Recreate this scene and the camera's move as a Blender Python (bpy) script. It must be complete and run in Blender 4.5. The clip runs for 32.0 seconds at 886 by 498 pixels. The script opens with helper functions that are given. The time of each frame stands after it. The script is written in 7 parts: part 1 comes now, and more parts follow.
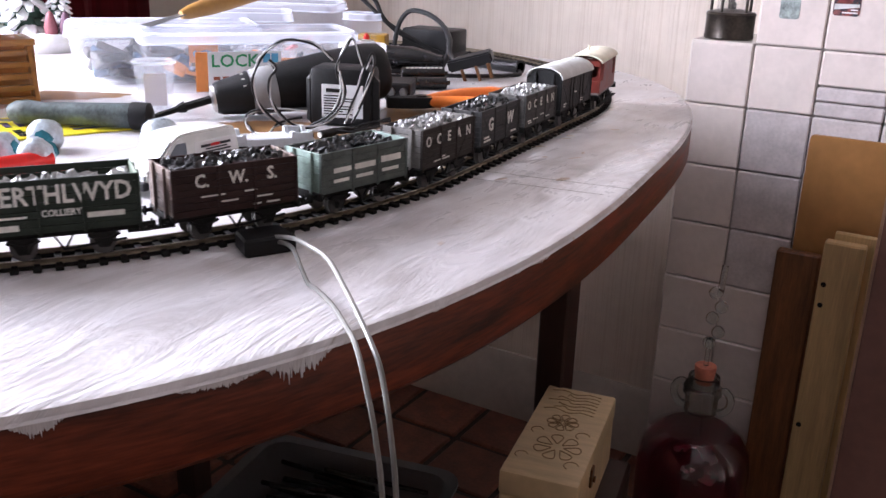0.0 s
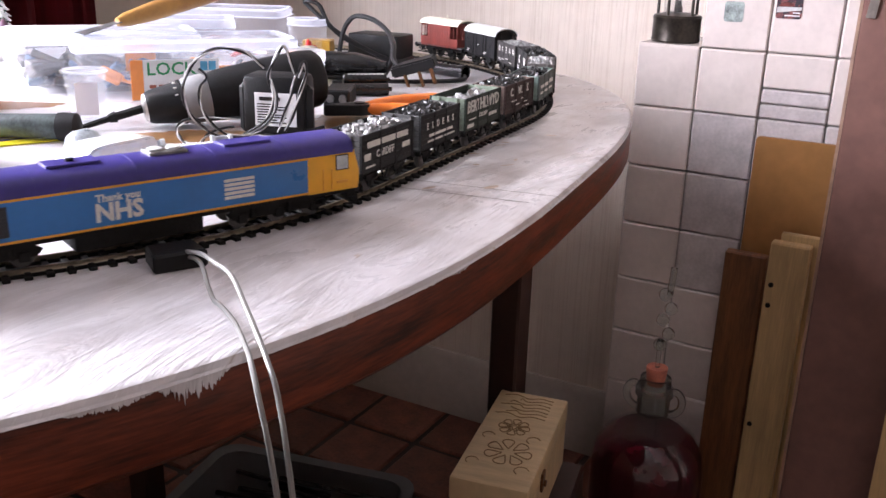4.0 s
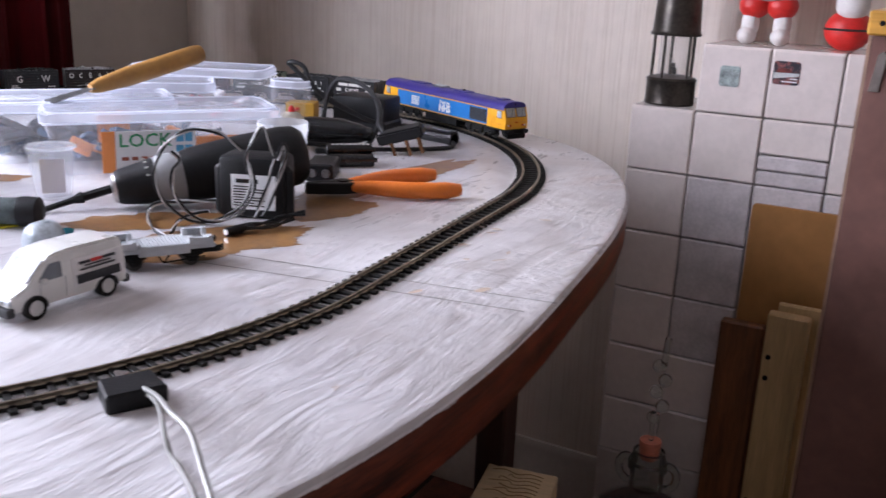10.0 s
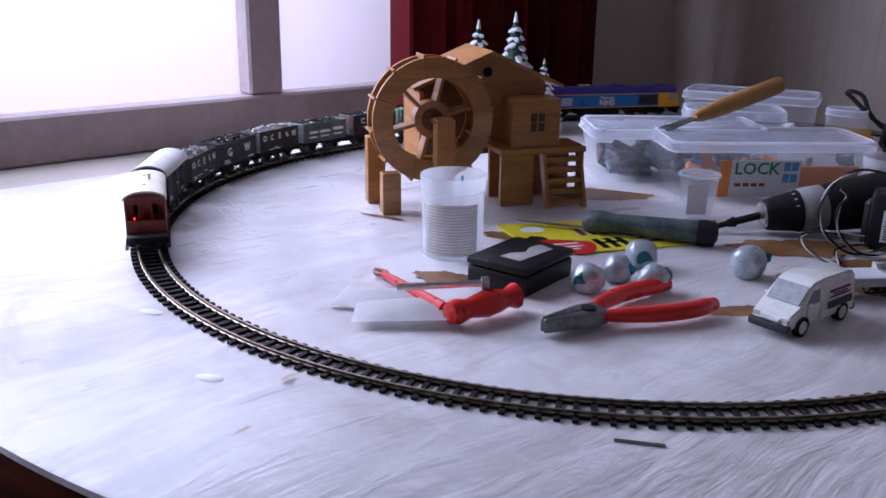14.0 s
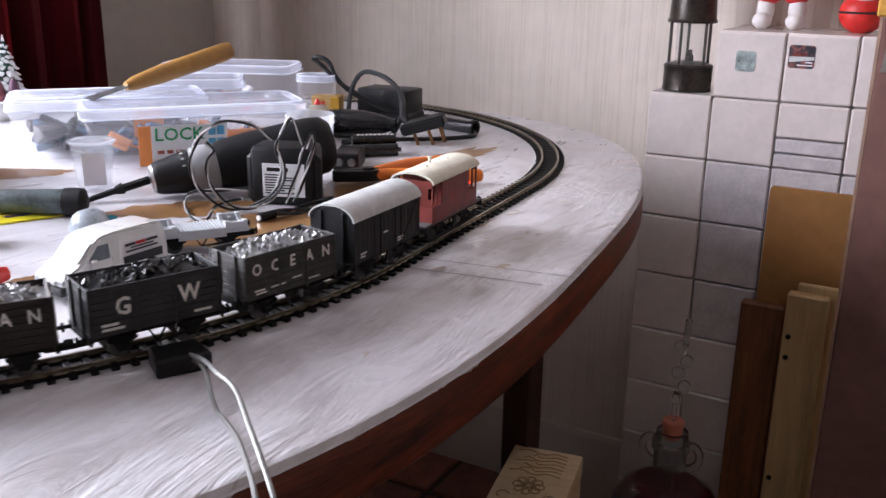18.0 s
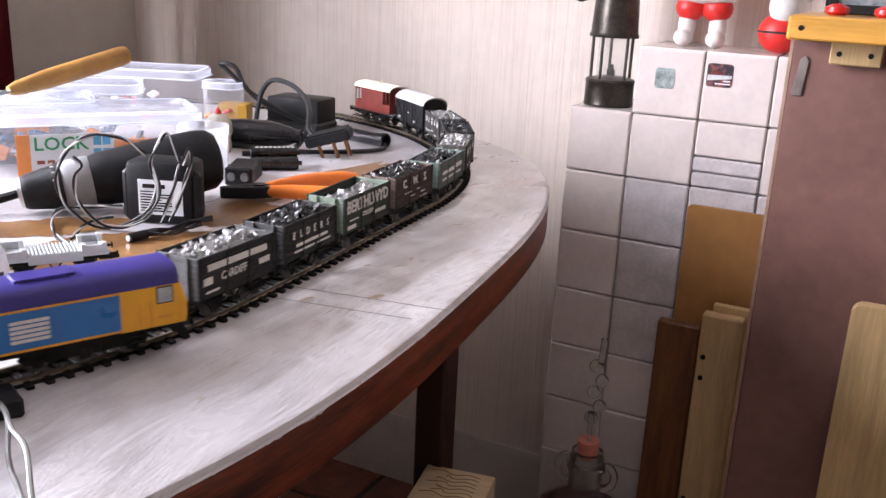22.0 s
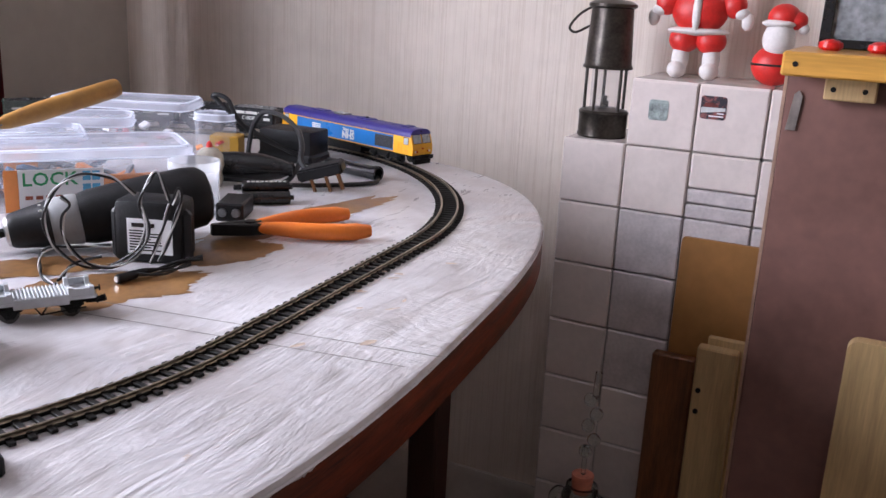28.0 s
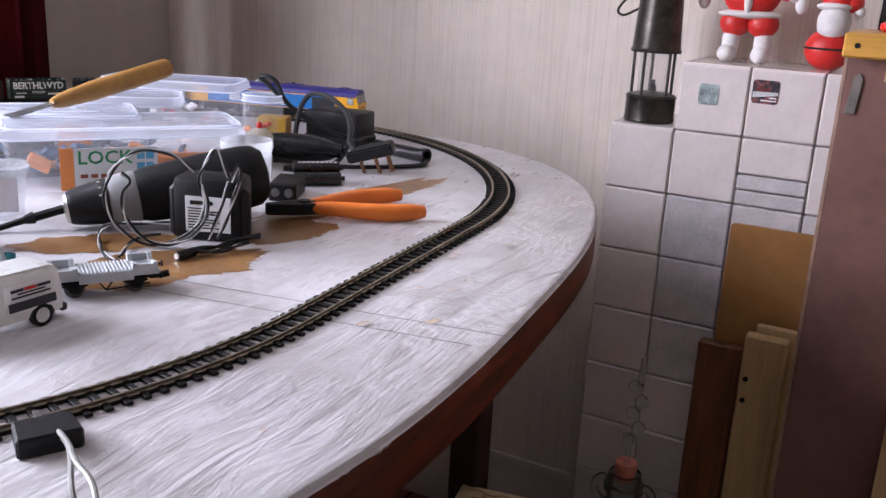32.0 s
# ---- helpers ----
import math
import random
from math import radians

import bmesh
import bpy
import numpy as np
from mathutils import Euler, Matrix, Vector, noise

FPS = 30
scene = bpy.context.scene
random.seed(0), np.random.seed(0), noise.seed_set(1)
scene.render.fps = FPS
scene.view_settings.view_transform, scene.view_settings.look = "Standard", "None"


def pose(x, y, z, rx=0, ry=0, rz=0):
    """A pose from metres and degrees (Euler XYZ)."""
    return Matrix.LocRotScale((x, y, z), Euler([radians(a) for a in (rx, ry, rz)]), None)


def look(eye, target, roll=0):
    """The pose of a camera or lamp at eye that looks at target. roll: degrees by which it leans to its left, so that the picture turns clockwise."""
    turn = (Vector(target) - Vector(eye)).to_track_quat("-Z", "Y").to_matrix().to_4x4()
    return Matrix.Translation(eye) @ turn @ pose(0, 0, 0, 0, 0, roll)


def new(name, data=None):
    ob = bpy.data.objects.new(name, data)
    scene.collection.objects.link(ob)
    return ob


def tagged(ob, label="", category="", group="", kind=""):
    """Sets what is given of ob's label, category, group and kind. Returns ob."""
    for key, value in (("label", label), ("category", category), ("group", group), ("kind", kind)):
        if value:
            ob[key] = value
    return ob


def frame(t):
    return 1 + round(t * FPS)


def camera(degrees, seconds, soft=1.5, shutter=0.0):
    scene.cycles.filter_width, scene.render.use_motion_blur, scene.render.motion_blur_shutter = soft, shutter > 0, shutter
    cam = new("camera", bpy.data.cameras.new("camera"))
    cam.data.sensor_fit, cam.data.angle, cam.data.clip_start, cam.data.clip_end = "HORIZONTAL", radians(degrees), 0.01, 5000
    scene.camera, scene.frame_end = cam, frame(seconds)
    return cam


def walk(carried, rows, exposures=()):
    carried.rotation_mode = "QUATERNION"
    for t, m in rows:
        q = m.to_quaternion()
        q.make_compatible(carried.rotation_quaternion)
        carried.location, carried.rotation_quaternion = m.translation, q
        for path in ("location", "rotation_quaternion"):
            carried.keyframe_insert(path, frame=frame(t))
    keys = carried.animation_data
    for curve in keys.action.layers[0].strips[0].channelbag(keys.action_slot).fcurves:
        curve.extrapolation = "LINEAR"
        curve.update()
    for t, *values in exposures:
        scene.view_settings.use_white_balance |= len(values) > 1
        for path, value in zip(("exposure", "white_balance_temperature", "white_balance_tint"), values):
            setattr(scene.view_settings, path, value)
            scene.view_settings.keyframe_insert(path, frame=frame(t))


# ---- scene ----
cam = camera(52.0, 32.0, 1.5, 0.4)
METRES, EYE, TILT, LEAN, TURN = 0.95, 0.93, 0.0, 0.0, 22.3
PATH = [
    (0, (0.529, -0.503, 0.908), (-0.434, 1.123, 0.255), 1.8),
    (0.5, (0.533, -0.5, 0.908), (-0.42, 1.134, 0.256), 1.8),
    (1, (0.54, -0.493, 0.909), (-0.402, 1.147, 0.258), 1.4),
    (1.5, (0.545, -0.492, 0.909), (-0.386, 1.155, 0.26), 1.5),
    (2, (0.543, -0.489, 0.91), (-0.376, 1.164, 0.261), 1.6),
    (2.5, (0.549, -0.488, 0.909), (-0.367, 1.167, 0.261), 1.8),
    (4.5, (0.553, -0.479, 0.914), (-0.352, 1.183, 0.266), 1.5),
    (5, (0.559, -0.473, 0.916), (-0.339, 1.193, 0.269), 1.4),
    (5.5, (0.558, -0.465, 0.922), (-0.331, 1.205, 0.274), 1.4),
    (6, (0.566, -0.454, 0.927), (-0.317, 1.22, 0.281), 1.2),
    (6.5, (0.57, -0.443, 0.933), (-0.304, 1.238, 0.291), 1.2),
    (7, (0.573, -0.428, 0.939), (-0.289, 1.261, 0.302), 1.5),
    (7.5, (0.574, -0.422, 0.942), (-0.275, 1.275, 0.312), 2.1),
    (8, (0.565, -0.419, 0.946), (-0.273, 1.286, 0.321), 2.2),
    (8.5, (0.561, -0.419, 0.945), (-0.273, 1.292, 0.332), 2.6),
    (9, (0.559, -0.414, 0.948), (-0.275, 1.299, 0.341), 2.4),
    (9.5, (0.552, -0.418, 0.951), (-0.285, 1.296, 0.348), 2.4),
    (10, (0.521, -0.434, 0.944), (-0.373, 1.258, 0.363), 2.4),
    (10.5, (0.499, -0.452, 0.946), (-0.483, 1.194, 0.374), 1.9),
    (11, (0.473, -0.47, 0.948), (-0.574, 1.139, 0.389), 1.4),
    (11.5, (0.446, -0.495, 0.948), (-0.672, 1.071, 0.401), 1.2),
    (12, (0.421, -0.519, 0.952), (-0.798, 0.971, 0.408), 0.2),
    (12.5, (0.401, -0.568, 0.969), (-0.879, 0.861, 0.406), 0.9),
    (13, (0.379, -0.606, 0.971), (-1.007, 0.722, 0.41), 0.8),
    (13.5, (0.371, -0.664, 0.991), (-1.084, 0.574, 0.398), 1.1),
    (15.5, (0.432, -0.623, 0.943), (-1.027, 0.593, 0.316), 0.4),
    (16, (0.458, -0.599, 0.941), (-0.885, 0.741, 0.307), 0.7),
    (16.5, (0.475, -0.55, 0.934), (-0.763, 0.89, 0.307), 1.0),
    (17, (0.492, -0.516, 0.934), (-0.616, 1.034, 0.326), 0.7),
    (17.5, (0.532, -0.486, 0.944), (-0.465, 1.141, 0.344), 0.7),
    (18, (0.54, -0.463, 0.943), (-0.402, 1.199, 0.351), 0.9),
    (18.5, (0.551, -0.448, 0.948), (-0.366, 1.228, 0.357), 1.0),
    (19, (0.562, -0.435, 0.955), (-0.315, 1.263, 0.364), 1.0),
    (19.5, (0.569, -0.421, 0.966), (-0.259, 1.303, 0.384), 1.8),
    (20, (0.573, -0.42, 0.967), (-0.223, 1.321, 0.39), 1.9),
    (20.5, (0.574, -0.422, 0.956), (-0.217, 1.324, 0.386), 2.7),
    (21, (0.564, -0.412, 0.949), (-0.268, 1.313, 0.374), 3.1),
    (21.5, (0.566, -0.408, 0.953), (-0.283, 1.307, 0.369), 2.7),
    (22, (0.568, -0.407, 0.953), (-0.282, 1.306, 0.366), 2.7),
    (22.5, (0.568, -0.404, 0.954), (-0.266, 1.316, 0.365), 2.7),
    (23, (0.57, -0.401, 0.954), (-0.265, 1.319, 0.367), 3.0),
    (23.5, (0.57, -0.4, 0.954), (-0.256, 1.323, 0.365), 2.9),
    (24, (0.57, -0.396, 0.965), (-0.253, 1.33, 0.379), 2.5),
    (24.5, (0.57, -0.396, 0.962), (-0.251, 1.336, 0.389), 2.6),
    (25, (0.568, -0.393, 0.97), (-0.259, 1.335, 0.394), 2.7),
    (25.5, (0.562, -0.392, 0.974), (-0.262, 1.34, 0.408), 2.8),
    (27.5, (0.569, -0.393, 0.966), (-0.274, 1.338, 0.426), 2.6),
    (28, (0.561, -0.396, 0.965), (-0.282, 1.335, 0.422), 2.9),
    (28.5, (0.552, -0.397, 0.965), (-0.293, 1.331, 0.417), 3.2),
    (29, (0.548, -0.398, 0.963), (-0.307, 1.326, 0.415), 3.0),
    (29.5, (0.545, -0.399, 0.962), (-0.316, 1.321, 0.413), 3.0),
    (30, (0.541, -0.403, 0.957), (-0.325, 1.314, 0.405), 3.1),
    (30.5, (0.537, -0.405, 0.956), (-0.333, 1.307, 0.397), 3.3),
    (31, (0.533, -0.405, 0.956), (-0.342, 1.303, 0.393), 3.5),
    (31.5, (0.533, -0.403, 0.958), (-0.349, 1.3, 0.391), 3.5),
    (32, (0.537, -0.403, 0.955), (-0.353, 1.296, 0.387), 3.0),
]
walk(cam, [(t, look(eye, target, roll)) for t, eye, target, roll in PATH], [(0, 0.17, 6120, 10), (5, 0.38, 6350, 11), (7, 0.14, 6150, 9), (8, 0.04, 6100, 9), (9, -0.04, 6080, 9), (11, -0.85, 5850, 11), (12, -1.05, 5800, 13), (13, -1.72, 5330, 18), (16, -1.85, 5600, 17), (17, -1.15, 5750, 12), (18.5, -0.1, 6200, 8), (20, 0.17, 6230, 9), (22, 0.34, 6280, 9), (24, 0.14, 6230, 9), (25.5, -0.06, 6180, 9), (28, -0.29, 6060, 9), (32, -0.4, 6000, 10)])

# ---- light ----
world = bpy.data.worlds.new("sky")
scene.world = world
world.use_nodes = True
sky = world.node_tree.nodes.new("ShaderNodeTexSky")
sky.sky_type = "NISHITA"
sky.sun_disc = False
sky.sun_elevation, sky.sun_rotation = radians(18), radians(-107)
world.node_tree.links.new(sky.outputs[0], world.node_tree.nodes["Background"].inputs[0])
world.node_tree.nodes["Background"].inputs[1].default_value = 0.1


def lamp(name, energy, size, size_y, m, colour=(1, 1, 1)):
    d = bpy.data.lights.new(name, "AREA")
    d.shape, d.size, d.size_y, d.energy, d.color = "RECTANGLE", size, size_y, energy, colour
    ob = new(name, d)
    ob.matrix_basis = m
    return ob


# daylight that comes in by the window beside the table
lamp("window_daylight", 93, 1.15, 1.0, look((-1.02, -0.38, 1.27), (0.4, -0.1, 0.9)), (0.965, 0.95, 1.06))
sun = bpy.data.lights.new("sun", "SUN")
sun.energy, sun.angle, sun.color = 5.0, radians(7), (1.0, 0.975, 1.0)
sun_ob = new("sun", sun)
sun_ob.matrix_basis = look((-3, -0.9, 1.8), (0, 0, 0.8))


# ---- materials ----
def mat(name, colour, rough=0.5, metal=0.0, vary=0.15, scale=40.0, bump=0.0, bump_scale=200.0, alpha=1.0, stretch=(1, 1, 1), second=None, island=0.0, spec=0.5, emit=0.0, coat=0.0, lo=0.35, hi=0.65):
    """A surface with two scales of colour variation, relief and uneven gloss."""
    m = bpy.data.materials.new(name)
    m.use_nodes = True
    nt = m.node_tree
    b = nt.nodes["Principled BSDF"]
    b.inputs["Roughness"].default_value = rough
    b.inputs["Metallic"].default_value = metal
    b.inputs["Alpha"].default_value = alpha
    b.inputs["Specular IOR Level"].default_value = spec
    b.inputs["Coat Weight"].default_value = coat
    tc = nt.nodes.new("ShaderNodeTexCoord")
    mp = nt.nodes.new("ShaderNodeMapping")
    mp.inputs["Scale"].default_value = stretch
    nt.links.new(tc.outputs["Object"], mp.inputs["Vector"])
    n1 = nt.nodes.new("ShaderNodeTexNoise")
    n1.inputs["Scale"].default_value, n1.inputs["Detail"].default_value = scale, 6
    n2 = nt.nodes.new("ShaderNodeTexNoise")
    n2.inputs["Scale"].default_value, n2.inputs["Detail"].default_value = scale * 6, 3
    nt.links.new(mp.outputs[0], n1.inputs["Vector"])
    nt.links.new(mp.outputs[0], n2.inputs["Vector"])
    mix = nt.nodes.new("ShaderNodeMix")
    mix.data_type = "FLOAT"
    mix.inputs[0].default_value = 0.35
    nt.links.new(n1.outputs[0], mix.inputs[2])
    nt.links.new(n2.outputs[0], mix.inputs[3])
    ramp = nt.nodes.new("ShaderNodeValToRGB")
    other = second or [c * (1 - 2 * vary) for c in colour]
    ramp.color_ramp.elements[0].position, ramp.color_ramp.elements[1].position = lo, hi
    ramp.color_ramp.elements[0].color = (*other, 1)
    ramp.color_ramp.elements[1].color = (*[min(1, c * (1 + (0 if second else vary * 0.6))) for c in colour], 1)
    nt.links.new(mix.outputs[0], ramp.inputs[0])
    out = ramp.outputs[0]
    if island:
        oi = nt.nodes.new("ShaderNodeObjectInfo")
        hs = nt.nodes.new("ShaderNodeHueSaturation")
        mr = nt.nodes.new("ShaderNodeMapRange")
        mr.inputs[3].default_value, mr.inputs[4].default_value = 1 - island, 1 + island
        nt.links.new(oi.outputs["Random"], mr.inputs[0])
        nt.links.new(mr.outputs[0], hs.inputs["Value"])
        nt.links.new(out, hs.inputs["Color"])
        out = hs.outputs[0]
    nt.links.new(out, b.inputs["Base Color"])
    if rough < 0.9 and metal < 0.5:
        rr = nt.nodes.new("ShaderNodeMapRange")
        rr.inputs[3].default_value, rr.inputs[4].default_value = max(0.03, rough - 0.1), min(1, rough + 0.12)
        nt.links.new(n1.outputs[0], rr.inputs[0])
        nt.links.new(rr.outputs[0], b.inputs["Roughness"])
    if bump:
        nb = nt.nodes.new("ShaderNodeTexNoise")
        nb.inputs["Scale"].default_value, nb.inputs["Detail"].default_value = bump_scale, 4
        nt.links.new(mp.outputs[0], nb.inputs["Vector"])
        bn = nt.nodes.new("ShaderNodeBump")
        bn.inputs["Strength"].default_value, bn.inputs["Distance"].default_value = bump, 0.002
        nt.links.new(nb.outputs[0], bn.inputs["Height"])
        nt.links.new(bn.outputs[0], b.inputs["Normal"])
    if emit:
        b.inputs["Emission Color"].default_value = (*colour, 1)
        b.inputs["Emission Strength"].default_value = emit
    return m


M_black = mat("black_plastic", (0.011, 0.011, 0.012), 0.45, vary=0.2, spec=0.25, bump=0.15, bump_scale=600)
M_matt_black = mat("matt_black", (0.011, 0.0105, 0.01), 0.7, vary=0.3, spec=0.2, bump=0.3, bump_scale=500)
M_gloss_black = mat("gloss_black", (0.015, 0.015, 0.016), 0.2, vary=0.2)
M_rubber = mat("black_cable", (0.013, 0.013, 0.014), 0.45, spec=0.35)
M_chrome = mat("bare_steel", (0.72, 0.71, 0.69), 0.3, metal=1.0, vary=0.15, bump=0.1)
M_dark_steel = mat("worn_steel", (0.28, 0.28, 0.28), 0.4, metal=0.9, vary=0.25, bump=0.15)
M_rail = mat("nickel_rail", (0.37, 0.31, 0.23), 0.36, metal=0.9, vary=0.2)
M_sleeper = mat("sleeper_plastic", (0.012, 0.011, 0.0105), 0.6, spec=0.2, vary=0.25, scale=120)
M_white = mat("white_paint", (0.78, 0.77, 0.74), 0.45, vary=0.06)
M_cream = mat("cream_roof", (0.78, 0.74, 0.6), 0.55, vary=0.1)
M_grey_roof = mat("grey_white_roof", (0.62, 0.63, 0.62), 0.5, vary=0.12)
M_coal = mat("coal", (0.025, 0.025, 0.027), 0.3, vary=0.4, spec=0.7)
M_silver = mat("silvered_lumps", (0.5, 0.5, 0.5), 0.35, metal=0.5, vary=0.35, scale=300)
M_lettering = mat("white_lettering", (0.72, 0.71, 0.66), 0.6, vary=0.1, scale=300)
M_wood = mat("varnished_pine", (0.4, 0.175, 0.04), 0.35, vary=0.2, scale=12, stretch=(1, 1, 9), coat=0.2)
M_walls = {}


# ---- mesh helpers ----
def box(bm, x0, x1, y0, y1, z0, z1, bevel=0.0, m=None, seg=1):
    r = bmesh.ops.create_cube(bm, size=1.0, matrix=Matrix.Translation(((x0 + x1) / 2, (y0 + y1) / 2, (z0 + z1) / 2)) @ Matrix.Diagonal((x1 - x0, y1 - y0, z1 - z0, 1)))
    vs = r["verts"]
    if bevel:
        es = list({e for v in vs for e in v.link_edges})
        rb = bmesh.ops.bevel(bm, geom=es, offset=bevel, segments=seg, affect="EDGES", profile=0.5)
        vs = list({v for f in rb["faces"] for v in f.verts} | {v for v in vs if v.is_valid})
    if m is not None:
        bmesh.ops.transform(bm, matrix=m, verts=vs)
    return bm


def cyl(bm, r0, r1, a, b, seg=16, caps=True):
    """A cone or cylinder from point a to point b."""
    a, b = Vector(a), Vector(b)
    d = b - a
    q = d.to_track_quat("Z", "Y").to_matrix().to_4x4()
    bmesh.ops.create_cone(bm, cap_ends=caps, segments=seg, radius1=r0, radius2=r1, depth=d.length, matrix=Matrix.Translation((a + b) / 2) @ q)
    return bm


def lathe(bm, prof, seg=24, c=(0, 0, 0)):
    """Turns a list of (radius, height) about z."""
    rings = []
    for r, z in prof:
        rings.append([bm.verts.new((c[0] + r * math.cos(2 * math.pi * i / seg), c[1] + r * math.sin(2 * math.pi * i / seg), c[2] + z)) for i in range(seg)])
    for a, b in zip(rings, rings[1:]):
        for i in range(seg):
            bm.faces.new((a[i], a[(i + 1) % seg], b[(i + 1) % seg], b[i]))
    if prof[0][0] > 1e-5:
        bm.faces.new(rings[0][::-1])
    if prof[-1][0] > 1e-5:
        bm.faces.new(rings[-1])
    return bm


def prism(bm, prof, axis, a, b):
    """Pulls a closed outline along an axis: outline points are the two other coordinates in order."""
    def at(p, k):
        v = list(p)
        v.insert("xyz".index(axis), k)
        return bm.verts.new(v)
    A, B = [at(p, a) for p in prof], [at(p, b) for p in prof]
    n = len(prof)
    for i in range(n):
        bm.faces.new((A[i], A[(i + 1) % n], B[(i + 1) % n], B[i]))
    bm.faces.new(A[::-1])
    bm.faces.new(B)
    bmesh.ops.recalc_face_normals(bm, faces=bm.faces[:])
    return bm


def smooth_path(pts, n=8):
    """A round curve through the given points."""
    P = [Vector(p) for p in pts]
    P = [P[0] * 2 - P[1]] + P + [P[-1] * 2 - P[-2]]
    out = []
    for i in range(1, len(P) - 2):
        a, b, c, d = P[i - 1:i + 3]
        for k in range(n):
            t = k / n
            out.append(0.5 * ((2 * b) + (c - a) * t + (2 * a - 5 * b + 4 * c - d) * t * t + (3 * b - a - 3 * c + d) * t ** 3))
    return out + [P[-2]]


def tube(bm, pts, r, seg=8, n=8, closed=False):
    path = smooth_path(pts, n)
    rings, up = [], Vector((0.3, 0.2, 1)).normalized()
    for i, p in enumerate(path):
        d = (path[min(i + 1, len(path) - 1)] - path[max(i - 1, 0)]).normalized()
        u = (up - d * up.dot(d)).normalized()
        up = u
        w = d.cross(u)
        k = r(i / (len(path) - 1)) if callable(r) else r
        rings.append([bm.verts.new(p + k * (math.cos(2 * math.pi * j / seg) * u + math.sin(2 * math.pi * j / seg) * w)) for j in range(seg)])
    for a, b in zip(rings, rings[1:]):
        for j in range(seg):
            bm.faces.new((a[j], a[(j + 1) % seg], b[(j + 1) % seg], b[j]))
    bm.faces.new(rings[0][::-1])
    bm.faces.new(rings[-1])
    return bm


def twisted(bm, pts, r, phase, pitch=0.011, n=14):
    """One strand of a twisted pair laid along a curve."""
    path, out, run, up = smooth_path(pts, n), [], 0.0, Vector((0.2, 0.3, 1)).normalized()
    for i, p in enumerate(path):
        d = (path[min(i + 1, len(path) - 1)] - path[max(i - 1, 0)]).normalized()
        u = (up - d * up.dot(d)).normalized()
        up = u
        run += (p - path[i - 1]).length if i else 0
        a = 2 * math.pi * run / pitch + phase
        out.append(p + r * (math.cos(a) * u + math.sin(a) * d.cross(u)))
    return tube(bm, out, r, 6, 1)


def BM():
    return bmesh.new()


def finish(bm, name, material, smooth=True):
    bmesh.ops.recalc_face_normals(bm, faces=bm.faces[:])
    me = bpy.data.meshes.new(name)
    bm.to_mesh(me)
    bm.free()
    for mt in material if isinstance(material, (list, tuple)) else [material]:
        me.materials.append(mt)
    if smooth:
        me.shade_smooth()
        me.set_sharp_from_angle(angle=radians(35))
    return me


def part(name, bm, material, parent, label="", m=None):
    ob = new(name, finish(bm, name, material) if isinstance(bm, bmesh.types.BMesh) else bm)
    ob.parent = parent
    if m is not None:
        ob.matrix_basis = m
    return tagged(ob, label)


def thing(name, label, category, m=None, group="", kind=""):
    ob = new(name)
    ob.empty_display_size = 0.02
    if m is not None:
        ob.matrix_basis = m
    return tagged(ob, label, category, group, kind)


def solid(name, bm, material, label, category, m=None, group="", kind=""):
    """A thing that is one mesh."""
    ob = new(name, finish(bm, name, material))
    if m is not None:
        ob.matrix_basis = m
    return tagged(ob, label, category, group, kind)


def structure(name, bm, material, label="", m=None):
    return solid(name, bm, material, label, "", m, kind="structure")


LETTERS = {}


def letters(text, size, material, bold=0.0):
    """Raised lettering as a mesh in the xy plane, centred."""
    key = (text, size, material.name, bold)
    if key not in LETTERS:
        c = bpy.data.curves.new("lettering", "FONT")
        c.body, c.size, c.align_x, c.align_y, c.extrude = text, size, "CENTER", "CENTER", size * 0.02
        c.resolution_u, c.offset = 2, size * bold
        ob = new("lettering", c)
        bpy.context.view_layer.update()
        me = bpy.data.meshes.new_from_object(ob)
        bpy.data.objects.remove(ob)
        me.materials.clear()
        me.materials.append(material)
        LETTERS[key] = me
    return LETTERS[key]


def bars(rows, material_name=None):
    """Small raised bars that stand for writing too small to read: rows of (x0, x1, y, height)."""
    bm = BM()
    for x0, x1, y, h in rows:
        box(bm, x0, x1, y - h / 2, y + h / 2, 0, 0.0003)
    return bm


def writing(parent, rows, material, m, name="writing_bar"):
    for r in rows:
        part(name, bars([r]), material, parent, m=m)


SIDE = Matrix(((1, 0, 0, 0), (0, 0, -1, 0), (0, 1, 0, 0), (0, 0, 0, 1)))  # stands xy artwork upright, facing -y

# ---- the room ----
TOP = 0.75
WX, WY = -0.83, 0.98      # window wall, papered wall
EX, SY, CEIL = 2.6, -2.3, 2.4


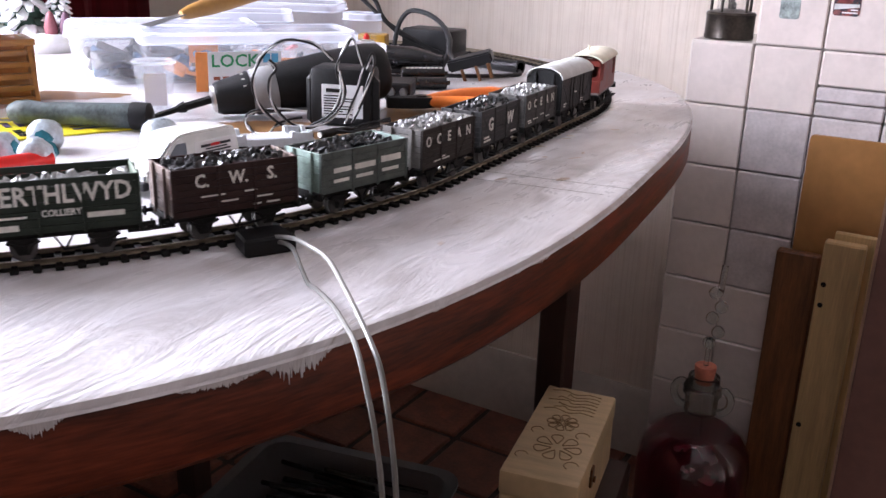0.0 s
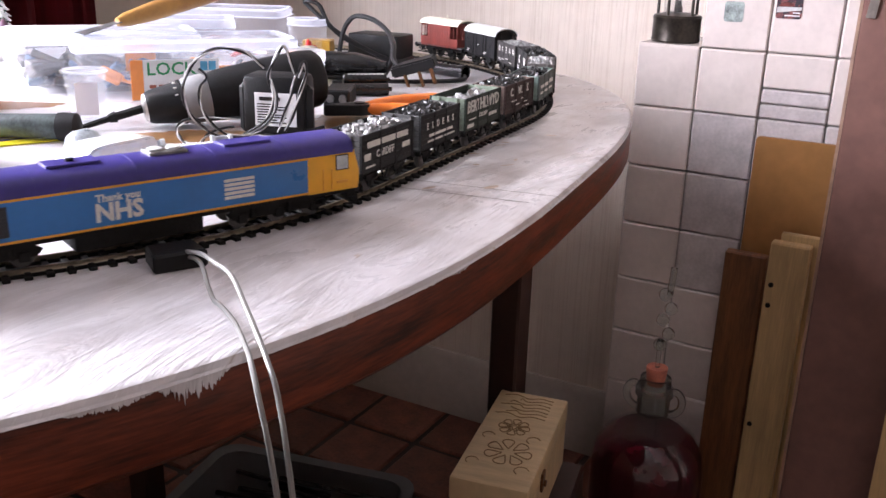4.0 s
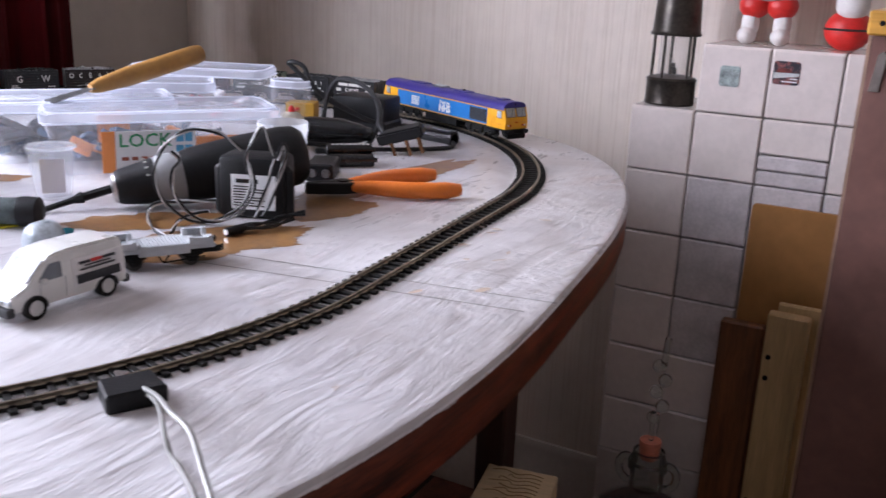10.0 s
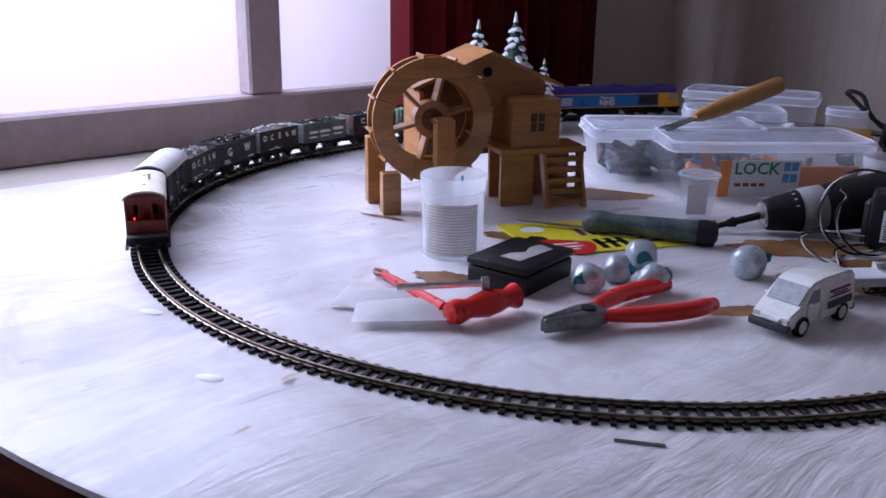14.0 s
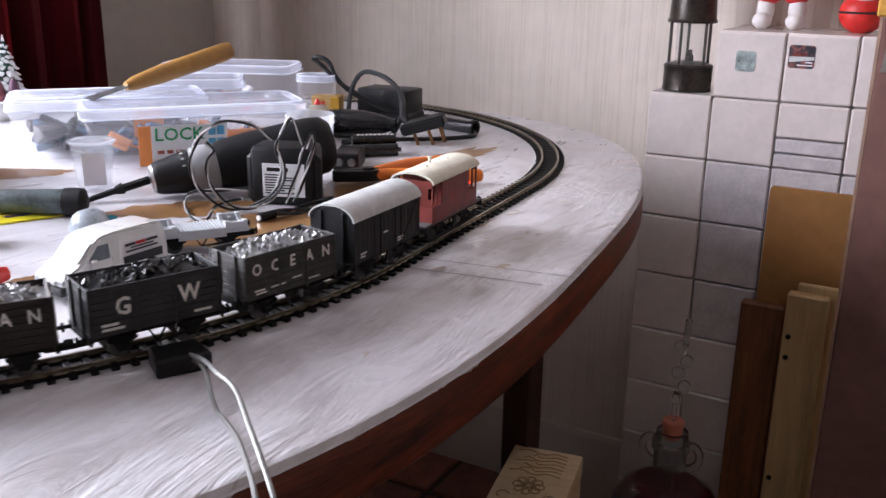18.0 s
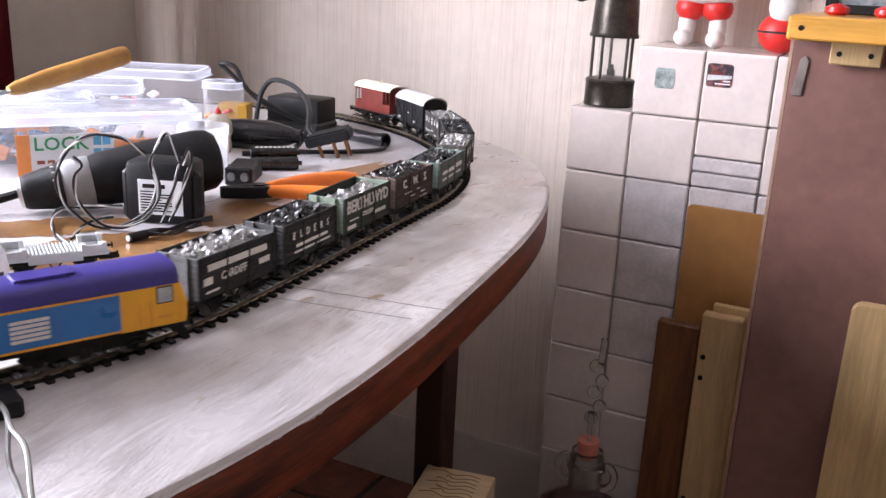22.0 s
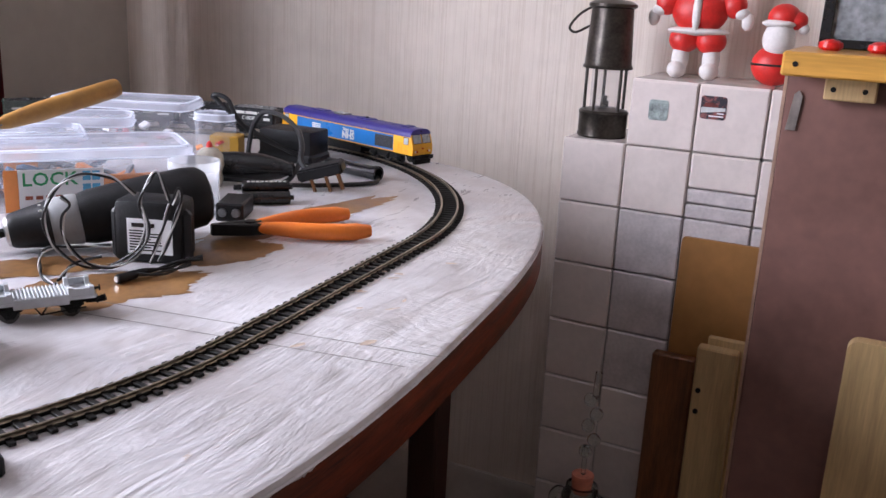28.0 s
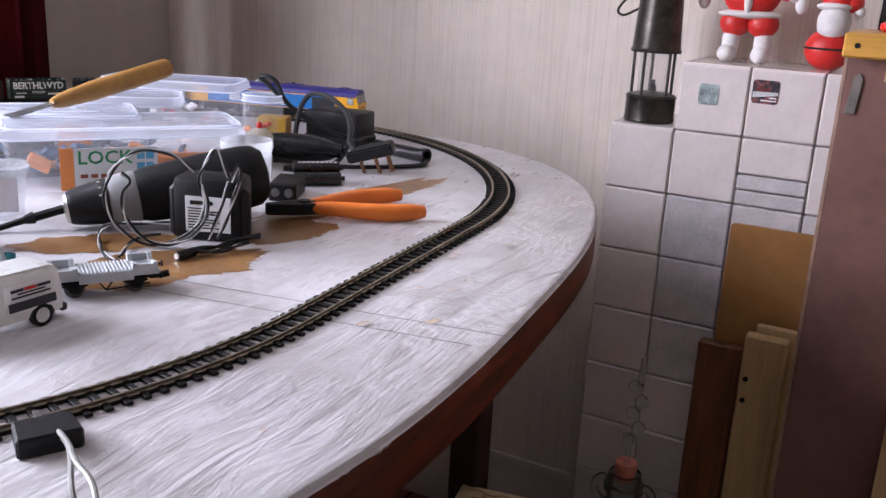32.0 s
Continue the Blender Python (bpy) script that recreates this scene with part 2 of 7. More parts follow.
def wallpaper():
    """Cream paper with fine vertical raised threads."""
    m = mat("ribbed_wallpaper", (0.765, 0.675, 0.59), 0.75, vary=0.05, scale=6)
    nt = m.node_tree
    b = nt.nodes["Principled BSDF"]
    tc = nt.nodes.new("ShaderNodeTexCoord")
    mp = nt.nodes.new("ShaderNodeMapping")
    mp.inputs["Scale"].default_value = (1, 1, 0.012)
    n = nt.nodes.new("ShaderNodeTexNoise")
    n.inputs["Scale"].default_value, n.inputs["Detail"].default_value, n.inputs["Roughness"].default_value = 470, 1.0, 0.5
    nt.links.new(tc.outputs["Object"], mp.inputs[0])
    nt.links.new(mp.outputs[0], n.inputs["Vector"])
    bp = nt.nodes.new("ShaderNodeBump")
    bp.inputs["Strength"].default_value, bp.inputs["Distance"].default_value = 0.5, 0.003
    nt.links.new(n.outputs[0], bp.inputs["Height"])
    nt.links.new(bp.outputs[0], b.inputs["Normal"])
    ramp = [k for k in nt.nodes if k.type == "VALTORGB"][0]
    old = ramp.outputs[0]
    r2 = nt.nodes.new("ShaderNodeValToRGB")
    r2.color_ramp.elements[0].position, r2.color_ramp.elements[1].position = 0.36, 0.5
    r2.color_ramp.elements[0].color, r2.color_ramp.elements[1].color = (0.8, 0.75, 0.7, 1), (1, 1, 1, 1)
    nt.links.new(n.outputs[0], r2.inputs[0])
    mx = nt.nodes.new("ShaderNodeMix")
    mx.data_type, mx.blend_type = "RGBA", "MULTIPLY"
    mx.inputs[0].default_value = 0.4
    nt.links.new(old, mx.inputs[6])
    nt.links.new(r2.outputs[0], mx.inputs[7])
    nt.links.new(mx.outputs[2], b.inputs["Base Color"])
    return m


M_paper = wallpaper()
M_plain_wall = mat("cream_emulsion", (0.5, 0.455, 0.4), 0.8, vary=0.06, scale=5, bump=0.2, bump_scale=300)
# tones of these unseen walls and ceiling are picked to govern bounced light
M_far_wall = mat("bounce_toned_wall", (0.42, 0.35, 0.295), 0.85, vary=0.1, scale=7, bump=0.2, bump_scale=200)
M_ceiling = mat("bounce_toned_ceiling", (0.52, 0.495, 0.47), 0.85, vary=0.04, scale=6)
M_gloss_white = mat("gloss_white_woodwork", (0.74, 0.72, 0.68), 0.35, vary=0.05, scale=10)
M_grout = mat("grey_grout", (0.375, 0.345, 0.315), 0.9, vary=0.2, scale=60)

bm = BM()
box(bm, WX - 0.12, EX, WY, WY + 0.12, 0, CEIL)
structure("wall_north", bm, M_paper, "cream wallpaper with fine raised vertical threads")
# window wall in four pieces round the opening
W0, W1, WZ0, WZ1 = -1.15, 0.42, 0.702, 1.95
for nm, a in (("wall_west", (SY, W0, 0, CEIL)), ("wall_west", (W1, WY, 0, CEIL)), ("wall_west", (W0, W1, 0, WZ0)), ("wall_west", (W0, W1, WZ1, CEIL))):
    bm = BM()
    box(bm, WX - 0.22, WX, *a)
    structure(nm, bm, M_plain_wall, "plain cream-painted wall round the window")
bm = BM()
box(bm, EX, EX + 0.12, SY, WY, 0, CEIL)
structure("wall_east", bm, M_far_wall, "unseen wall closing the room, toned for the light it bounces")
bm = BM()
box(bm, WX, EX, SY - 0.2, SY, 0, CEIL)
structure("wall_south", bm, M_far_wall, "unseen wall closing the room, toned for the light it bounces")
bm = BM()
box(bm, WX - 0.22, EX + 0.12, SY - 0.2, WY + 0.12, CEIL, CEIL + 0.1)
structure("ceiling", bm, M_ceiling, "unseen ceiling, toned for the light it bounces")

# window: frame, mullion, sill, blind
# the frame's paint is darkened to look backlit against the bright panes
M_backlit_frame = mat("backlit_window_paint", (0.37, 0.315, 0.31), 0.6, vary=0.1, scale=12, bump=0.1)
bm = BM()
for a in ((W0, W0 + 0.05, WZ0, WZ1), (W1 - 0.04, W1, WZ0, WZ1), (W0, W1, WZ0, WZ0 + 0.07), (W0, W1, WZ1 - 0.05, WZ1)):
    box(bm, WX - 0.17, WX - 0.11, *a, 0.004)
window = thing("window_1", "white-framed window with bright daylight behind it", "window", kind="structure")
part("window_frame", bm, M_backlit_frame, window)
for y in (0.07, -0.4):
    bm = BM()
    box(bm, WX - 0.165, WX - 0.115, y - 0.03, y + 0.03, WZ0 + 0.07, WZ1 - 0.05, 0.004)
    part("mullion", bm, M_backlit_frame, window)
bm = BM()
box(bm, WX - 0.12, -0.6, W0 - 0.03, W1 + 0.03, WZ0 - 0.03, WZ0, 0.005)
part("window_sill", bm, M_gloss_white, window)
M_net = mat("pale_blind_cloth", (0.3, 0.275, 0.31), 0.9, vary=0.03, scale=25, stretch=(1, 1, 0.2))
nt = M_net.node_tree
lit = nt.nodes.new("ShaderNodeBsdfTranslucent")
lit.inputs["Color"].default_value = (0.47, 0.422, 0.435, 1)
blend = nt.nodes.new("ShaderNodeMixShader")
blend.inputs[0].default_value = 0.75
nt.links.new(nt.nodes["Principled BSDF"].outputs[0], blend.inputs[1])
nt.links.new(lit.outputs[0], blend.inputs[2])
nt.links.new(blend.outputs[0], nt.nodes["Material Output"].inputs["Surface"])
for y0, y1 in ((W0 + 0.002, -0.43), (-0.427, 0.068), (0.071, W1 - 0.002)):
    bm = BM()
    box(bm, WX - 0.1535, WX - 0.151, y0, y1, WZ0 + 0.004, WZ1 - 0.004)
    pane = part("blind", bm, M_net, window, "pale translucent blind lit by the daylight behind")
    pane.visible_shadow = False
# bright overcast outside, well behind the glass
M_out = mat("overcast_sky", (0.98, 0.93, 1.0), 1.0, vary=0.02, emit=2.5)
bm = BM()
box(bm, -4.0, -3.95, -5, 4, -0.5, 1.45)
structure("backdrop", bm, M_out, "bright overcast sky outside the window")

# red curtain
M_red = mat("dark_red_velvet", (0.19, 0.006, 0.012), 0.85, vary=0.25, scale=18, bump=0.4, bump_scale=400, stretch=(1, 1, 0.1))
bm = BM()
n = 90
rows_ = []
for z in (0.05, 0.7, 1.4, 2.05):
    row = []
    for i in range(n + 1):
        u = i / n
        row.append(bm.verts.new((WX + 0.085 + 0.042 * math.sin(u * 46) * (0.8 + 0.2 * math.sin(u * 17)) + 0.008 * math.sin(u * 120), 0.17 + 0.43 * u, z)))
    rows_.append(row)
for a, b in zip(rows_, rows_[1:]):
    for i in range(n):
        bm.faces.new((a[i], a[i + 1], b[i + 1], b[i]))
bmesh.ops.solidify(bm, geom=bm.faces[:], thickness=0.004)
solid("curtain", bm, M_red, "dark red velvet curtain hanging in folds beside the window", "curtain")

# floor: quarry tiles in dark joints
M_floor = mat("dark_mortar", (0.035, 0.026, 0.022), 0.85, vary=0.3, scale=30)
bm = BM()
box(bm, WX - 0.2, EX, SY, WY, -0.12, -0.006)
floor = structure("floor", bm, M_floor, "dark red quarry tiles with dark mortar joints")
M_quarry = mat("quarry_tile", (0.16, 0.055, 0.032), 0.55, vary=0.3, scale=25, bump=0.3, bump_scale=150, island=0.3)

# skirting
bm = BM()
prism(bm, [(WY, 0.0), (WY - 0.02, 0.0), (WY - 0.02, 0.085), (WY - 0.012, 0.1), (WY - 0.012, 0.118), (WY - 0.006, 0.13), (WY, 0.13)], "x", WX, 0.15)
structure("baseboard", bm, mat("dull_cream_gloss", (0.5, 0.45, 0.4), 0.45, vary=0.08, scale=12), "cream painted moulded skirting board")

# tiled fireplace surround, stepped at the top
FX, FY, S = 0.1465, 0.83, 0.0897
Z0 = 0.777 - 9 * S
M_tile = mat("glazed_pinkish_tile", (0.73, 0.65, 0.605), 0.18, vary=0.05, scale=20, island=0.05, coat=0.3)
M_tile_grey = mat("glazed_mottled_grey_tile", (0.62, 0.57, 0.565), 0.2, vary=0.12, scale=35, island=0.05, coat=0.3)
fire = thing("fireplace_surround", "stepped tiled fireplace surround in pale glazed tiles with grey joints", "fireplace", kind="structure")
bm = BM()
box(bm, FX + 0.004, FX + S, FY + 0.004, WY, 0, 0.777 - 0.004)
box(bm, FX + S, FX + 9 * S, FY + 0.004, WY, 0, 0.777 + S - 0.004)
part("core", bm, M_grout, fire)

# ---- table ----
TC, TA, TB, TN, TT = (-0.1855, 0.0695), 0.5194, 0.6373, 2.43, 0.1025


RIM_WAVES = (-0.0083, 0.0089, -0.0251, 0.001, 0.0131, 0.0066, 0.0102, -0.0059, -0.0008, -0.0079, -0.0069)


def rim(k, da=0.0):
    a = 2 * math.pi * k
    c, s = math.cos(a), math.sin(a)
    x = math.copysign(abs(c) ** (2 / TN), c) * (TA + da)
    y = math.copysign(abs(s) ** (2 / TN), s) * (TB + da)
    p = math.atan2(y / TB, x / TA)
    w = 1 + RIM_WAVES[0] + sum(RIM_WAVES[2 * j - 1] * math.cos(j * p) + RIM_WAVES[2 * j] * math.sin(j * p) for j in range(1, 6))
    x, y = x * w, y * w
    return TC[0] + x * math.cos(TT) - y * math.sin(TT), TC[1] + x * math.sin(TT) + y * math.cos(TT)


def brushed_white():
    """White paint brushed out thinly over brown varnish: streaks, thin patches, ridges."""
    m = mat("brushed_white_paint", (0.7, 0.69, 0.69), 0.38, vary=0.04, scale=9)
    nt = m.node_tree
    b = nt.nodes["Principled BSDF"]
    tc = nt.nodes.new("ShaderNodeTexCoord")
    # the strokes sweep about
    wn = nt.nodes.new("ShaderNodeTexNoise")
    wn.inputs["Scale"].default_value, wn.inputs["Detail"].default_value = 3.2, 2
    nt.links.new(tc.outputs["Object"], wn.inputs["Vector"])
    wm = nt.nodes.new("ShaderNodeVectorMath")
    wm.operation = "MULTIPLY_ADD"
    wm.inputs[1].default_value = (0.085, 0.085, 0.0)
    nt.links.new(wn.outputs[1], wm.inputs[0])
    nt.links.new(tc.outputs["Object"], wm.inputs[2])
    def streak(rot, scale, sx, sy, detail=5):
        mp = nt.nodes.new("ShaderNodeMapping")
        mp.inputs["Rotation"].default_value[2] = rot
        mp.inputs["Scale"].default_value = (sx, sy, 1)
        n = nt.nodes.new("ShaderNodeTexNoise")
        n.inputs["Scale"].default_value, n.inputs["Detail"].default_value, n.inputs["Roughness"].default_value = scale, detail, 0.65
        n.inputs["Distortion"].default_value = 0.6
        nt.links.new(wm.outputs[0], mp.inputs[0])
        nt.links.new(mp.outputs[0], n.inputs["Vector"])
        return n.outputs[0]
    def ramp(v, p0, p1, c0=(0, 0, 0, 1), c1=(1, 1, 1, 1)):
        r = nt.nodes.new("ShaderNodeValToRGB")
        r.color_ramp.elements[0].position, r.color_ramp.elements[1].position = p0, p1
        r.color_ramp.elements[0].color, r.color_ramp.elements[1].color = c0, c1
        nt.links.new(v, r.inputs[0])
        return r.outputs[0]
    def mixc(f, a, c):
        x = nt.nodes.new("ShaderNodeMix")
        x.data_type = "RGBA"
        if isinstance(f, float):
            x.inputs[0].default_value = f
        else:
            nt.links.new(f, x.inputs[0])
        for v, i in ((a, 6), (c, 7)):
            if isinstance(v, tuple):
                x.inputs[i].default_value = v
            else:
                nt.links.new(v, x.inputs[i])
        return x.outputs[2]
    s1 = streak(0.25, 7, 7, 1.5)
    s2 = streak(1.9, 9, 8, 1.1)
    patch = streak(0, 5, 1, 1, 4)
    big = streak(0.6, 2.2, 1, 1.6, 6)
    f1 = streak(0.25, 7, 40, 1.6, 3)
    f2 = streak(1.9, 9, 27, 1.3, 3)
    pick = ramp(patch, 0.42, 0.58)
    calm = ramp(streak(0.4, 3.6, 1, 1.5, 4), 0.43, 0.57)
    # the paint lies thick and ridged along one side, thin and smooth over the rest
    sp = nt.nodes.new("ShaderNodeSeparateXYZ")
    nt.links.new(wm.outputs[0], sp.inputs[0])
    thick = nt.nodes.new("ShaderNodeMapRange")
    thick.inputs[1].default_value, thick.inputs[2].default_value = 0.1, 0.33
    nt.links.new(sp.outputs[0], thick.inputs[0])
    thick = thick.outputs[0]
    calm = mixc(thick, (0.85, 0.85, 0.85, 1), calm)
    s3, f3 = streak(1.05, 8, 7, 1.4), streak(1.05, 8, 33, 1.6, 3)
    pick2 = ramp(streak(2.2, 4.1, 1, 1.5, 3), 0.47, 0.55)
    fine = mixc(calm, mixc(pick2, mixc(pick, f1, f2), f3), (0.5, 0.5, 0.5, 1))
    st = mixc(0.3, mixc(pick2, mixc(pick, s1, s2), s3), fine)
    crumb = streak(0.9, 60, 1.0, 2.2, 5)
    flat = mixc(0.55, st, (0.52, 0.52, 0.52, 1))
    st = mixc(thick, flat, st)
    base = mixc(ramp(st, 0.36, 0.54), (0.45, 0.425, 0.425, 1), (0.83, 0.82, 0.845, 1))
    base = mixc(ramp(big, 0.40, 0.58), mixc(0.5, base, (0.47, 0.45, 0.475, 1)), base)
    # shade in the brush grooves is mixed into the colour as warm brown
    groove_shade = ramp(fine, 0.33, 0.42, (1, 1, 1, 1), (0, 0, 0, 1))
    base = mixc(groove_shade, base, mixc(ramp(big, 0.36, 0.5), base, (0.36, 0.315, 0.27, 1)))
    cloud = ramp(streak(0.5, 9, 1, 1.3, 6), 0.36, 0.62)
    base = mixc(cloud, mixc(0.35, base, (0.5, 0.47, 0.47, 1)), base)
    # broad taupe places brushed thin, and swaths of fresh paint
    worn = ramp(streak(0.8, 6.5, 1, 1.9, 3), 0.5, 0.62)
    base = mixc(worn, base, mixc(0.4, base, (0.43, 0.385, 0.37, 1)))
    fresh = ramp(streak(0.15, 5.2, 2.6, 1, 4), 0.54, 0.64)
    base = mixc(fresh, base, mixc(0.45, base, (0.86, 0.85, 0.88, 1)))
    # thin places where the brown shows
    thin = streak(0.3, 16, 3, 1, 5)
    bare = ramp(thin, 0.68, 0.75)
    base = mixc(bare, base, (0.42, 0.27, 0.15, 1))
    stain = ramp(streak(0.2, 4.3, 1.6, 1, 6), 0.6, 0.74)
    base = mixc(stain, base, mixc(0.4, base, (0.5, 0.36, 0.3, 1)))
    nt.links.new(base, b.inputs["Base Color"])
    bp = nt.nodes.new("ShaderNodeBump")
    bp.inputs["Strength"].default_value, bp.inputs["Distance"].default_value = 0.85, 0.004
    nt.links.new(mixc(0.4, st, mixc(ramp(big, 0.5, 0.62), st, crumb)), bp.inputs["Height"])
    nt.links.new(bp.outputs[0], b.inputs["Normal"])
    rr = nt.nodes.new("ShaderNodeMapRange")
    rr.inputs[1].default_value, rr.inputs[2].default_value, rr.inputs[3].default_value, rr.inputs[4].default_value = 0.3, 0.7, 0.42, 0.18
    nt.links.new(st, rr.inputs[0])
    nt.links.new(rr.outputs[0], b.inputs["Roughness"])
    return m


M_paint = brushed_white()
M_mahogany = mat("red_mahogany_varnish", (0.16, 0.03, 0.0115), 0.42, vary=0.42, scale=11, stretch=(1, 1, 9), coat=0.04, spec=0.3, bump=0.12, bump_scale=60)
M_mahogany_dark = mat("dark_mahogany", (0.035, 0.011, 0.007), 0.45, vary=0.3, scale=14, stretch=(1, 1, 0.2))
table = thing("round_table", "large rounded dining table, white-painted top over a red mahogany edge", "table")
N = 160
bm = BM()
rings = []
for da, z in ((-0.004, TOP), (-0.0012, TOP - 0.0012), (0, TOP - 0.004)):
    rings.append([bm.verts.new((*rim(i / N, da), z)) for i in range(N)])
bm.faces.new(rings[0])
for a, b in zip(rings, rings[1:]):
    for i in range(N):
        bm.faces.new((a[i], b[i], b[(i + 1) % N], a[(i + 1) % N]))
part("tabletop", bm, M_paint, table, "tabletop brushed with uneven white paint")
bm = BM()
rings = []
for da, z in ((-0.0005, TOP - 0.0042), (0.0008, TOP - 0.008), (0.0008, TOP - 0.036), (-0.003, TOP - 0.04), (-0.03, TOP - 0.04)):
    rings.append([bm.verts.new((*rim(i / N, da), z)) for i in range(N)])
for a, b in zip(rings, rings[1:]):
    for i in range(N):
        bm.faces.new((a[i], b[i], b[(i + 1) % N], a[(i + 1) % N]))
bm.faces.new(rings[-1][::-1])
part("table_edge", bm, M_mahogany, table, "red mahogany edge band with paint smears")
# ragged lower border of the paint, with one bristly smear run down the edge
smears = ((0.9155, 0.0045, 0.013), (0.906, 0.006, 0.004), (0.886, 0.003, 0.008), (0.96, 0.003, 0.003))


def paint_drop(k):
    q = Vector((k * 90, 0.3, 0))
    d = 0.0043 + 0.0016 * max(0, noise.noise(q)) + 0.0012 * noise.noise(q * 9)
    for c, w, deep in smears:
        f = max(0, 1 - ((k - c) / w) ** 2)
        d += deep * f * (0.5 + 0.6 * noise.noise(q * 70) + 0.3 * noise.noise(q * 20))
    return max(0.0042, d)


bm = BM()
N2 = 2600
prev = None
for i in range(N2 + 1):
    k = 0.78 + 0.30 * i / N2
    d = paint_drop(k)
    col = [bm.verts.new((*rim(k, da), TOP - z)) for da, z in ((0.0004, 0.0035), (0.0013, 0.0046), (0.0012, max(0.0047, d)), (0.0006, max(0.0048, d + 0.0003)))]
    if prev:
        for a in range(3):
            bm.faces.new((prev[a], prev[a + 1], col[a + 1], col[a]))
    prev = col
part("paint_run", bm, M_paint, table, "ragged white paint run over the edge")
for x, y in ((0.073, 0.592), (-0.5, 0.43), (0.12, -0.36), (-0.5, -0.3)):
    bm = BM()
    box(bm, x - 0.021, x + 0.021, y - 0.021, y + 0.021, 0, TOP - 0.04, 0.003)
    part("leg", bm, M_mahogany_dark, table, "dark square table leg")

# ---- track ----
OC, OR, OL, OT = (-0.1923, 0.1231), 0.405, 0.266, 0.0701
LAP = 2 * math.pi * OR + 2 * OL
RAIL = TOP + 0.0047


def along(s):
    """Place and heading on the centre line of the oval, s metres on from the start of its right-hand straight."""
    s %= LAP
    if s < OL:
        x, y, h = OR, s - OL / 2, math.pi / 2
    elif s < OL + math.pi * OR:
        a = (s - OL) / OR
        x, y, h = OR * math.cos(a), OL / 2 + OR * math.sin(a), a + math.pi / 2
    elif s < 2 * OL + math.pi * OR:
        x, y, h = -OR, OL / 2 - (s - OL - math.pi * OR), -math.pi / 2
    else:
        a = math.pi + (s - 2 * OL - math.pi * OR) / OR
        x, y, h = OR * math.cos(a), -OL / 2 + OR * math.sin(a), a + math.pi / 2
    c, k = math.cos(OT), math.sin(OT)
    return Vector((OC[0] + x * c - y * k, OC[1] + x * k + y * c, 0)), h + OT


track = thing("railway_track", "oval of model railway track with black sleepers and nickel rails", "track")
for off, nm in ((-0.00825, "rail"), (0.00825, "rail")):
    bm = BM()
    K = 360
    prof = [(-0.0011, 0), (-0.0004, 0.0006), (-0.0004, 0.0019), (-0.0008, 0.0025), (0.0008, 0.0025), (0.0004, 0.0019), (0.0004, 0.0006), (0.0011, 0)]
    rings = []
    for i in range(K):
        p, h = along(LAP * i / K)
        nx, ny = -math.sin(h), math.cos(h)
        rings.append([bm.verts.new((p.x + nx * (off + o), p.y + ny * (off + o), TOP + 0.0022 + z)) for o, z in prof])
    for i in range(K):
        a, b = rings[i], rings[(i + 1) % K]
        for j in range(8):
            bm.faces.new((a[j], a[(j + 1) % 8], b[(j + 1) % 8], b[j]))
    part(nm, bm, M_rail, track)
# webs under the rails
bm = BM()
for off in (-0.0083, 0.0083):
    rings = []
    for i in range(240):
        p, h = along(LAP * i / 240)
        nx, ny = -math.sin(h), math.cos(h)
        rings.append([bm.verts.new((p.x + nx * (off + o), p.y + ny * (off + o), TOP + z)) for o, z in ((-0.0017, 0.0002), (-0.0017, 0.0021), (0.0017, 0.0021), (0.0017, 0.0002))])
    for i in range(240):
        a, b = rings[i], rings[(i + 1) % 240]
        for j in range(4):
            bm.faces.new((a[j], a[(j + 1) % 4], b[(j + 1) % 4], b[j]))
part("sleeper_web", bm, M_sleeper, track)
NS = 318

# ---- the train ----
# every vehicle: x ahead in the way of travel, y to its left, z up from the rail tops
M_blue = mat("mid_blue_livery", (0.02, 0.16, 0.45), 0.3, vary=0.06)
M_navy = mat("purple_blue_roof", (0.035, 0.025, 0.2), 0.38, vary=0.12, bump=0.05)
M_yellow = mat("warning_yellow", (0.85, 0.42, 0.012), 0.35, vary=0.06)
M_lamp_red = mat("red_lens", (0.55, 0.03, 0.015), 0.25, vary=0.05)
M_gold = mat("orange_gold_line", (0.75, 0.33, 0.02), 0.4, vary=0.05)
M_window = mat("cab_glass", (0.45, 0.48, 0.5), 0.08, vary=0.15, scale=200)
M_grille = mat("dark_grille", (0.02, 0.022, 0.028), 0.5, vary=0.2)
M_wheel = mat("wheel_metal", (0.1, 0.095, 0.09), 0.4, metal=0.6, vary=0.2)


def wheelset(parent, x, r=0.0062, spokes=True):
    for y in (-0.0082, 0.0082):
        bm = BM()
        cyl(bm, r, r, (x, y - 0.0012, r), (x, y + 0.0012, r), 18)
        cyl(bm, r + 0.0007, r + 0.0007, (x, y - math.copysign(0.0016, y) - 0.0003, r), (x, y - math.copysign(0.0016, y) + 0.0003, r), 18)
        part("wheel", bm, M_wheel, parent)
    bm = BM()
    cyl(bm, 0.0009, 0.0009, (x, -0.0085, r), (x, 0.0085, r), 8)
    part("axle", bm, M_matt_black, parent)


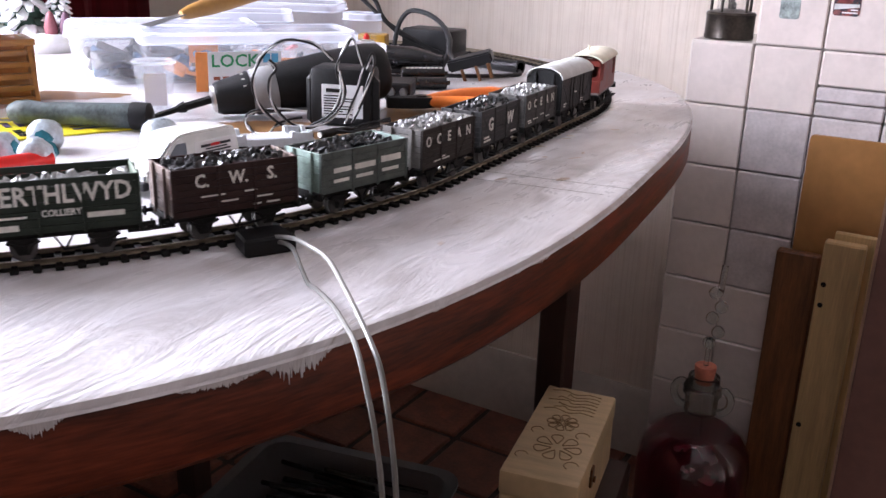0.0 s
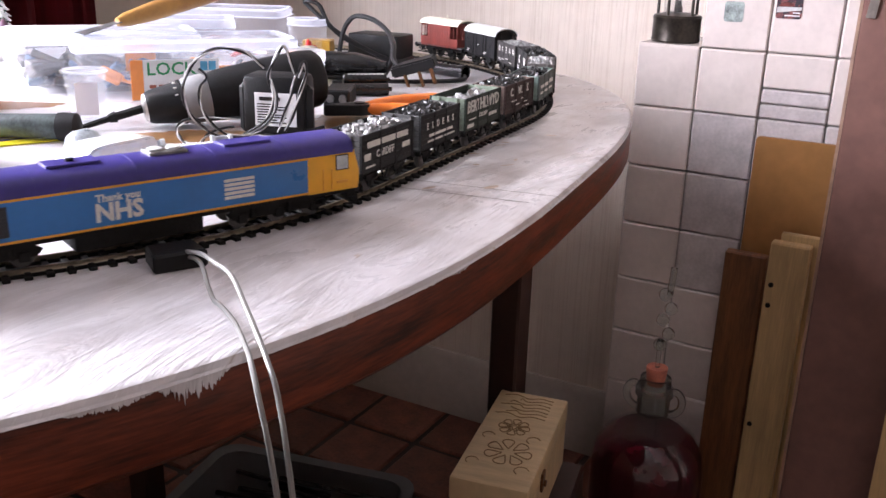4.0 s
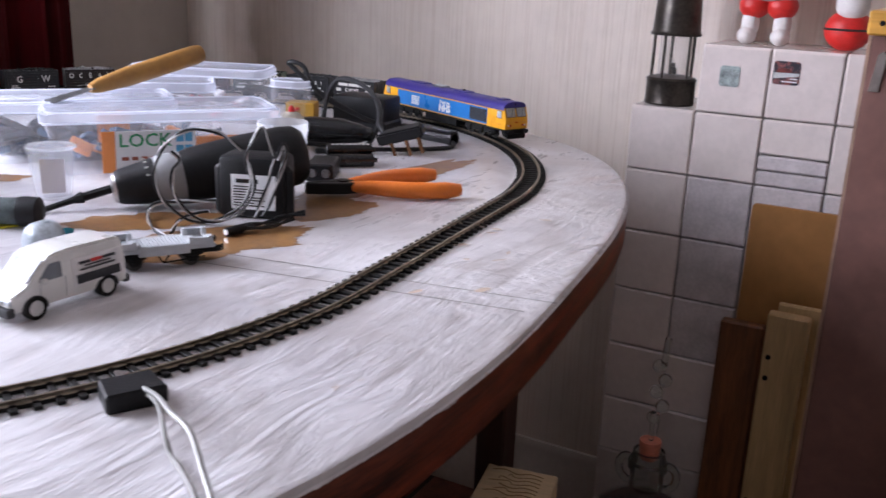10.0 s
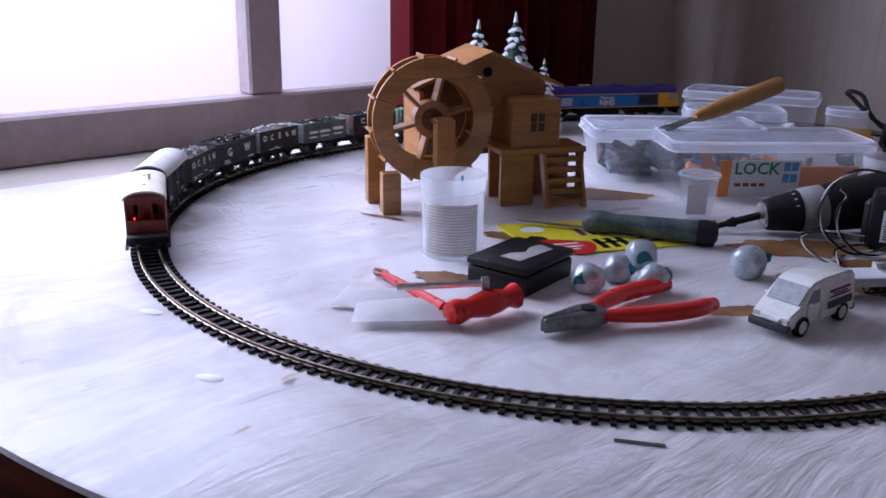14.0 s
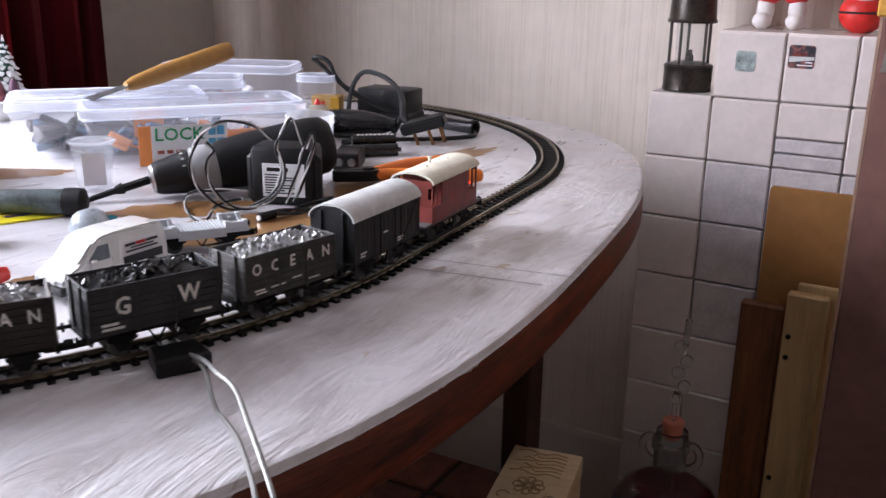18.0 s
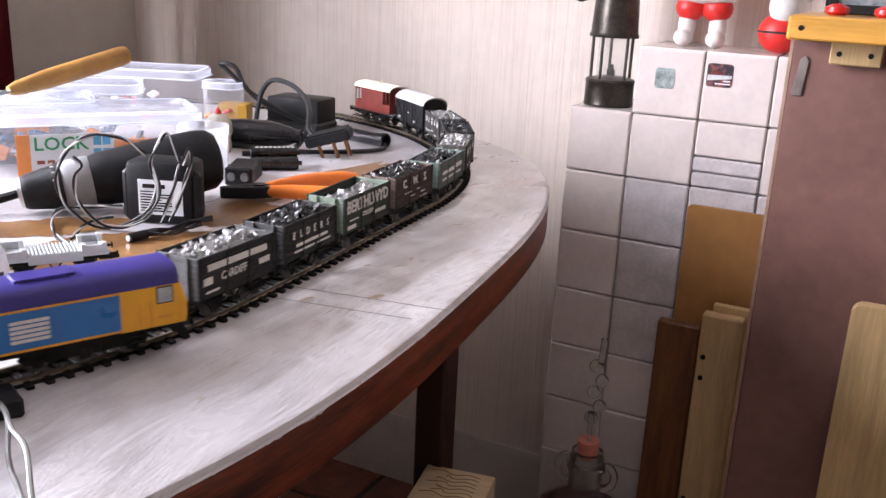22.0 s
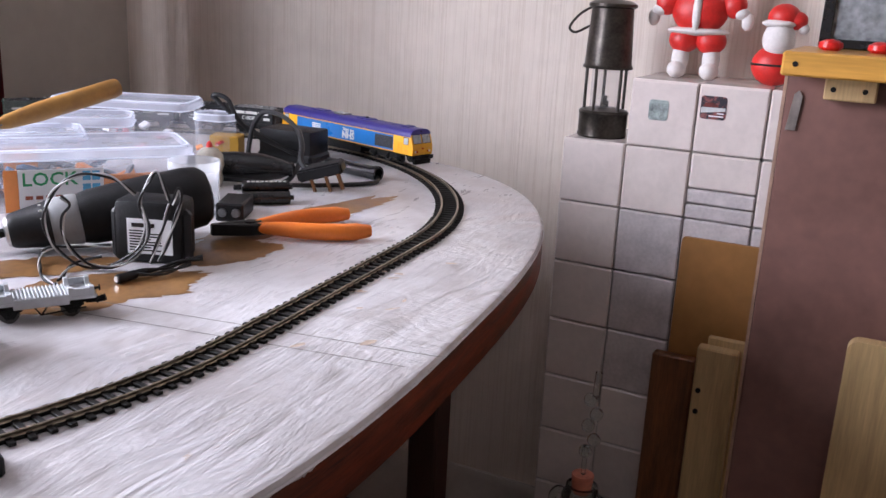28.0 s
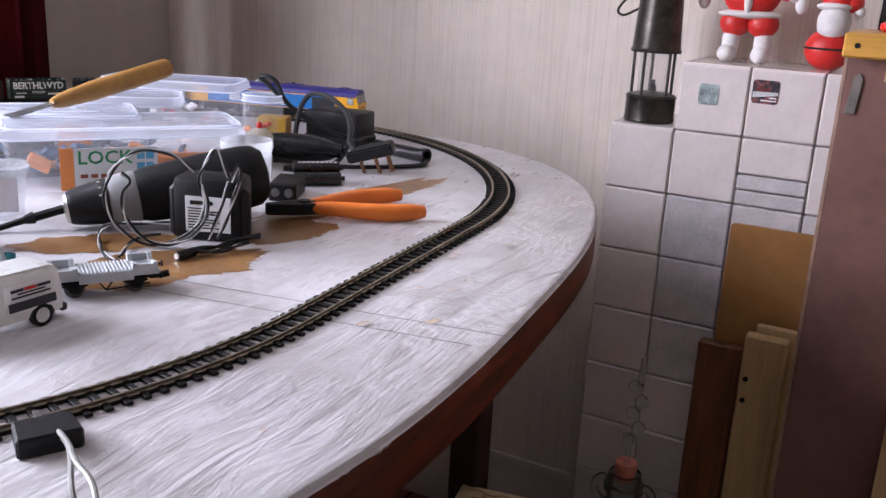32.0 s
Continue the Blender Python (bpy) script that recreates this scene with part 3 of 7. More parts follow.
def underframe(parent, L, wb, wood=M_matt_black):
    bm = BM()
    box(bm, -L / 2, L / 2, -0.0115, 0.0115, 0.0105, 0.0135, 0.0004)
    box(bm, -L / 2 - 0.0008, -L / 2 + 0.001, -0.016, 0.016, 0.0103, 0.0145, 0.0003)
    box(bm, L / 2 - 0.001, L / 2 + 0.0008, -0.016, 0.016, 0.0103, 0.0145, 0.0003)
    part("underframe", bm, wood, parent)
    for y in (-0.0125, 0.0125):
        for x in (-wb / 2, wb / 2):
            bm = BM()
            # axle guard in the shape of a W, spring and axle box
            prism(bm, [(x - 0.007, 0.0112), (x + 0.007, 0.0112), (x + 0.0026, 0.004), (x - 0.0026, 0.004)], "y", y - 0.0006, y + 0.0006)
            box(bm, x - 0.0022, x + 0.0022, y - 0.0016, y + 0.0016, 0.0044, 0.0082, 0.0005)
            prism(bm, [(x - 0.008, 0.0105), (x, 0.0082), (x + 0.008, 0.0105), (x + 0.008, 0.0095), (x, 0.007), (x - 0.008, 0.0095)], "y", y - 0.0014, y + 0.0014)
            part("axle_guard", bm, M_matt_black, parent)
        bm = BM()
        # V hangers and long brake lever
        prism(bm, [(-0.005, 0.0112), (-0.004, 0.0112), (0.0006, 0.0045), (-0.0006, 0.0045)], "y", y - 0.0005, y + 0.0005)
        prism(bm, [(0.004, 0.0112), (0.005, 0.0112), (0.0006, 0.0045), (-0.0006, 0.0045)], "y", y - 0.0005, y + 0.0005)
        cyl(bm, 0.0006, 0.0006, (0, y * 1.1, 0.0052), (L / 2 - 0.008, y * 1.1, 0.0075), 6)
        part("brake_lever", bm, M_matt_black, parent)
    for x in (-wb / 2, wb / 2):
        wheelset(parent, x)
    for sx in (-1, 1):
        for y in (-0.0115, 0.0115):
            bm = BM()
            cyl(bm, 0.0013, 0.0009, (sx * L / 2, y, 0.0127), (sx * (L / 2 + 0.005), y, 0.0127), 8)
            cyl(bm, 0.0025, 0.0023, (sx * (L / 2 + 0.005), y, 0.0127), (sx * (L / 2 + 0.0058), y, 0.0127), 10)
            part("buffer", bm, M_matt_black, parent)
        bm = BM()
        box(bm, min(sx * (L / 2 - 0.006), sx * (L / 2 + 0.0055)), max(sx * (L / 2 - 0.006), sx * (L / 2 + 0.0055)), -0.0016, 0.0016, 0.0062, 0.0078)
        tube(bm, [(sx * (L / 2 + 0.005), -0.004, 0.0075), (sx * (L / 2 + 0.0075), -0.004, 0.0082), (sx * (L / 2 + 0.0075), 0.004, 0.0082), (sx * (L / 2 + 0.005), 0.004, 0.0075)], 0.0006, 5, 4)
        box(bm, min(sx * (L / 2 + 0.004), sx * (L / 2 + 0.0068)), max(sx * (L / 2 + 0.004), sx * (L / 2 + 0.0068)), -0.0009, 0.0009, 0.0062, 0.0105)
        part("coupling", bm, M_matt_black, parent)


def lumps(L, W, z, seed, size=0.0035, heap=0.004):
    """A load of broken lumps, heaped a little in the middle."""
    rnd = random.Random(seed)
    bm = BM()
    g = [[bm.verts.new((x, y, z + heap * 0.6 * (1 - (2 * y / W) ** 2) * (1 - (2 * x / L) ** 4) - 0.0015 + rnd.uniform(0, 0.001))) for y in np.linspace(-W / 2, W / 2, 5)] for x in np.linspace(-L / 2, L / 2, 13)]
    for a, b in zip(g, g[1:]):
        for j in range(4):
            bm.faces.new((a[j], b[j], b[j + 1], a[j + 1]))
    for _ in range(int(95 * 0.0035 / size)):
        x, y = rnd.uniform(-L / 2 + size * 0.7, L / 2 - size * 0.7), rnd.uniform(-W / 2 + size * 0.7, W / 2 - size * 0.7)
        k = size * rnd.uniform(0.55, 1.1)
        zz = z + heap * 0.7 * (1 - (2 * y / W) ** 2) * (1 - (2 * x / L) ** 4)
        r = bmesh.ops.create_icosphere(bm, subdivisions=1, radius=k * 0.62, matrix=Matrix.Translation((x, y, zz)) @ Euler((rnd.uniform(0, 6), rnd.uniform(0, 6), rnd.uniform(0, 6))).to_matrix().to_4x4() @ Matrix.Diagonal((rnd.uniform(0.8, 1.5), rnd.uniform(0.6, 1), rnd.uniform(0.5, 0.9), 1)))
        for v in r["verts"]:
            v.co += Vector((rnd.uniform(-1, 1), rnd.uniform(-1, 1), rnd.uniform(-1, 1))) * k * 0.2
    return bm


def open_wagon(label, colour, planks, words, small, load, L=0.072, H=0.023, inner=None, seed=1, size=0.0035, heap=0.004, low=0.0, ends=None, wb=0.038):
    """A private owner's open coal wagon: planked sides, ends with posts, door, ironwork, load, lettering on both sides."""
    w = thing("coal_wagon", label, "model wagon", group="wagons of the train")
    W, z0 = 0.0305, 0.0135
    M = mat("wagon_paint", colour, 0.55, spec=0.25, vary=0.18, scale=90, bump=0.1, bump_scale=500)
    Me = mat("wagon_end_paint", ends or colour, 0.55, vary=0.2, scale=90)
    Mi = mat("wagon_inside", inner or (0.12, 0.09, 0.07), 0.8, vary=0.25, scale=80)
    underframe(w, L, wb)
    bm = BM()
    box(bm, -L / 2 + 0.001, L / 2 - 0.001, -W / 2 + 0.001, W / 2 - 0.001, z0, z0 + 0.0012)
    part("wagon_floor", bm, Mi, w)
    ph = H / planks
    for sy in (-1, 1):
        for k in range(planks):
            bm = BM()
            y0, y1 = sorted((sy * (W / 2 - 0.0012), sy * W / 2))
            box(bm, -L / 2, L / 2, y0, y1, z0 + k * ph + 0.00012, z0 + (k + 1) * ph - 0.00012, 0.00015)
            part("plank", bm, M, w)
        bm = BM()
        for x in (-L / 2 + 0.0008, -0.0105, 0.0105, L / 2 - 0.0008):
            box(bm, x - 0.0008, x + 0.0008, sy * W / 2 - 0.0006, sy * W / 2 + 0.0006, z0 - 0.001, z0 + H, 0.0002)
        for a in (-1, 1):
            prism(bm, [(a * 0.0115, z0), (a * 0.0125, z0), (a * (L / 2 - 0.002), z0 + H * 0.9), (a * (L / 2 - 0.0034), z0 + H * 0.9)], "y", sy * W / 2 - 0.0003, sy * W / 2 + 0.00025)
        part("ironwork", bm, M, w)
    for sx in (-1, 1):
        for k in range(planks):
            bm = BM()
            x0, x1 = sorted((sx * (L / 2 - 0.0012), sx * L / 2))
            box(bm, x0, x1, -W / 2 + 0.0012, W / 2 - 0.0012, z0 + k * ph + 0.00012, z0 + (k + 1) * ph - 0.00012, 0.00015)
            part("plank", bm, Me, w)
        for y in (-0.0075, 0.0075):
            bm = BM()
            x0, x1 = sorted((sx * L / 2, sx * (L / 2 + 0.0013)))
            box(bm, x0, x1, y - 0.001, y + 0.001, z0 - 0.001, z0 + H, 0.0002)
            part("end_post", bm, Me, w)
    part("load", lumps(L - 0.0026, W - 0.0026, z0 + H - 0.0022 - low, seed, size, heap), load, w, "heap of broken lumps")
    for sy, flip in ((-1, 0), (1, 180)):
        for text, size_, x, z in words:
            part("lettering", letters(text, size_, M_lettering, 0.022), None, w, m=pose(0, 0, 0, 0, 0, flip) @ pose(x, -W / 2 - 0.0002, z0 + z) @ SIDE)
        if small:
            writing(w, small, M_lettering, pose(0, 0, 0, 0, 0, flip) @ pose(0, -W / 2 - 0.0001, z0) @ SIDE)
    return w, L


def small_rows(seed, L, z=(0.002, 0.009), n=8):
    rnd = random.Random(seed)
    out = []
    for i in range(n):
        x = rnd.uniform(-L * 0.42, L * 0.3)
        out.append((x, x + rnd.uniform(0.004, 0.011), rnd.choice((z[0], (z[0] + z[1]) / 2, z[1])), 0.0008))
    return out


def covered_van():
    w = thing("covered_van", "black planked covered goods van with a grey-white curved roof", "model wagon", group="wagons of the train")
    L, W, z0, H = 0.083, 0.031, 0.0135, 0.0255
    M = mat("black_van_paint", (0.011, 0.011, 0.012), 0.5, vary=0.3, scale=90, bump=0.15, spec=0.3)
    underframe(w, L, 0.042)
    n = 16
    for sy in (-1, 1):
        for k in range(n):
            bm = BM()
            x = -L / 2 + L * k / n
            y0, y1 = sorted((sy * (W / 2 - 0.0012), sy * W / 2))
            box(bm, x + 0.0001, x + L / n - 0.0001, y0, y1, z0, z0 + H - 0.003, 0.00015)
            part("plank", bm, M, w)
        for x in (-L / 2 + 0.0008, -0.017, -0.009, 0.009, 0.017, L / 2 - 0.0008):
            bm = BM()
            box(bm, x - 0.0007, x + 0.0007, sy * W / 2 - 0.0005, sy * W / 2 + 0.0007, z0 - 0.0005, z0 + H - 0.003, 0.0002)
            part("stanchion", bm, M, w)
        for a in (-1, 1):
            bm = BM()
            prism(bm, [(a * 0.018, z0 + 0.001), (a * 0.0192, z0 + 0.001), (a * (L / 2 - 0.002), z0 + H * 0.8), (a * (L / 2 - 0.0034), z0 + H * 0.8)], "y", sy * W / 2 - 0.0003, sy * W / 2 + 0.0005)
            part("brace", bm, M, w)
        bm = BM()
        box(bm, -0.0085, 0.0085, sy * W / 2 - 0.0005, sy * W / 2 + 0.0005, z0 + H - 0.0045, z0 + H - 0.0032)
        part("door_rail", bm, M, w)
    curve = [(W / 2 * math.cos(a), z0 + H - 0.0036 + 0.007 * math.sin(a)) for a in np.linspace(0, math.pi, 13)]
    for sx in (-1, 1):
        bm = BM()
        x0, x1 = sorted((sx * L / 2, sx * (L / 2 - 0.0012)))
        prism(bm, [(-W / 2 + 0.0012, z0), (W / 2 - 0.0012, z0)] + [(y * 0.92, z - 0.0004) for y, z in curve], "x", x0, x1)
        part("end_wall", bm, M, w)
        for y in (-0.008, 0.008):
            bm = BM()
            x0, x1 = sorted((sx * L / 2, sx * (L / 2 + 0.0013)))
            box(bm, x0, x1, y - 0.0009, y + 0.0009, z0, z0 + H + 0.0005, 0.0002)
            part("end_post", bm, M, w)
    outer = [((W / 2 + 0.0012) * math.cos(a), z0 + H - 0.0034 + 0.0082 * math.sin(a)) for a in np.linspace(0, math.pi, 19)]
    inner_ = [((W / 2 + 0.0004) * math.cos(a), z0 + H - 0.0036 + 0.0074 * math.sin(a)) for a in np.linspace(math.pi, 0, 19)]
    bm = BM()
    prism(bm, outer + inner_, "x", -L / 2 - 0.0012, L / 2 + 0.0012)
    part("roof", bm, M_grey_roof, w, "grey-white curved roof")
    for flip in (0, 180):
        writing(w, [(-0.034, -0.027, 0.0042, 0.0008), (-0.034, -0.029, 0.0026, 0.0008), (-0.006, -0.001, 0.0105, 0.0008), (0.012, 0.019, 0.004, 0.0008), (0.012, 0.018, 0.0026, 0.0008)], M_lettering, pose(0, 0, 0, 0, 0, flip) @ pose(0, -W / 2 - 0.0001, z0) @ SIDE)
    return w, L


def brake_van():
    w = thing("brake_van", "red-brown brake van with open verandas and a cream roof", "model wagon", group="wagons of the train")
    L, W, z0, H = 0.1, 0.031, 0.0135, 0.026
    M = mat("red_brown_van_paint", (0.2, 0.028, 0.018), 0.5, vary=0.18, scale=80)
    M_step = mat("grey_footplate", (0.09, 0.085, 0.085), 0.6)
    M_lampred = mat("tail_lamp", (1.0, 0.02, 0.01), 0.4, emit=6)
    underframe(w, L, 0.044)
    bm = BM()
    box(bm, -L / 2, L / 2, -W / 2, W / 2, z0, z0 + 0.0016, 0.0002)
    part("platform", bm, M_step, w)
    x0, x1 = -L / 2 + 0.01, L / 2 - 0.01        # roofed part
    c0, c1 = x0 + 0.0165, x1 - 0.0165                # closed cabin
    for sy in (-1, 1):
        ya, yb = sorted((sy * (W / 2 - 0.0012), sy * W / 2))
        n = 9
        for k in range(n):
            bm = BM()
            a = c0 + (c1 - c0) * k / n
            box(bm, a + 0.0001, a + (c1 - c0) / n - 0.0001, ya, yb, z0, z0 + H, 0.00015)
            part("plank", bm, M, w)
        for a, b in ((x0, c0), (c1, x1)):
            bm = BM()
            box(bm, a, b, ya, yb, z0, z0 + 0.0105, 0.0002)
            part("veranda_side", bm, M, w)
            bm = BM()
            for x in (a + 0.0008, b - 0.0008, (a + b) / 2):
                box(bm, x - 0.0006, x + 0.0006, ya, yb, z0 + 0.0105, z0 + H, 0.0002)
            part("veranda_post", bm, M, w)
    for x in (c0, c1, x0 + 0.0006, x1 - 0.0006):
        bm = BM()
        full = x in (c0, c1)
        if full:
            for y0_, y1_ in ((-W / 2 + 0.0012, -0.0095), (-0.0045, 0.0045), (0.0095, W / 2 - 0.0012)):
                box(bm, x - 0.0006, x + 0.0006, y0_, y1_, z0, z0 + H)
            for y0_, y1_ in ((-0.0095, -0.0045), (0.0045, 0.0095)):
                box(bm, x - 0.0006, x + 0.0006, y0_, y1_, z0, z0 + 0.012)
                box(bm, x - 0.0006, x + 0.0006, y0_, y1_, z0 + 0.022, z0 + H)
        else:
            box(bm, x - 0.0006, x + 0.0006, -W / 2 + 0.0012, W / 2 - 0.0012, z0, z0 + 0.0105)
            box(bm, x - 0.0006, x + 0.0006, -W / 2 + 0.0012, W / 2 - 0.0012, z0 + H - 0.004, z0 + H)
            for y in (-0.005, 0.005):
                box(bm, x - 0.0006, x + 0.0006, y - 0.0006, y + 0.0006, z0, z0 + H)
        part("cabin_end" if full else "veranda_end", bm, M, w)
    outer = [((W / 2 + 0.0015) * math.cos(a), z0 + H - 0.0012 + 0.0062 * math.sin(a)) for a in np.linspace(0, math.pi, 19)]
    inner_ = [((W / 2 + 0.0006) * math.cos(a), z0 + H - 0.0016 + 0.0053 * math.sin(a)) for a in np.linspace(math.pi, 0, 19)]
    bm = BM()
    prism(bm, outer + inner_, "x", x0 - 0.0015, x1 + 0.0015)
    part("roof", bm, M_cream, w, "cream curved roof")
    bm = BM()
    lathe(bm, [(0.0011, 0.0), (0.0011, 0.003), (0.0016, 0.0032), (0.0016, 0.0042), (0.0, 0.0044)], 10, (-0.004, 0.004, z0 + H + 0.0045))
    part("stove_pipe", bm, M_cream, w)
    for x in (-0.018, 0.018):
        bm = BM()
        lathe(bm, [(0.0013, 0), (0.001, 0.0008), (0, 0.0009)], 8, (x, 0, z0 + H + 0.0049))
        part("roof_vent", bm, M_cream, w)
    bm = BM()
    cyl(bm, 0.0009, 0.0009, (x1, -0.0085, z0 + 0.0125), (x1 + 0.0014, -0.0085, z0 + 0.0125), 10)
    part("tail_lamp", bm, M_lampred, w, "small glowing red tail lamp")
    bm = BM()
    for sy in (-1, 1):
        box(bm, -L / 2 + 0.006, L / 2 - 0.006, min(sy * 0.0145, sy * 0.0175), max(sy * 0.0145, sy * 0.0175), 0.0055, 0.0063)
    part("footboard", bm, M_matt_black, w)
    return w, L


def locomotive():
    w = thing("diesel_locomotive", "blue and yellow model diesel locomotive with a purple-blue roof", "model locomotive")
    L, W = 0.281, 0.0345
    h0, h1, h2 = 0.0158, 0.0392, 0.0485
    cab = 0.037

    def arch(k, lift, n=15):
        """Half-round roof line from the left eave to the right one."""
        out = []
        for a in np.linspace(math.pi, 0, n):
            c = math.cos(a)
            out.append((math.copysign(abs(c) ** 0.72, c) * W / 2 * k, h1 + lift + (h2 - h1) * math.sin(a) ** 0.85))
        return out
    # mid body, blue, under a rounded roof in purple blue
    bm = BM()
    prism(bm, [(-W / 2, h0), (-W / 2, h1 - 0.0012), (W / 2, h1 - 0.0012), (W / 2, h0)], "x", -L / 2 + cab, L / 2 - cab)
    part("body", bm, M_blue, w)
    bm = BM()
    prism(bm, [(-W / 2 - 0.0002, h1 - 0.001)] + arch(1.012, 0.0) + [(W / 2 + 0.0002, h1 - 0.001)], "x", -L / 2 + 0.0043, L / 2 - 0.0043)
    part("roof", bm, M_navy, w, "purple-blue rounded roof")
    for x in (-0.088, -0.052, 0.0, 0.046, 0.09):
        bm = BM()
        prism(bm, [(y * 1.0, z + 0.0002) for y, z in arch(1.014, 0.0)] + [(y, z - 0.0006) for y, z in arch(1.0, 0.0)[::-1]], "x", x - 0.0005, x + 0.0005)
        part("roof_joint", bm, M_navy, w)
    for x, ln, hh in ((-0.112, 0.014, 0.0012), (-0.03, 0.028, 0.0011), (0.022, 0.022, 0.0016), (0.07, 0.03, 0.0011)):
        bm = BM()
        box(bm, x - ln / 2, x + ln / 2, -0.0068, 0.0068, h2 - 0.0006, h2 + hh, 0.0004)
        part("roof_hatch", bm, M_dark_steel if x == 0.022 else M_navy, w)
    for x in (0.0165, 0.0275):
        bm = BM()
        lathe(bm, [(0.0042, 0), (0.0042, 0.001), (0.0034, 0.0013), (0, 0.0013)], 16, (x, 0, h2 + 0.0015))
        part("fan", bm, M_grey_roof, w)
    bm = BM()
    lathe(bm, [(0.0022, 0), (0.0022, 0.0016), (0.0016, 0.0018), (0, 0.0016)], 12, (-0.03, 0, h2 + 0.001))
    part("exhaust", bm, M_matt_black, w)
    for sy, flip in ((-1, 0), (1, 180)):
        R = pose(0, 0, 0, 0, 0, flip)
        bm = BM()
        box(bm, -L / 2 + cab, L / 2 - cab, -W / 2 - 0.0004, -W / 2, h1 - 0.0022, h1 - 0.001)
        box(bm, -L / 2 + cab, L / 2 - cab, -W / 2 - 0.0004, -W / 2, h0, h0 + 0.0012)
        part("gold_line", bm, M_gold, w, m=R)
        bm = BM()
        xa, xb = (-L / 2 + cab + 0.001, -L / 2 + cab + 0.036) if sy < 0 else (L / 2 - cab - 0.036, L / 2 - cab - 0.001)
        box(bm, xa, xb, -W / 2 - 0.0006, -W / 2, h0 + 0.0035, h1 - 0.0042, 0.0003)
        for k in range(9):
            z = h0 + 0.0048 + k * 0.0017
            box(bm, xa + 0.001, xb - 0.001, -W / 2 - 0.0009, -W / 2 - 0.0004, z, z + 0.0006)
        part("radiator_grille", bm, M_grille, w, m=R)
        # slogan, and a small panel of writing as plain bars
        xs = -0.012 if sy < 0 else 0.012
        part("slogan_initials", letters("NHS", 0.0132, M_lettering, 0.035), None, w, m=R @ pose(xs, -W / 2 - 0.0003, h0 + 0.0082) @ SIDE)
        part("slogan_thanks", letters("Thank you", 0.0056, M_lettering, 0.03), None, w, m=R @ pose(xs, -W / 2 - 0.0003, h0 + 0.0162) @ SIDE)
        part("notice_panel", bars([(-0.0095, 0.0095, 0.0058 + 0.0025 * k, 0.0017) for k in range(5)]), M_lettering, w, m=R @ pose(0.058 if sy < 0 else -0.058, -W / 2 - 0.0002, h0) @ SIDE)
    # cabs
    for sx in (-1, 1):
        R = pose(0, 0, 0, 0, 0, 0 if sx > 0 else 180)
        xa, xb = L / 2 - cab, L / 2
        zs, rake = h0 + 0.0112, 0.3
        half = [(W / 2, h0 - 0.0006), (W / 2, h0 + 0.004), (W / 2, zs), (W / 2 * 0.992, h1)] + [(y * 0.985, z - 0.0004) for y, z in arch(1.0, 0.0)[8:14][::-1]] + [(0.0008, h2 - 0.0005)]
        lean = lambda z: xb - (max(0.0, z - zs) * rake + max(0.0, h0 + 0.004 - z) * 0.2)
        bm = BM()
        front = [(bm.verts.new((lean(z), -y, z)), bm.verts.new((lean(z), y, z))) for y, z in half]
        back = [(bm.verts.new((xa, -y, z)), bm.verts.new((xa, y, z))) for y, z in half]
        for (a, b), (c, d), (e, f), (g, h) in zip(front, front[1:], back, back[1:]):
            bm.faces.new((a, b, d, c))
            bm.faces.new((e, g, h, f))
            bm.faces.new((a, c, g, e))
            bm.faces.new((b, f, h, d))
        bm.faces.new((front[0][0], back[0][0], back[0][1], front[0][1]))
        bm.faces.new((front[-1][0], front[-1][1], back[-1][1], back[-1][0]))
        part("cab", bm, M_yellow, w, "bright yellow cab", m=R)
        tilt = math.degrees(math.atan(rake))
        for y in (-0.0079, 0.0079):
            for nm, mt, g, q in (("window_rubber", M_matt_black, 0.0006, 0.0003), ("windscreen", M_window, 0.0, 0.0006)):
                bm = BM()
                box(bm, -0.0003, q, y - 0.0066 - g, y + 0.0066 + g, 0.0036 - g, 0.0146 + g, 0.0002)
                part(nm, bm, mt, w, "pale cab windscreen" if nm == "windscreen" else "", m=R @ pose(xb, 0, zs, 0, -tilt, 0))
            bm = BM()
            tube(bm, [(xb - 0.0004, y, zs + 0.0034), (xb - 0.0016, y + 0.0008, zs + 0.008), (xb - 0.0028, y + 0.003, zs + 0.0125)], 0.00022, 5, 4)
            part("wiper", bm, M_matt_black, w, m=R)
            for q, mt, nm in ((1.55, M_white, "headlight"), (1.18, M_lamp_red, "tail_light")):
                bm = BM()
                cyl(bm, 0.0014, 0.0012, (xb - 0.001, y * q, h0 + 0.0042), (xb + 0.0006, y * q, h0 + 0.0042), 10)
                part(nm, bm, mt, w, m=R)
        bm = BM()
        cyl(bm, 0.0011, 0.0009, (xb - 0.006, 0, h2 - 0.0032), (xb - 0.0036, 0, h2 - 0.0032), 10)
        part("marker_light", bm, M_matt_black, w, m=R)
        bm = BM()
        prism(bm, [(-0.0026, h0 + 0.0068), (0.0026, h0 + 0.0068), (0.0, h0 + 0.0094)], "x", xb - 0.0003, xb + 0.0002)
        part("nose_emblem", bm, M_lamp_red, w, m=R)
        bm = BM()
        tube(bm, [(xb - 0.001, -0.012, h0 + 0.0075), (xb + 0.001, -0.012, h0 + 0.0078), (xb + 0.001, 0.0, h0 + 0.0095), (xb + 0.001, 0.012, h0 + 0.0078), (xb - 0.001, 0.012, h0 + 0.0075)], 0.0004, 5, 4)
        part("handrail", bm, M_gold, w, m=R)
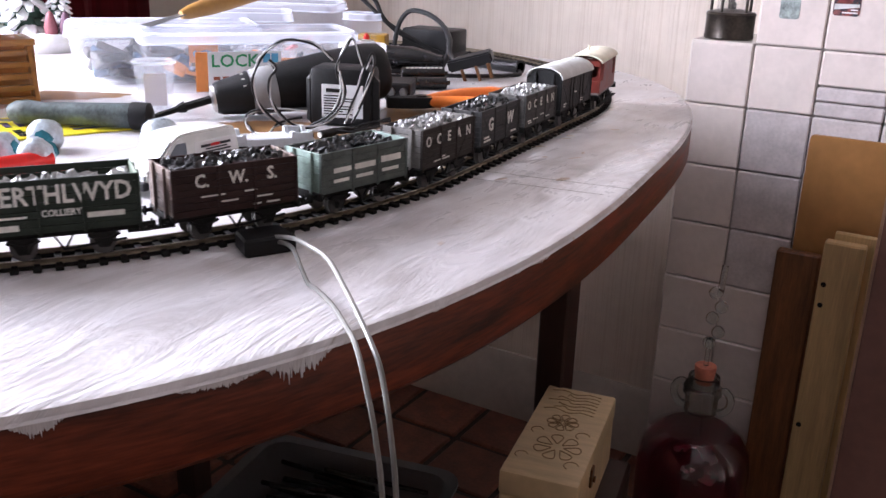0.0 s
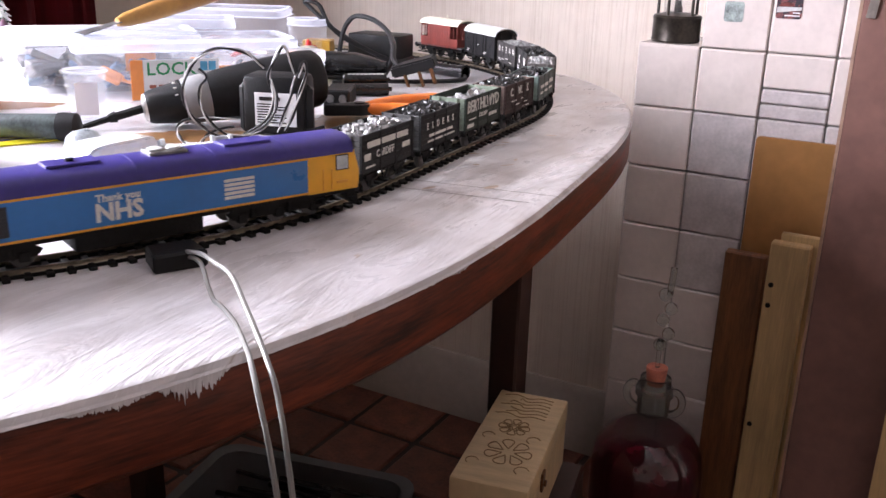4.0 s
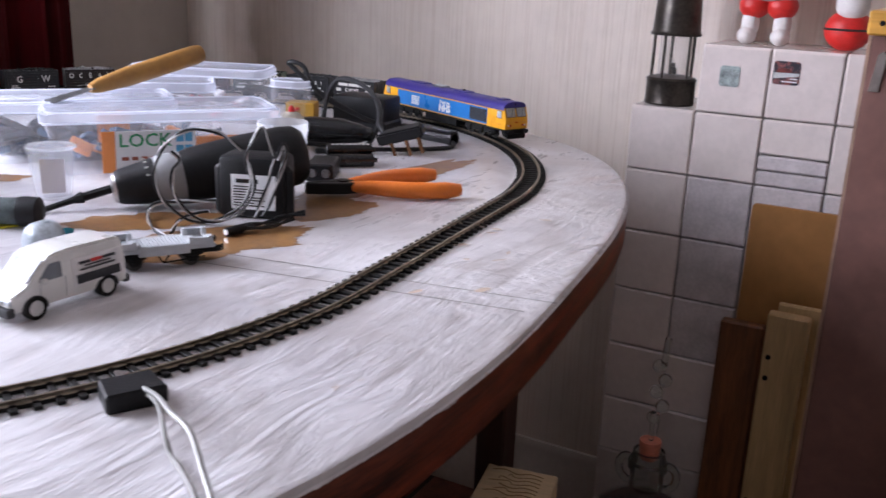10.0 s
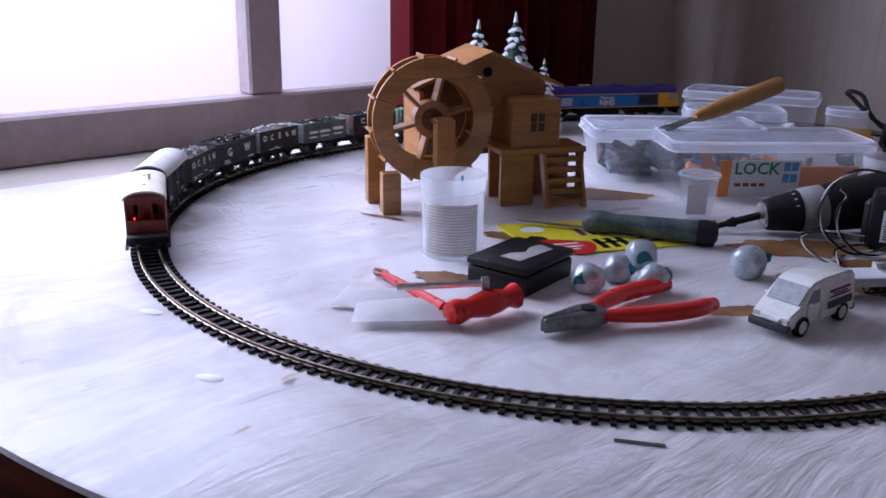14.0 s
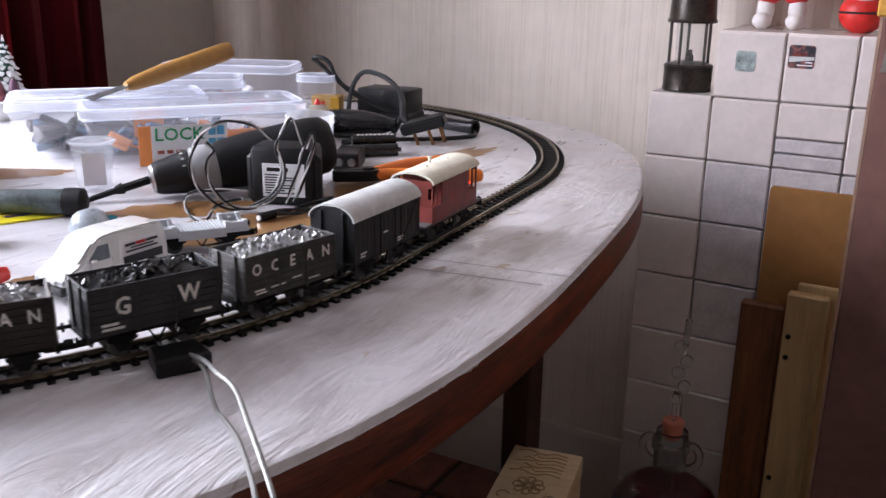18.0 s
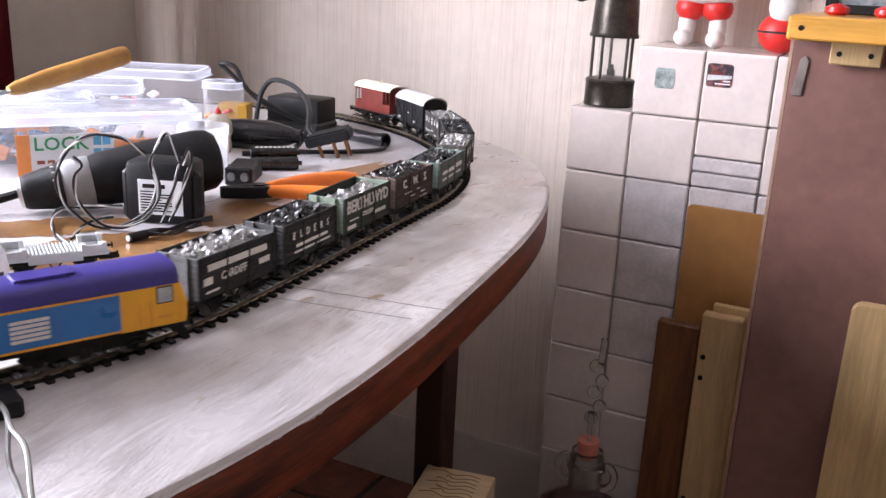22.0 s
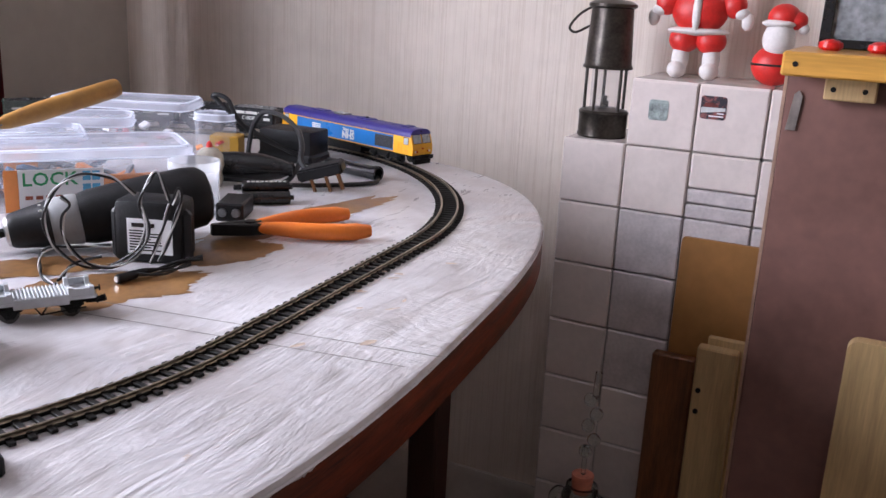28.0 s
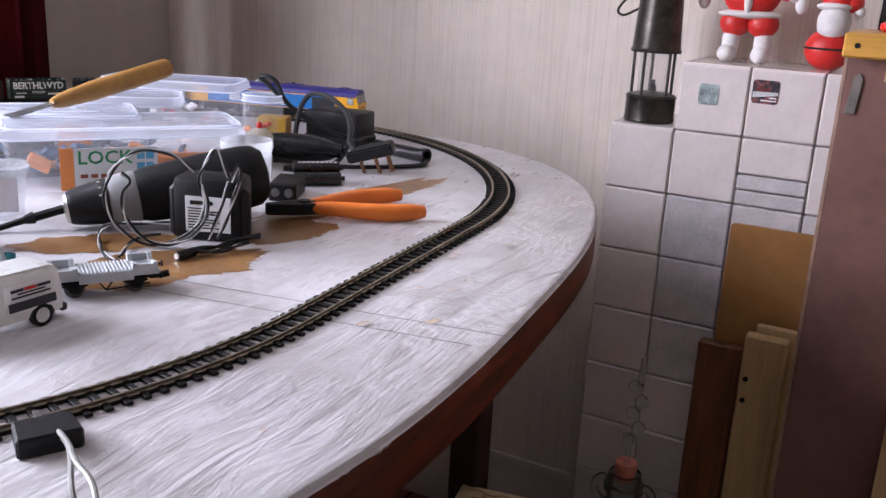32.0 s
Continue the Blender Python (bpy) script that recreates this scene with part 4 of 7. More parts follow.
        for sy in (-1, 1):
            bm = BM()
            ya, yb = sorted((sy * W / 2, sy * (W / 2 + 0.0004)))
            box(bm, xb - 0.0172, xb - 0.0078, ya, yb - 0.0002 if sy > 0 else yb, h0 + 0.0122, h0 + 0.0218, 0.0002)
            part("window_rubber", bm, M_matt_black, w, m=R)
            bm = BM()
            box(bm, xb - 0.0166, xb - 0.0084, ya - 0.0002, yb + 0.0002, h0 + 0.0128, h0 + 0.0212, 0.0002)
            part("side_window", bm, M_window, w, "pale cab side window", m=R)
            bm = BM()
            cyl(bm, 0.0003, 0.0003, (xb - 0.0205, sy * (W / 2 + 0.0008), h0 + 0.001), (xb - 0.0205, sy * (W / 2 + 0.0008), h0 + 0.014), 6)
            cyl(bm, 0.0003, 0.0003, (xb - 0.0265, sy * (W / 2 + 0.0008), h0 + 0.001), (xb - 0.0265, sy * (W / 2 + 0.0008), h0 + 0.014), 6)
            part("grab_rail", bm, M_gold, w, m=R)
            bm = BM()
            box(bm, xb - 0.0165, xb - 0.0085, ya, yb, h0 + 0.004, h0 + 0.0055)
            part("number_strip", bm, M_gold, w, m=R)
            bm = BM()
            for k in range(3):
                box(bm, xb - 0.032, xb - 0.026, sy * W / 2 - 0.0016, sy * W / 2 + 0.0004, 0.005 + 0.0034 * k, 0.0056 + 0.0034 * k)
            part("step", bm, M_gold if sx > 2 else M_matt_black, w, m=R)
        bm = BM()
        box(bm, xb - 0.008, xb - 0.001, -0.0155, 0.0155, 0.009, h0, 0.0006)
        prism(bm, [(xb - 0.001, 0.0035), (xb + 0.001, 0.0035), (xb + 0.001, 0.0095), (xb - 0.006, 0.0095)], "y", -0.014, 0.014)
        part("buffer_beam", bm, M_matt_black, w, m=R)
        for y in (-0.0115, 0.0115):
            bm = BM()
            cyl(bm, 0.0018, 0.0016, (xb - 0.001, y, 0.0128), (xb + 0.0035, y, 0.0128), 10)
            box(bm, xb + 0.0035, xb + 0.0046, y - 0.0042, y + 0.0042, 0.0102, 0.0154, 0.0006)
            part("buffer", bm, M_black, w, m=R)
        bm = BM()
        box(bm, xb - 0.004, xb + 0.006, -0.0016, 0.0016, 0.006, 0.0076)
        tube(bm, [(xb + 0.004, -0.0045, 0.0075), (xb + 0.008, -0.0045, 0.0085), (xb + 0.008, 0.0045, 0.0085), (xb + 0.004, 0.0045, 0.0075)], 0.0007, 5, 4)
        part("coupling", bm, M_matt_black, w, m=R)
        # bogie with three axles
        cx = L / 2 - 0.055
        for sy in (-1, 1):
            bm = BM()
            y = sy * 0.0125
            prism(bm, [(cx - 0.034, 0.0095), (cx - 0.03, 0.0122), (cx + 0.03, 0.0122), (cx + 0.034, 0.0095), (cx + 0.031, 0.0062), (cx - 0.031, 0.0062)], "y", y - 0.0011, y + 0.0011)
            for k in (-1, 0, 1):
                box(bm, cx + k * 0.0245 - 0.003, cx + k * 0.0245 + 0.003, y - 0.002, y + 0.002, 0.004, 0.0095, 0.0005)
                cyl(bm, 0.0014, 0.0014, (cx + k * 0.0245 + 0.006, sy * 0.0142, 0.0065), (cx + k * 0.0245 + 0.006, sy * 0.0142, 0.0125), 8)
            part("bogie_frame", bm, M_matt_black, w, m=R)
        holder = R
        for k in (-1, 0, 1):
            for y in (-0.0082, 0.0082):
                bm = BM()
                cyl(bm, 0.0068, 0.0068, (cx + k * 0.0245, y - 0.0012, 0.0068), (cx + k * 0.0245, y + 0.0012, 0.0068), 20)
                part("wheel", bm, M_wheel, w, m=R)
    bm = BM()
    box(bm, -0.036, 0.036, -0.0155, 0.0155, 0.0042, h0, 0.0015, seg=2)
    part("fuel_tank", bm, M_matt_black, w)
    bm = BM()
    box(bm, -L / 2 + 0.004, L / 2 - 0.004, -0.0158, 0.0158, h0 - 0.003, h0 + 0.0002)
    part("solebar", bm, M_matt_black, w)
    return w, L


TRAIN = []
TRAIN.append((*locomotive(), 0.16))
D = (0.03, 0.023, 0.02)
TRAIN.append((*open_wagon("black coal wagon with white lettering and a silvery load", (0.018, 0.018, 0.019), 7, [("CARDIFF", 0.0062, -0.004, 0.0095)], [(-0.028, 0.028, 0.0165, 0.0036), (-0.032, -0.024, 0.0095, 0.004), (0.02, 0.031, 0.0095, 0.0034), (-0.03, -0.018, 0.0035, 0.0012)], M_silver, seed=3, ends=(0.1, 0.1, 0.1)), 0.038))
TRAIN.append((*open_wagon("black coal wagon with a white-lettered side and coal", (0.015, 0.015, 0.016), 7, [(c, 0.0062, -0.0225 + 0.009 * k, 0.0145) for k, c in enumerate("ELDERS")], [(-0.02, 0.022, 0.0082, 0.0018), (-0.022, 0.004, 0.0045, 0.0012), (0.008, 0.026, 0.0045, 0.0012)], M_coal, seed=4, L=0.07, ends=(0.07, 0.07, 0.07)), 0.038))
TRAIN.append((*open_wagon("dark green coal wagon with white lettering, pale green ends", (0.021, 0.030, 0.021), 7, [("BERTHLWYD", 0.0116, 0, 0.0168), ("COLLIERY", 0.0042, 0, 0.0088)], [(-0.033, -0.02, 0.0035, 0.0026), (0.012, 0.03, 0.0068, 0.0024), (-0.03, -0.016, 0.008, 0.001)], M_silver, L=0.076, H=0.024, seed=5, size=0.0062, heap=0.0, low=0.003, ends=(0.2, 0.25, 0.19), inner=(0.09, 0.09, 0.08)), 0.04))
TRAIN.append((*open_wagon("dark brown coal wagon lettered in white, loaded with coal", (0.030, 0.012, 0.010), 7, [("C.", 0.0088, -0.02, 0.0162), ("W.", 0.0088, 0.001, 0.0162), ("S.", 0.0088, 0.021, 0.0162)], small_rows(6, 0.074), M_coal, L=0.074, seed=6, ends=(0.17, 0.12, 0.1)), 0.04))
TRAIN.append((*open_wagon("grey-green coal wagon with pale panels, loaded with coal", (0.096, 0.114, 0.105), 6, [], [(-0.026, -0.012, 0.0115, 0.0025), (-0.009, 0.008, 0.0115, 0.003), (0.013, 0.03, 0.0125, 0.0034), (-0.026, -0.014, 0.006, 0.0018), (0.014, 0.028, 0.0065, 0.0018), (-0.008, 0.006, 0.0062, 0.0018)], M_coal, L=0.072, H=0.0215, seed=7, ends=(0.24, 0.33, 0.29)), 0.038))
TRAIN.append((*open_wagon("dark brown coal wagon lettered in white with a silvery load", D, 7, [*[(c, 0.0084, -0.0265 + 0.0132 * k, 0.0152) for k, c in enumerate("OCEAN")]], small_rows(8, 0.07, (0.003, 0.006), 5), M_silver, L=0.07, seed=8, ends=(0.2, 0.19, 0.18)), 0.038))
TRAIN.append((*open_wagon("dark grey coal wagon with two large white letters, loaded with coal", (0.036, 0.036, 0.037), 7, [("G", 0.0115, -0.018, 0.0125), ("W", 0.0115, 0.018, 0.0125)], [(-0.03, -0.018, 0.003, 0.0012), (-0.03, -0.021, 0.0052, 0.0012), (0.02, 0.03, 0.003, 0.0012)], M_coal, L=0.072, seed=9), 0.038))
TRAIN.append((*open_wagon("weathered grey-brown coal wagon lettered in white with a silvery load", (0.054, 0.051, 0.049), 7, [*[(c, 0.0084, -0.0265 + 0.0132 * k, 0.0152) for k, c in enumerate("OCEAN")]], small_rows(10, 0.07, (0.003, 0.006), 5), M_silver, L=0.07, seed=10, ends=(0.09, 0.085, 0.08)), 0.038))
TRAIN.append((*covered_van(), 0.042))
TRAIN.append((*brake_van(), 0.044))

GAP = 0.0118
SIZE = 0.945
for ob, *_ in TRAIN:
    ob.scale = (SIZE, 1.0, 0.96 if ob.name.startswith("diesel") else 1.2 if "van" in ob.name else 1.09)
# where the locomotive's outer end is on the oval, second by second
NOSE = [(0, 2.338), (2.5, 2.595), (4.5, 2.813), (5, 2.868), (6, 3.0), (7, 3.18), (8, 3.35), (9, 3.505), (10.5, 3.705), (13, 4.045), (13.5, 4.15), (15.5, 4.66), (16, 4.78), (17, 5.007), (18, 5.18), (19, 5.342), (20, 5.495), (22, 5.815), (23.5, 6.033), (24.5, 6.183), (25.5, 6.365), (28, 6.774), (29, 6.925), (29.6, 6.978), (30, 6.99), (32, 6.991)]


def nose_at(t):
    """Smooth reading of NOSE (monotone cubic)."""
    T, Y = [a for a, _ in NOSE], [b for _, b in NOSE]
    d = [(Y[i + 1] - Y[i]) / (T[i + 1] - T[i]) for i in range(len(T) - 1)]
    g = [d[0]] + [2 * d[i] * d[i + 1] / (d[i] + d[i + 1]) for i in range(len(d) - 1)] + [d[-1]]
    i = max(k for k in range(len(T) - 1) if T[k] <= t) if t > 0 else 0
    h = T[i + 1] - T[i]
    u = (t - T[i]) / h
    return (1 + 2 * u) * (1 - u) ** 2 * Y[i] + u * (1 - u) ** 2 * h * g[i] + u * u * (3 - 2 * u) * Y[i + 1] + u * u * (u - 1) * h * g[i + 1]


def rolling_pose(s, wb):
    a, _ = along(s - wb / 2)
    b, _ = along(s + wb / 2)
    c = (a + b) / 2
    return pose(c.x, c.y, RAIL, 0, 0, math.degrees(math.atan2(b.y - a.y, b.x - a.x)))


def motions():
    at = 0.0
    for ob, L, wb in TRAIN:
        mid = at + L * SIZE / 2
        walk(ob, [(k * 0.25, rolling_pose(nose_at(k * 0.25) + mid, wb * SIZE)) for k in range(129)])
        at += L * SIZE + GAP

# ---- things on the table ----
def plastic(name, colour, alpha, rough=0.25, glow=0.9):
    m = mat(name, colour, rough, vary=0.05, scale=30, alpha=alpha)
    nt = m.node_tree
    b = nt.nodes["Principled BSDF"]
    t = nt.nodes.new("ShaderNodeBsdfTranslucent")
    t.inputs["Color"].default_value = (*colour, 1)
    c = nt.nodes.new("ShaderNodeBsdfTransparent")
    inner = nt.nodes.new("ShaderNodeMixShader")
    inner.inputs[0].default_value = alpha * glow
    outer = nt.nodes.new("ShaderNodeMixShader")
    outer.inputs[0].default_value = 0.5
    nt.links.new(c.outputs[0], inner.inputs[1])
    nt.links.new(t.outputs[0], inner.inputs[2])
    nt.links.new(b.outputs[0], outer.inputs[1])
    nt.links.new(inner.outputs[0], outer.inputs[2])
    nt.links.new(outer.outputs[0], nt.nodes["Material Output"].inputs["Surface"])
    return m


M_clear = plastic("milky_clear_plastic", (0.8, 0.83, 0.9), 0.2)
M_clear_lid = plastic("milky_plastic_lid", (0.82, 0.85, 0.94), 0.36)
M_clearer = plastic("thin_clear_plastic", (0.82, 0.85, 0.92), 0.17)
M_clear_rim = plastic("bright_plastic_edge", (0.86, 0.89, 0.97), 0.65)
M_pot = plastic("cloudy_white_plastic", (0.82, 0.84, 0.88), 0.34)
M_label_white = mat("white_label", (0.72, 0.73, 0.74), 0.5, vary=0.03)
M_orange = mat("orange_plastic", (0.8, 0.2, 0.02), 0.35, vary=0.06)
M_orange_label = mat("orange_label", (0.75, 0.26, 0.06), 0.5, vary=0.05)
M_green_ink = mat("green_ink", (0.02, 0.28, 0.1), 0.5)
M_blue_ink = mat("light_blue_ink", (0.1, 0.4, 0.65), 0.5)
M_red_plastic = mat("red_plastic", (0.62, 0.018, 0.014), 0.28, vary=0.08)
M_yellow_card = mat("yellow_card", (0.8, 0.7, 0.02), 0.4, vary=0.05)
M_paper_white = mat("white_paper", (0.84, 0.83, 0.83), 0.6, vary=0.04)


def rounded(w, d, r, n=5):
    out = []
    for cx, cy, a0 in ((w / 2 - r, d / 2 - r, 0), (-w / 2 + r, d / 2 - r, 90), (-w / 2 + r, -d / 2 + r, 180), (w / 2 - r, -d / 2 + r, 270)):
        for k in range(n + 1):
            a = radians(a0 + 90 * k / n)
            out.append((cx + r * math.cos(a), cy + r * math.sin(a)))
    return out


def shell(bm, levels, close_top=False):
    """Rounded walls through (width, depth, radius, height) levels."""
    rings = [[bm.verts.new((x, y, z)) for x, y in rounded(w, d, r)] for w, d, r, z in levels]
    n = len(rings[0])
    for a, b in zip(rings, rings[1:]):
        for i in range(n):
            bm.faces.new((a[i], a[(i + 1) % n], b[(i + 1) % n], b[i]))
    bm.faces.new(rings[0][::-1])
    if close_top:
        bm.faces.new(rings[-1])
    return bm


def storage_box(label, w, d, h, m, contents, lid_h=0.008, wall=None):
    """Clear food box, tapered, with a lipped lid: local x along its front, -y is the front."""
    b = thing("storage_box", label, "plastic box", m, "clear plastic boxes")
    bm = BM()
    shell(bm, [(w * 0.9, d * 0.86, 0.012, 0.0005), (w * 0.905, d * 0.87, 0.014, 0.003), (w * 0.97, d * 0.95, 0.016, h - 0.004), (w * 0.97, d * 0.95, 0.016, h)])
    part("tub", bm, wall or M_clear, b, "milky clear tub")
    bm = BM()
    shell(bm, [(w, d, 0.017, h - 0.004), (w, d, 0.017, h + lid_h * 0.5), (w * 0.985, d * 0.97, 0.016, h + lid_h * 0.7), (w * 0.94, d * 0.9, 0.014, h + lid_h * 0.7), (w * 0.925, d * 0.88, 0.013, h + lid_h * 0.3)], True)
    lid = part("lid", bm, M_clear_lid, b, "milky lipped lid")
    for q, zz, r_ in ((1.004, h - 0.0035, 0.0009), (0.962, h + lid_h * 0.72, 0.0011)):
        bm = BM()
        ring_ = rounded(w * q, d * (q if q > 1 else 0.935), 0.016)
        tube(bm, [(x, y, zz) for x, y in ring_ + ring_[:2]], r_, 6, 2)
        part("lid_ridge", bm, M_clear_rim, lid)
    rnd = random.Random(len(label))
    for k, (mt, n, size) in enumerate(contents):
        bm = BM()
        for _ in range(n):
            x, y, z = rnd.uniform(-w * 0.36, w * 0.36), rnd.uniform(-d * 0.32, d * 0.32), rnd.uniform(size * 0.6, h * 0.6)
            box(bm, -size * rnd.uniform(0.6, 1.6), size * rnd.uniform(0.6, 1.6), -size * 0.7, size * 0.7, -size * 0.3, size * 0.3, size * 0.12, Matrix.Translation((x, y, z)) @ Euler((rnd.uniform(-0.6, 0.6), rnd.uniform(-0.6, 0.6), rnd.uniform(0, 6))).to_matrix().to_4x4())
        part("contents", bm, mt, b, "jumble of small parts")
    return b


M_blue_bits = mat("dusty_blue_bits", (0.07, 0.13, 0.22), 0.6, vary=0.3)
M_brown_bits = mat("brown_bits", (0.14, 0.08, 0.05), 0.6, vary=0.3)
M_dark_bits = mat("dark_brown_bits", (0.035, 0.025, 0.022), 0.5, vary=0.3)
M_grey_bits = mat("grey_bits", (0.16, 0.17, 0.2), 0.5, vary=0.3)
A = 54.0
ax, ay = math.cos(radians(A)), math.sin(radians(A))


def on_front(x, y, z, along_u, back, yaw=A):
    """A pose at a front-left corner moved along the front and back from it."""
    c, s = math.cos(radians(yaw)), math.sin(radians(yaw))
    return pose(x + c * along_u - s * back, y + s * along_u + c * back, z, 0, 0, yaw)


lockbox = storage_box("clear lidded food box with a white and orange label, with parts", 0.222, 0.095, 0.053, on_front(-0.178, 0.108, TOP, 0.111, 0.0475, 53), [(M_blue_bits, 26, 0.008), (M_orange_label, 10, 0.011), (M_grey_bits, 30, 0.005)])
LABEL = pose(0.006, -0.0475, -0.003, 7, 0, 0)
bm = BM()
box(bm, -0.055, 0.018, -0.0012, 0, 0.006, 0.046, 0.0004)
lab = part("label_card", bm, M_label_white, lockbox, "white printed label", m=LABEL)
bm = BM()
box(bm, -0.067, -0.0552, -0.0012, 0, 0.006, 0.046, 0.0004)
part("label_edge", bm, M_orange_label, lockbox, m=LABEL)
# orange slab inside the tub, standing for contents seen through its wall
bm = BM()
box(bm, 0.016, 0.085, -0.0012, 0, 0.006, 0.037, 0.0003)
part("orange_contents", bm, M_orange_label, lockbox, m=pose(0.006, -0.0365, -0.003, 7, 0, 0))
part("lettering", letters("LOCK", 0.0178, M_green_ink, 0.012), None, lockbox, "green lettering", m=LABEL @ pose(-0.0285, -0.0016, 0.0365) @ SIDE)
for k in range(4):
    bm = BM()
    i, j = k % 2, k // 2
    box(bm, -0.0005 + 0.0082 * i, 0.0066 + 0.0082 * i, -0.0016, -0.0011, 0.0345 - 0.0125 * j, 0.0437 - 0.0125 * j, 0.0002)
    part("label_panel", bm, M_blue_ink, lockbox, m=LABEL)
M_rust_ink = mat("brown_ink", (0.3, 0.07, 0.03), 0.5)
writing(lockbox, [(-0.05, -0.0435, 0, 0.0035), (-0.041, -0.035, 0, 0.0035), (-0.0325, -0.0265, 0, 0.0035), (-0.024, -0.018, 0, 0.0035)], M_rust_ink, LABEL @ pose(0, -0.0013, 0.0195) @ SIDE)

box2 = storage_box("clear lidded food box holding dark parts", 0.2, 0.1, 0.054, on_front(-0.272, 0.094, TOP, 0.1, 0.05, 52), [(M_dark_bits, 30, 0.014), (M_blue_bits, 16, 0.011), (M_grey_bits, 14, 0.008)])
bm = BM()
box(bm, 0.0, 0.03, -0.001, 0, 0.015, 0.052)
part("label_card", bm, M_orange_label, box2, "orange label", m=pose(0.02, -0.046, 0, 7, 0, 0))
box3 = storage_box("small clear lidded box with bits of plastic inside", 0.176, 0.085, 0.062, on_front(-0.378, 0.392, TOP, 0.088, 0.0425, 24), [(M_red_plastic, 4, 0.006), (M_paper_white, 12, 0.008), (M_brown_bits, 8, 0.005)], wall=M_clearer)
storage_box("tiny clear lidded box with red bits in it", 0.05, 0.04, 0.056, on_front(-0.203, 0.452, TOP, 0.025, 0.02, 12), [(M_red_plastic, 5, 0.006), (M_orange_label, 5, 0.006)], 0.005, M_clearer)
storage_box("low clear lidded box behind the labelled one", 0.12, 0.07, 0.06, on_front(-0.275, 0.262, TOP, 0.06, 0.035, 40), [(M_blue_bits, 12, 0.008), (M_paper_white, 8, 0.008)])

# wooden-handled scraper lying across the boxes
M_handle = mat("worn_yellow_beech", (0.44, 0.23, 0.05), 0.45, vary=0.2, scale=25, stretch=(1, 1, 1), second=(0.3, 0.15, 0.04))
knife = thing("scraper", "worn wooden-handled scraper lying across the plastic boxes", "hand tool", look((-0.221, 0.205, 0.82), (-0.203, 0.334, 0.847)) @ pose(0, 0, 0, 0, 0, 0))
bm = BM()
lathe(bm, [(0.0045, -0.074), (0.0072, -0.064), (0.0098, -0.03), (0.0102, 0.02), (0.0104, 0.06), (0.0094, 0.067), (0.0045, 0.069)], 14)
part("handle", bm, M_handle, knife, m=pose(0, 0, -0.072, 180, 0, 0))
bm = BM()
prism(bm, [(-0.005, 0.0), (0.005, 0.0), (0.009, 0.05), (-0.009, 0.05)], "y", -0.0006, 0.0006)
part("blade", bm, M_dark_steel, knife, m=pose(0, 0, -0.002))

# water mill of varnished wood
M_wood_dark = mat("dark_stained_wood", (0.16, 0.06, 0.014), 0.5, vary=0.3, scale=14, stretch=(1, 1, 6))
mill = thing("wooden_water_mill", "varnished wooden model water mill with a big wheel and stairs", "model building", pose(-0.298, -0.112, TOP, 0, 0, 66))
mill.scale = (1.05,) * 3
WR, WC = 0.0565, 0.084


def ring(r0, r1, y0, y1, n=44):
    """A flat wooden ring standing upright."""
    bm = BM()
    v = [[bm.verts.new((r * math.cos(2 * math.pi * k / n), y, WC + r * math.sin(2 * math.pi * k / n))) for k in range(n)] for r, y in ((r1, y0), (r1, y1), (r0, y1), (r0, y0))]
    for a, b in zip(v, v[1:] + v[:1]):
        for k in range(n):
            bm.faces.new((a[k], a[(k + 1) % n], b[(k + 1) % n], b[k]))
    return bm


for y0 in (-0.006, 0.016):
    part("wheel_rim", ring(WR * 0.67, WR, y0, y0 + 0.0045), M_wood, mill)
part("hub_ring", ring(0.0105, 0.017, -0.002, 0.012, 30), M_wood, mill)
for k in range(12):
    a = 2 * math.pi * (k + 0.3) / 12
    bm = BM()
    box(bm, WR * 0.7, WR * 1.045, -0.0068, 0.0212, -0.0011, 0.0011, 0.0003)
    part("paddle", bm, M_wood, mill, m=Matrix.Translation((0, 0, WC)) @ Matrix.Rotation(-a, 4, "Y"))
for k in range(6):
    a = 2 * math.pi * (k + 0.25) / 6
    bm = BM()
    box(bm, 0.016, WR * 0.69, -0.002, 0.015, -0.0016, 0.0016, 0.0004)
    part("spoke", bm, M_wood, mill, m=Matrix.Translation((0, 0, WC)) @ Matrix.Rotation(-a, 4, "Y"))
bm = BM()
cyl(bm, 0.0098, 0.0098, (0, -0.003, WC), (0, 0.013, WC), 20)
cyl(bm, 0.003, 0.003, (0, -0.022, WC), (0, 0.05, WC), 10)
part("hub", bm, M_wood_dark, mill)
for x, y, zt in ((0.006, -0.02, WC + 0.004), (-0.046, 0.036, 0.064), (-0.041, -0.008, 0.038)):
    bm = BM()
    box(bm, x - 0.0085, x + 0.0085, y - 0.0075, y + 0.0075, 0, zt, 0.0008)
    part("bearing_post", bm, M_wood, mill)
# house behind, its front cut out round the wheel
RX, RZ = 0.064, 0.139
bm = BM()
cut = [(0.004 + 0.062 * math.cos(a), 0.055 + 0.066 * math.sin(a)) for a in np.linspace(0.0, 1.35, 9)]
prism(bm, [(0.12, 0.055), (0.12, 0.113), (RX, RZ), (0.018, 0.121)] + cut[::-1], "y", 0.026, 0.03)
part("house_wall", bm, M_wood, mill)
bm = BM()
prism(bm, [(-0.004, 0.03), (0.118, 0.03), (0.118, 0.112), (RX, RZ - 0.002), (-0.004, 0.108)], "y", 0.092, 0.096)
part("house_back", bm, M_wood_dark, mill)
for x0_, x1_, z0_, z1_ in ((-0.004, 0.0, 0.03, 0.104), (0.1162, 0.12, 0.0, 0.112)):
    bm = BM()
    box(bm, x0_, x1_, 0.0302, 0.0918, z0_, z1_)
    part("house_side", bm, M_wood, mill)
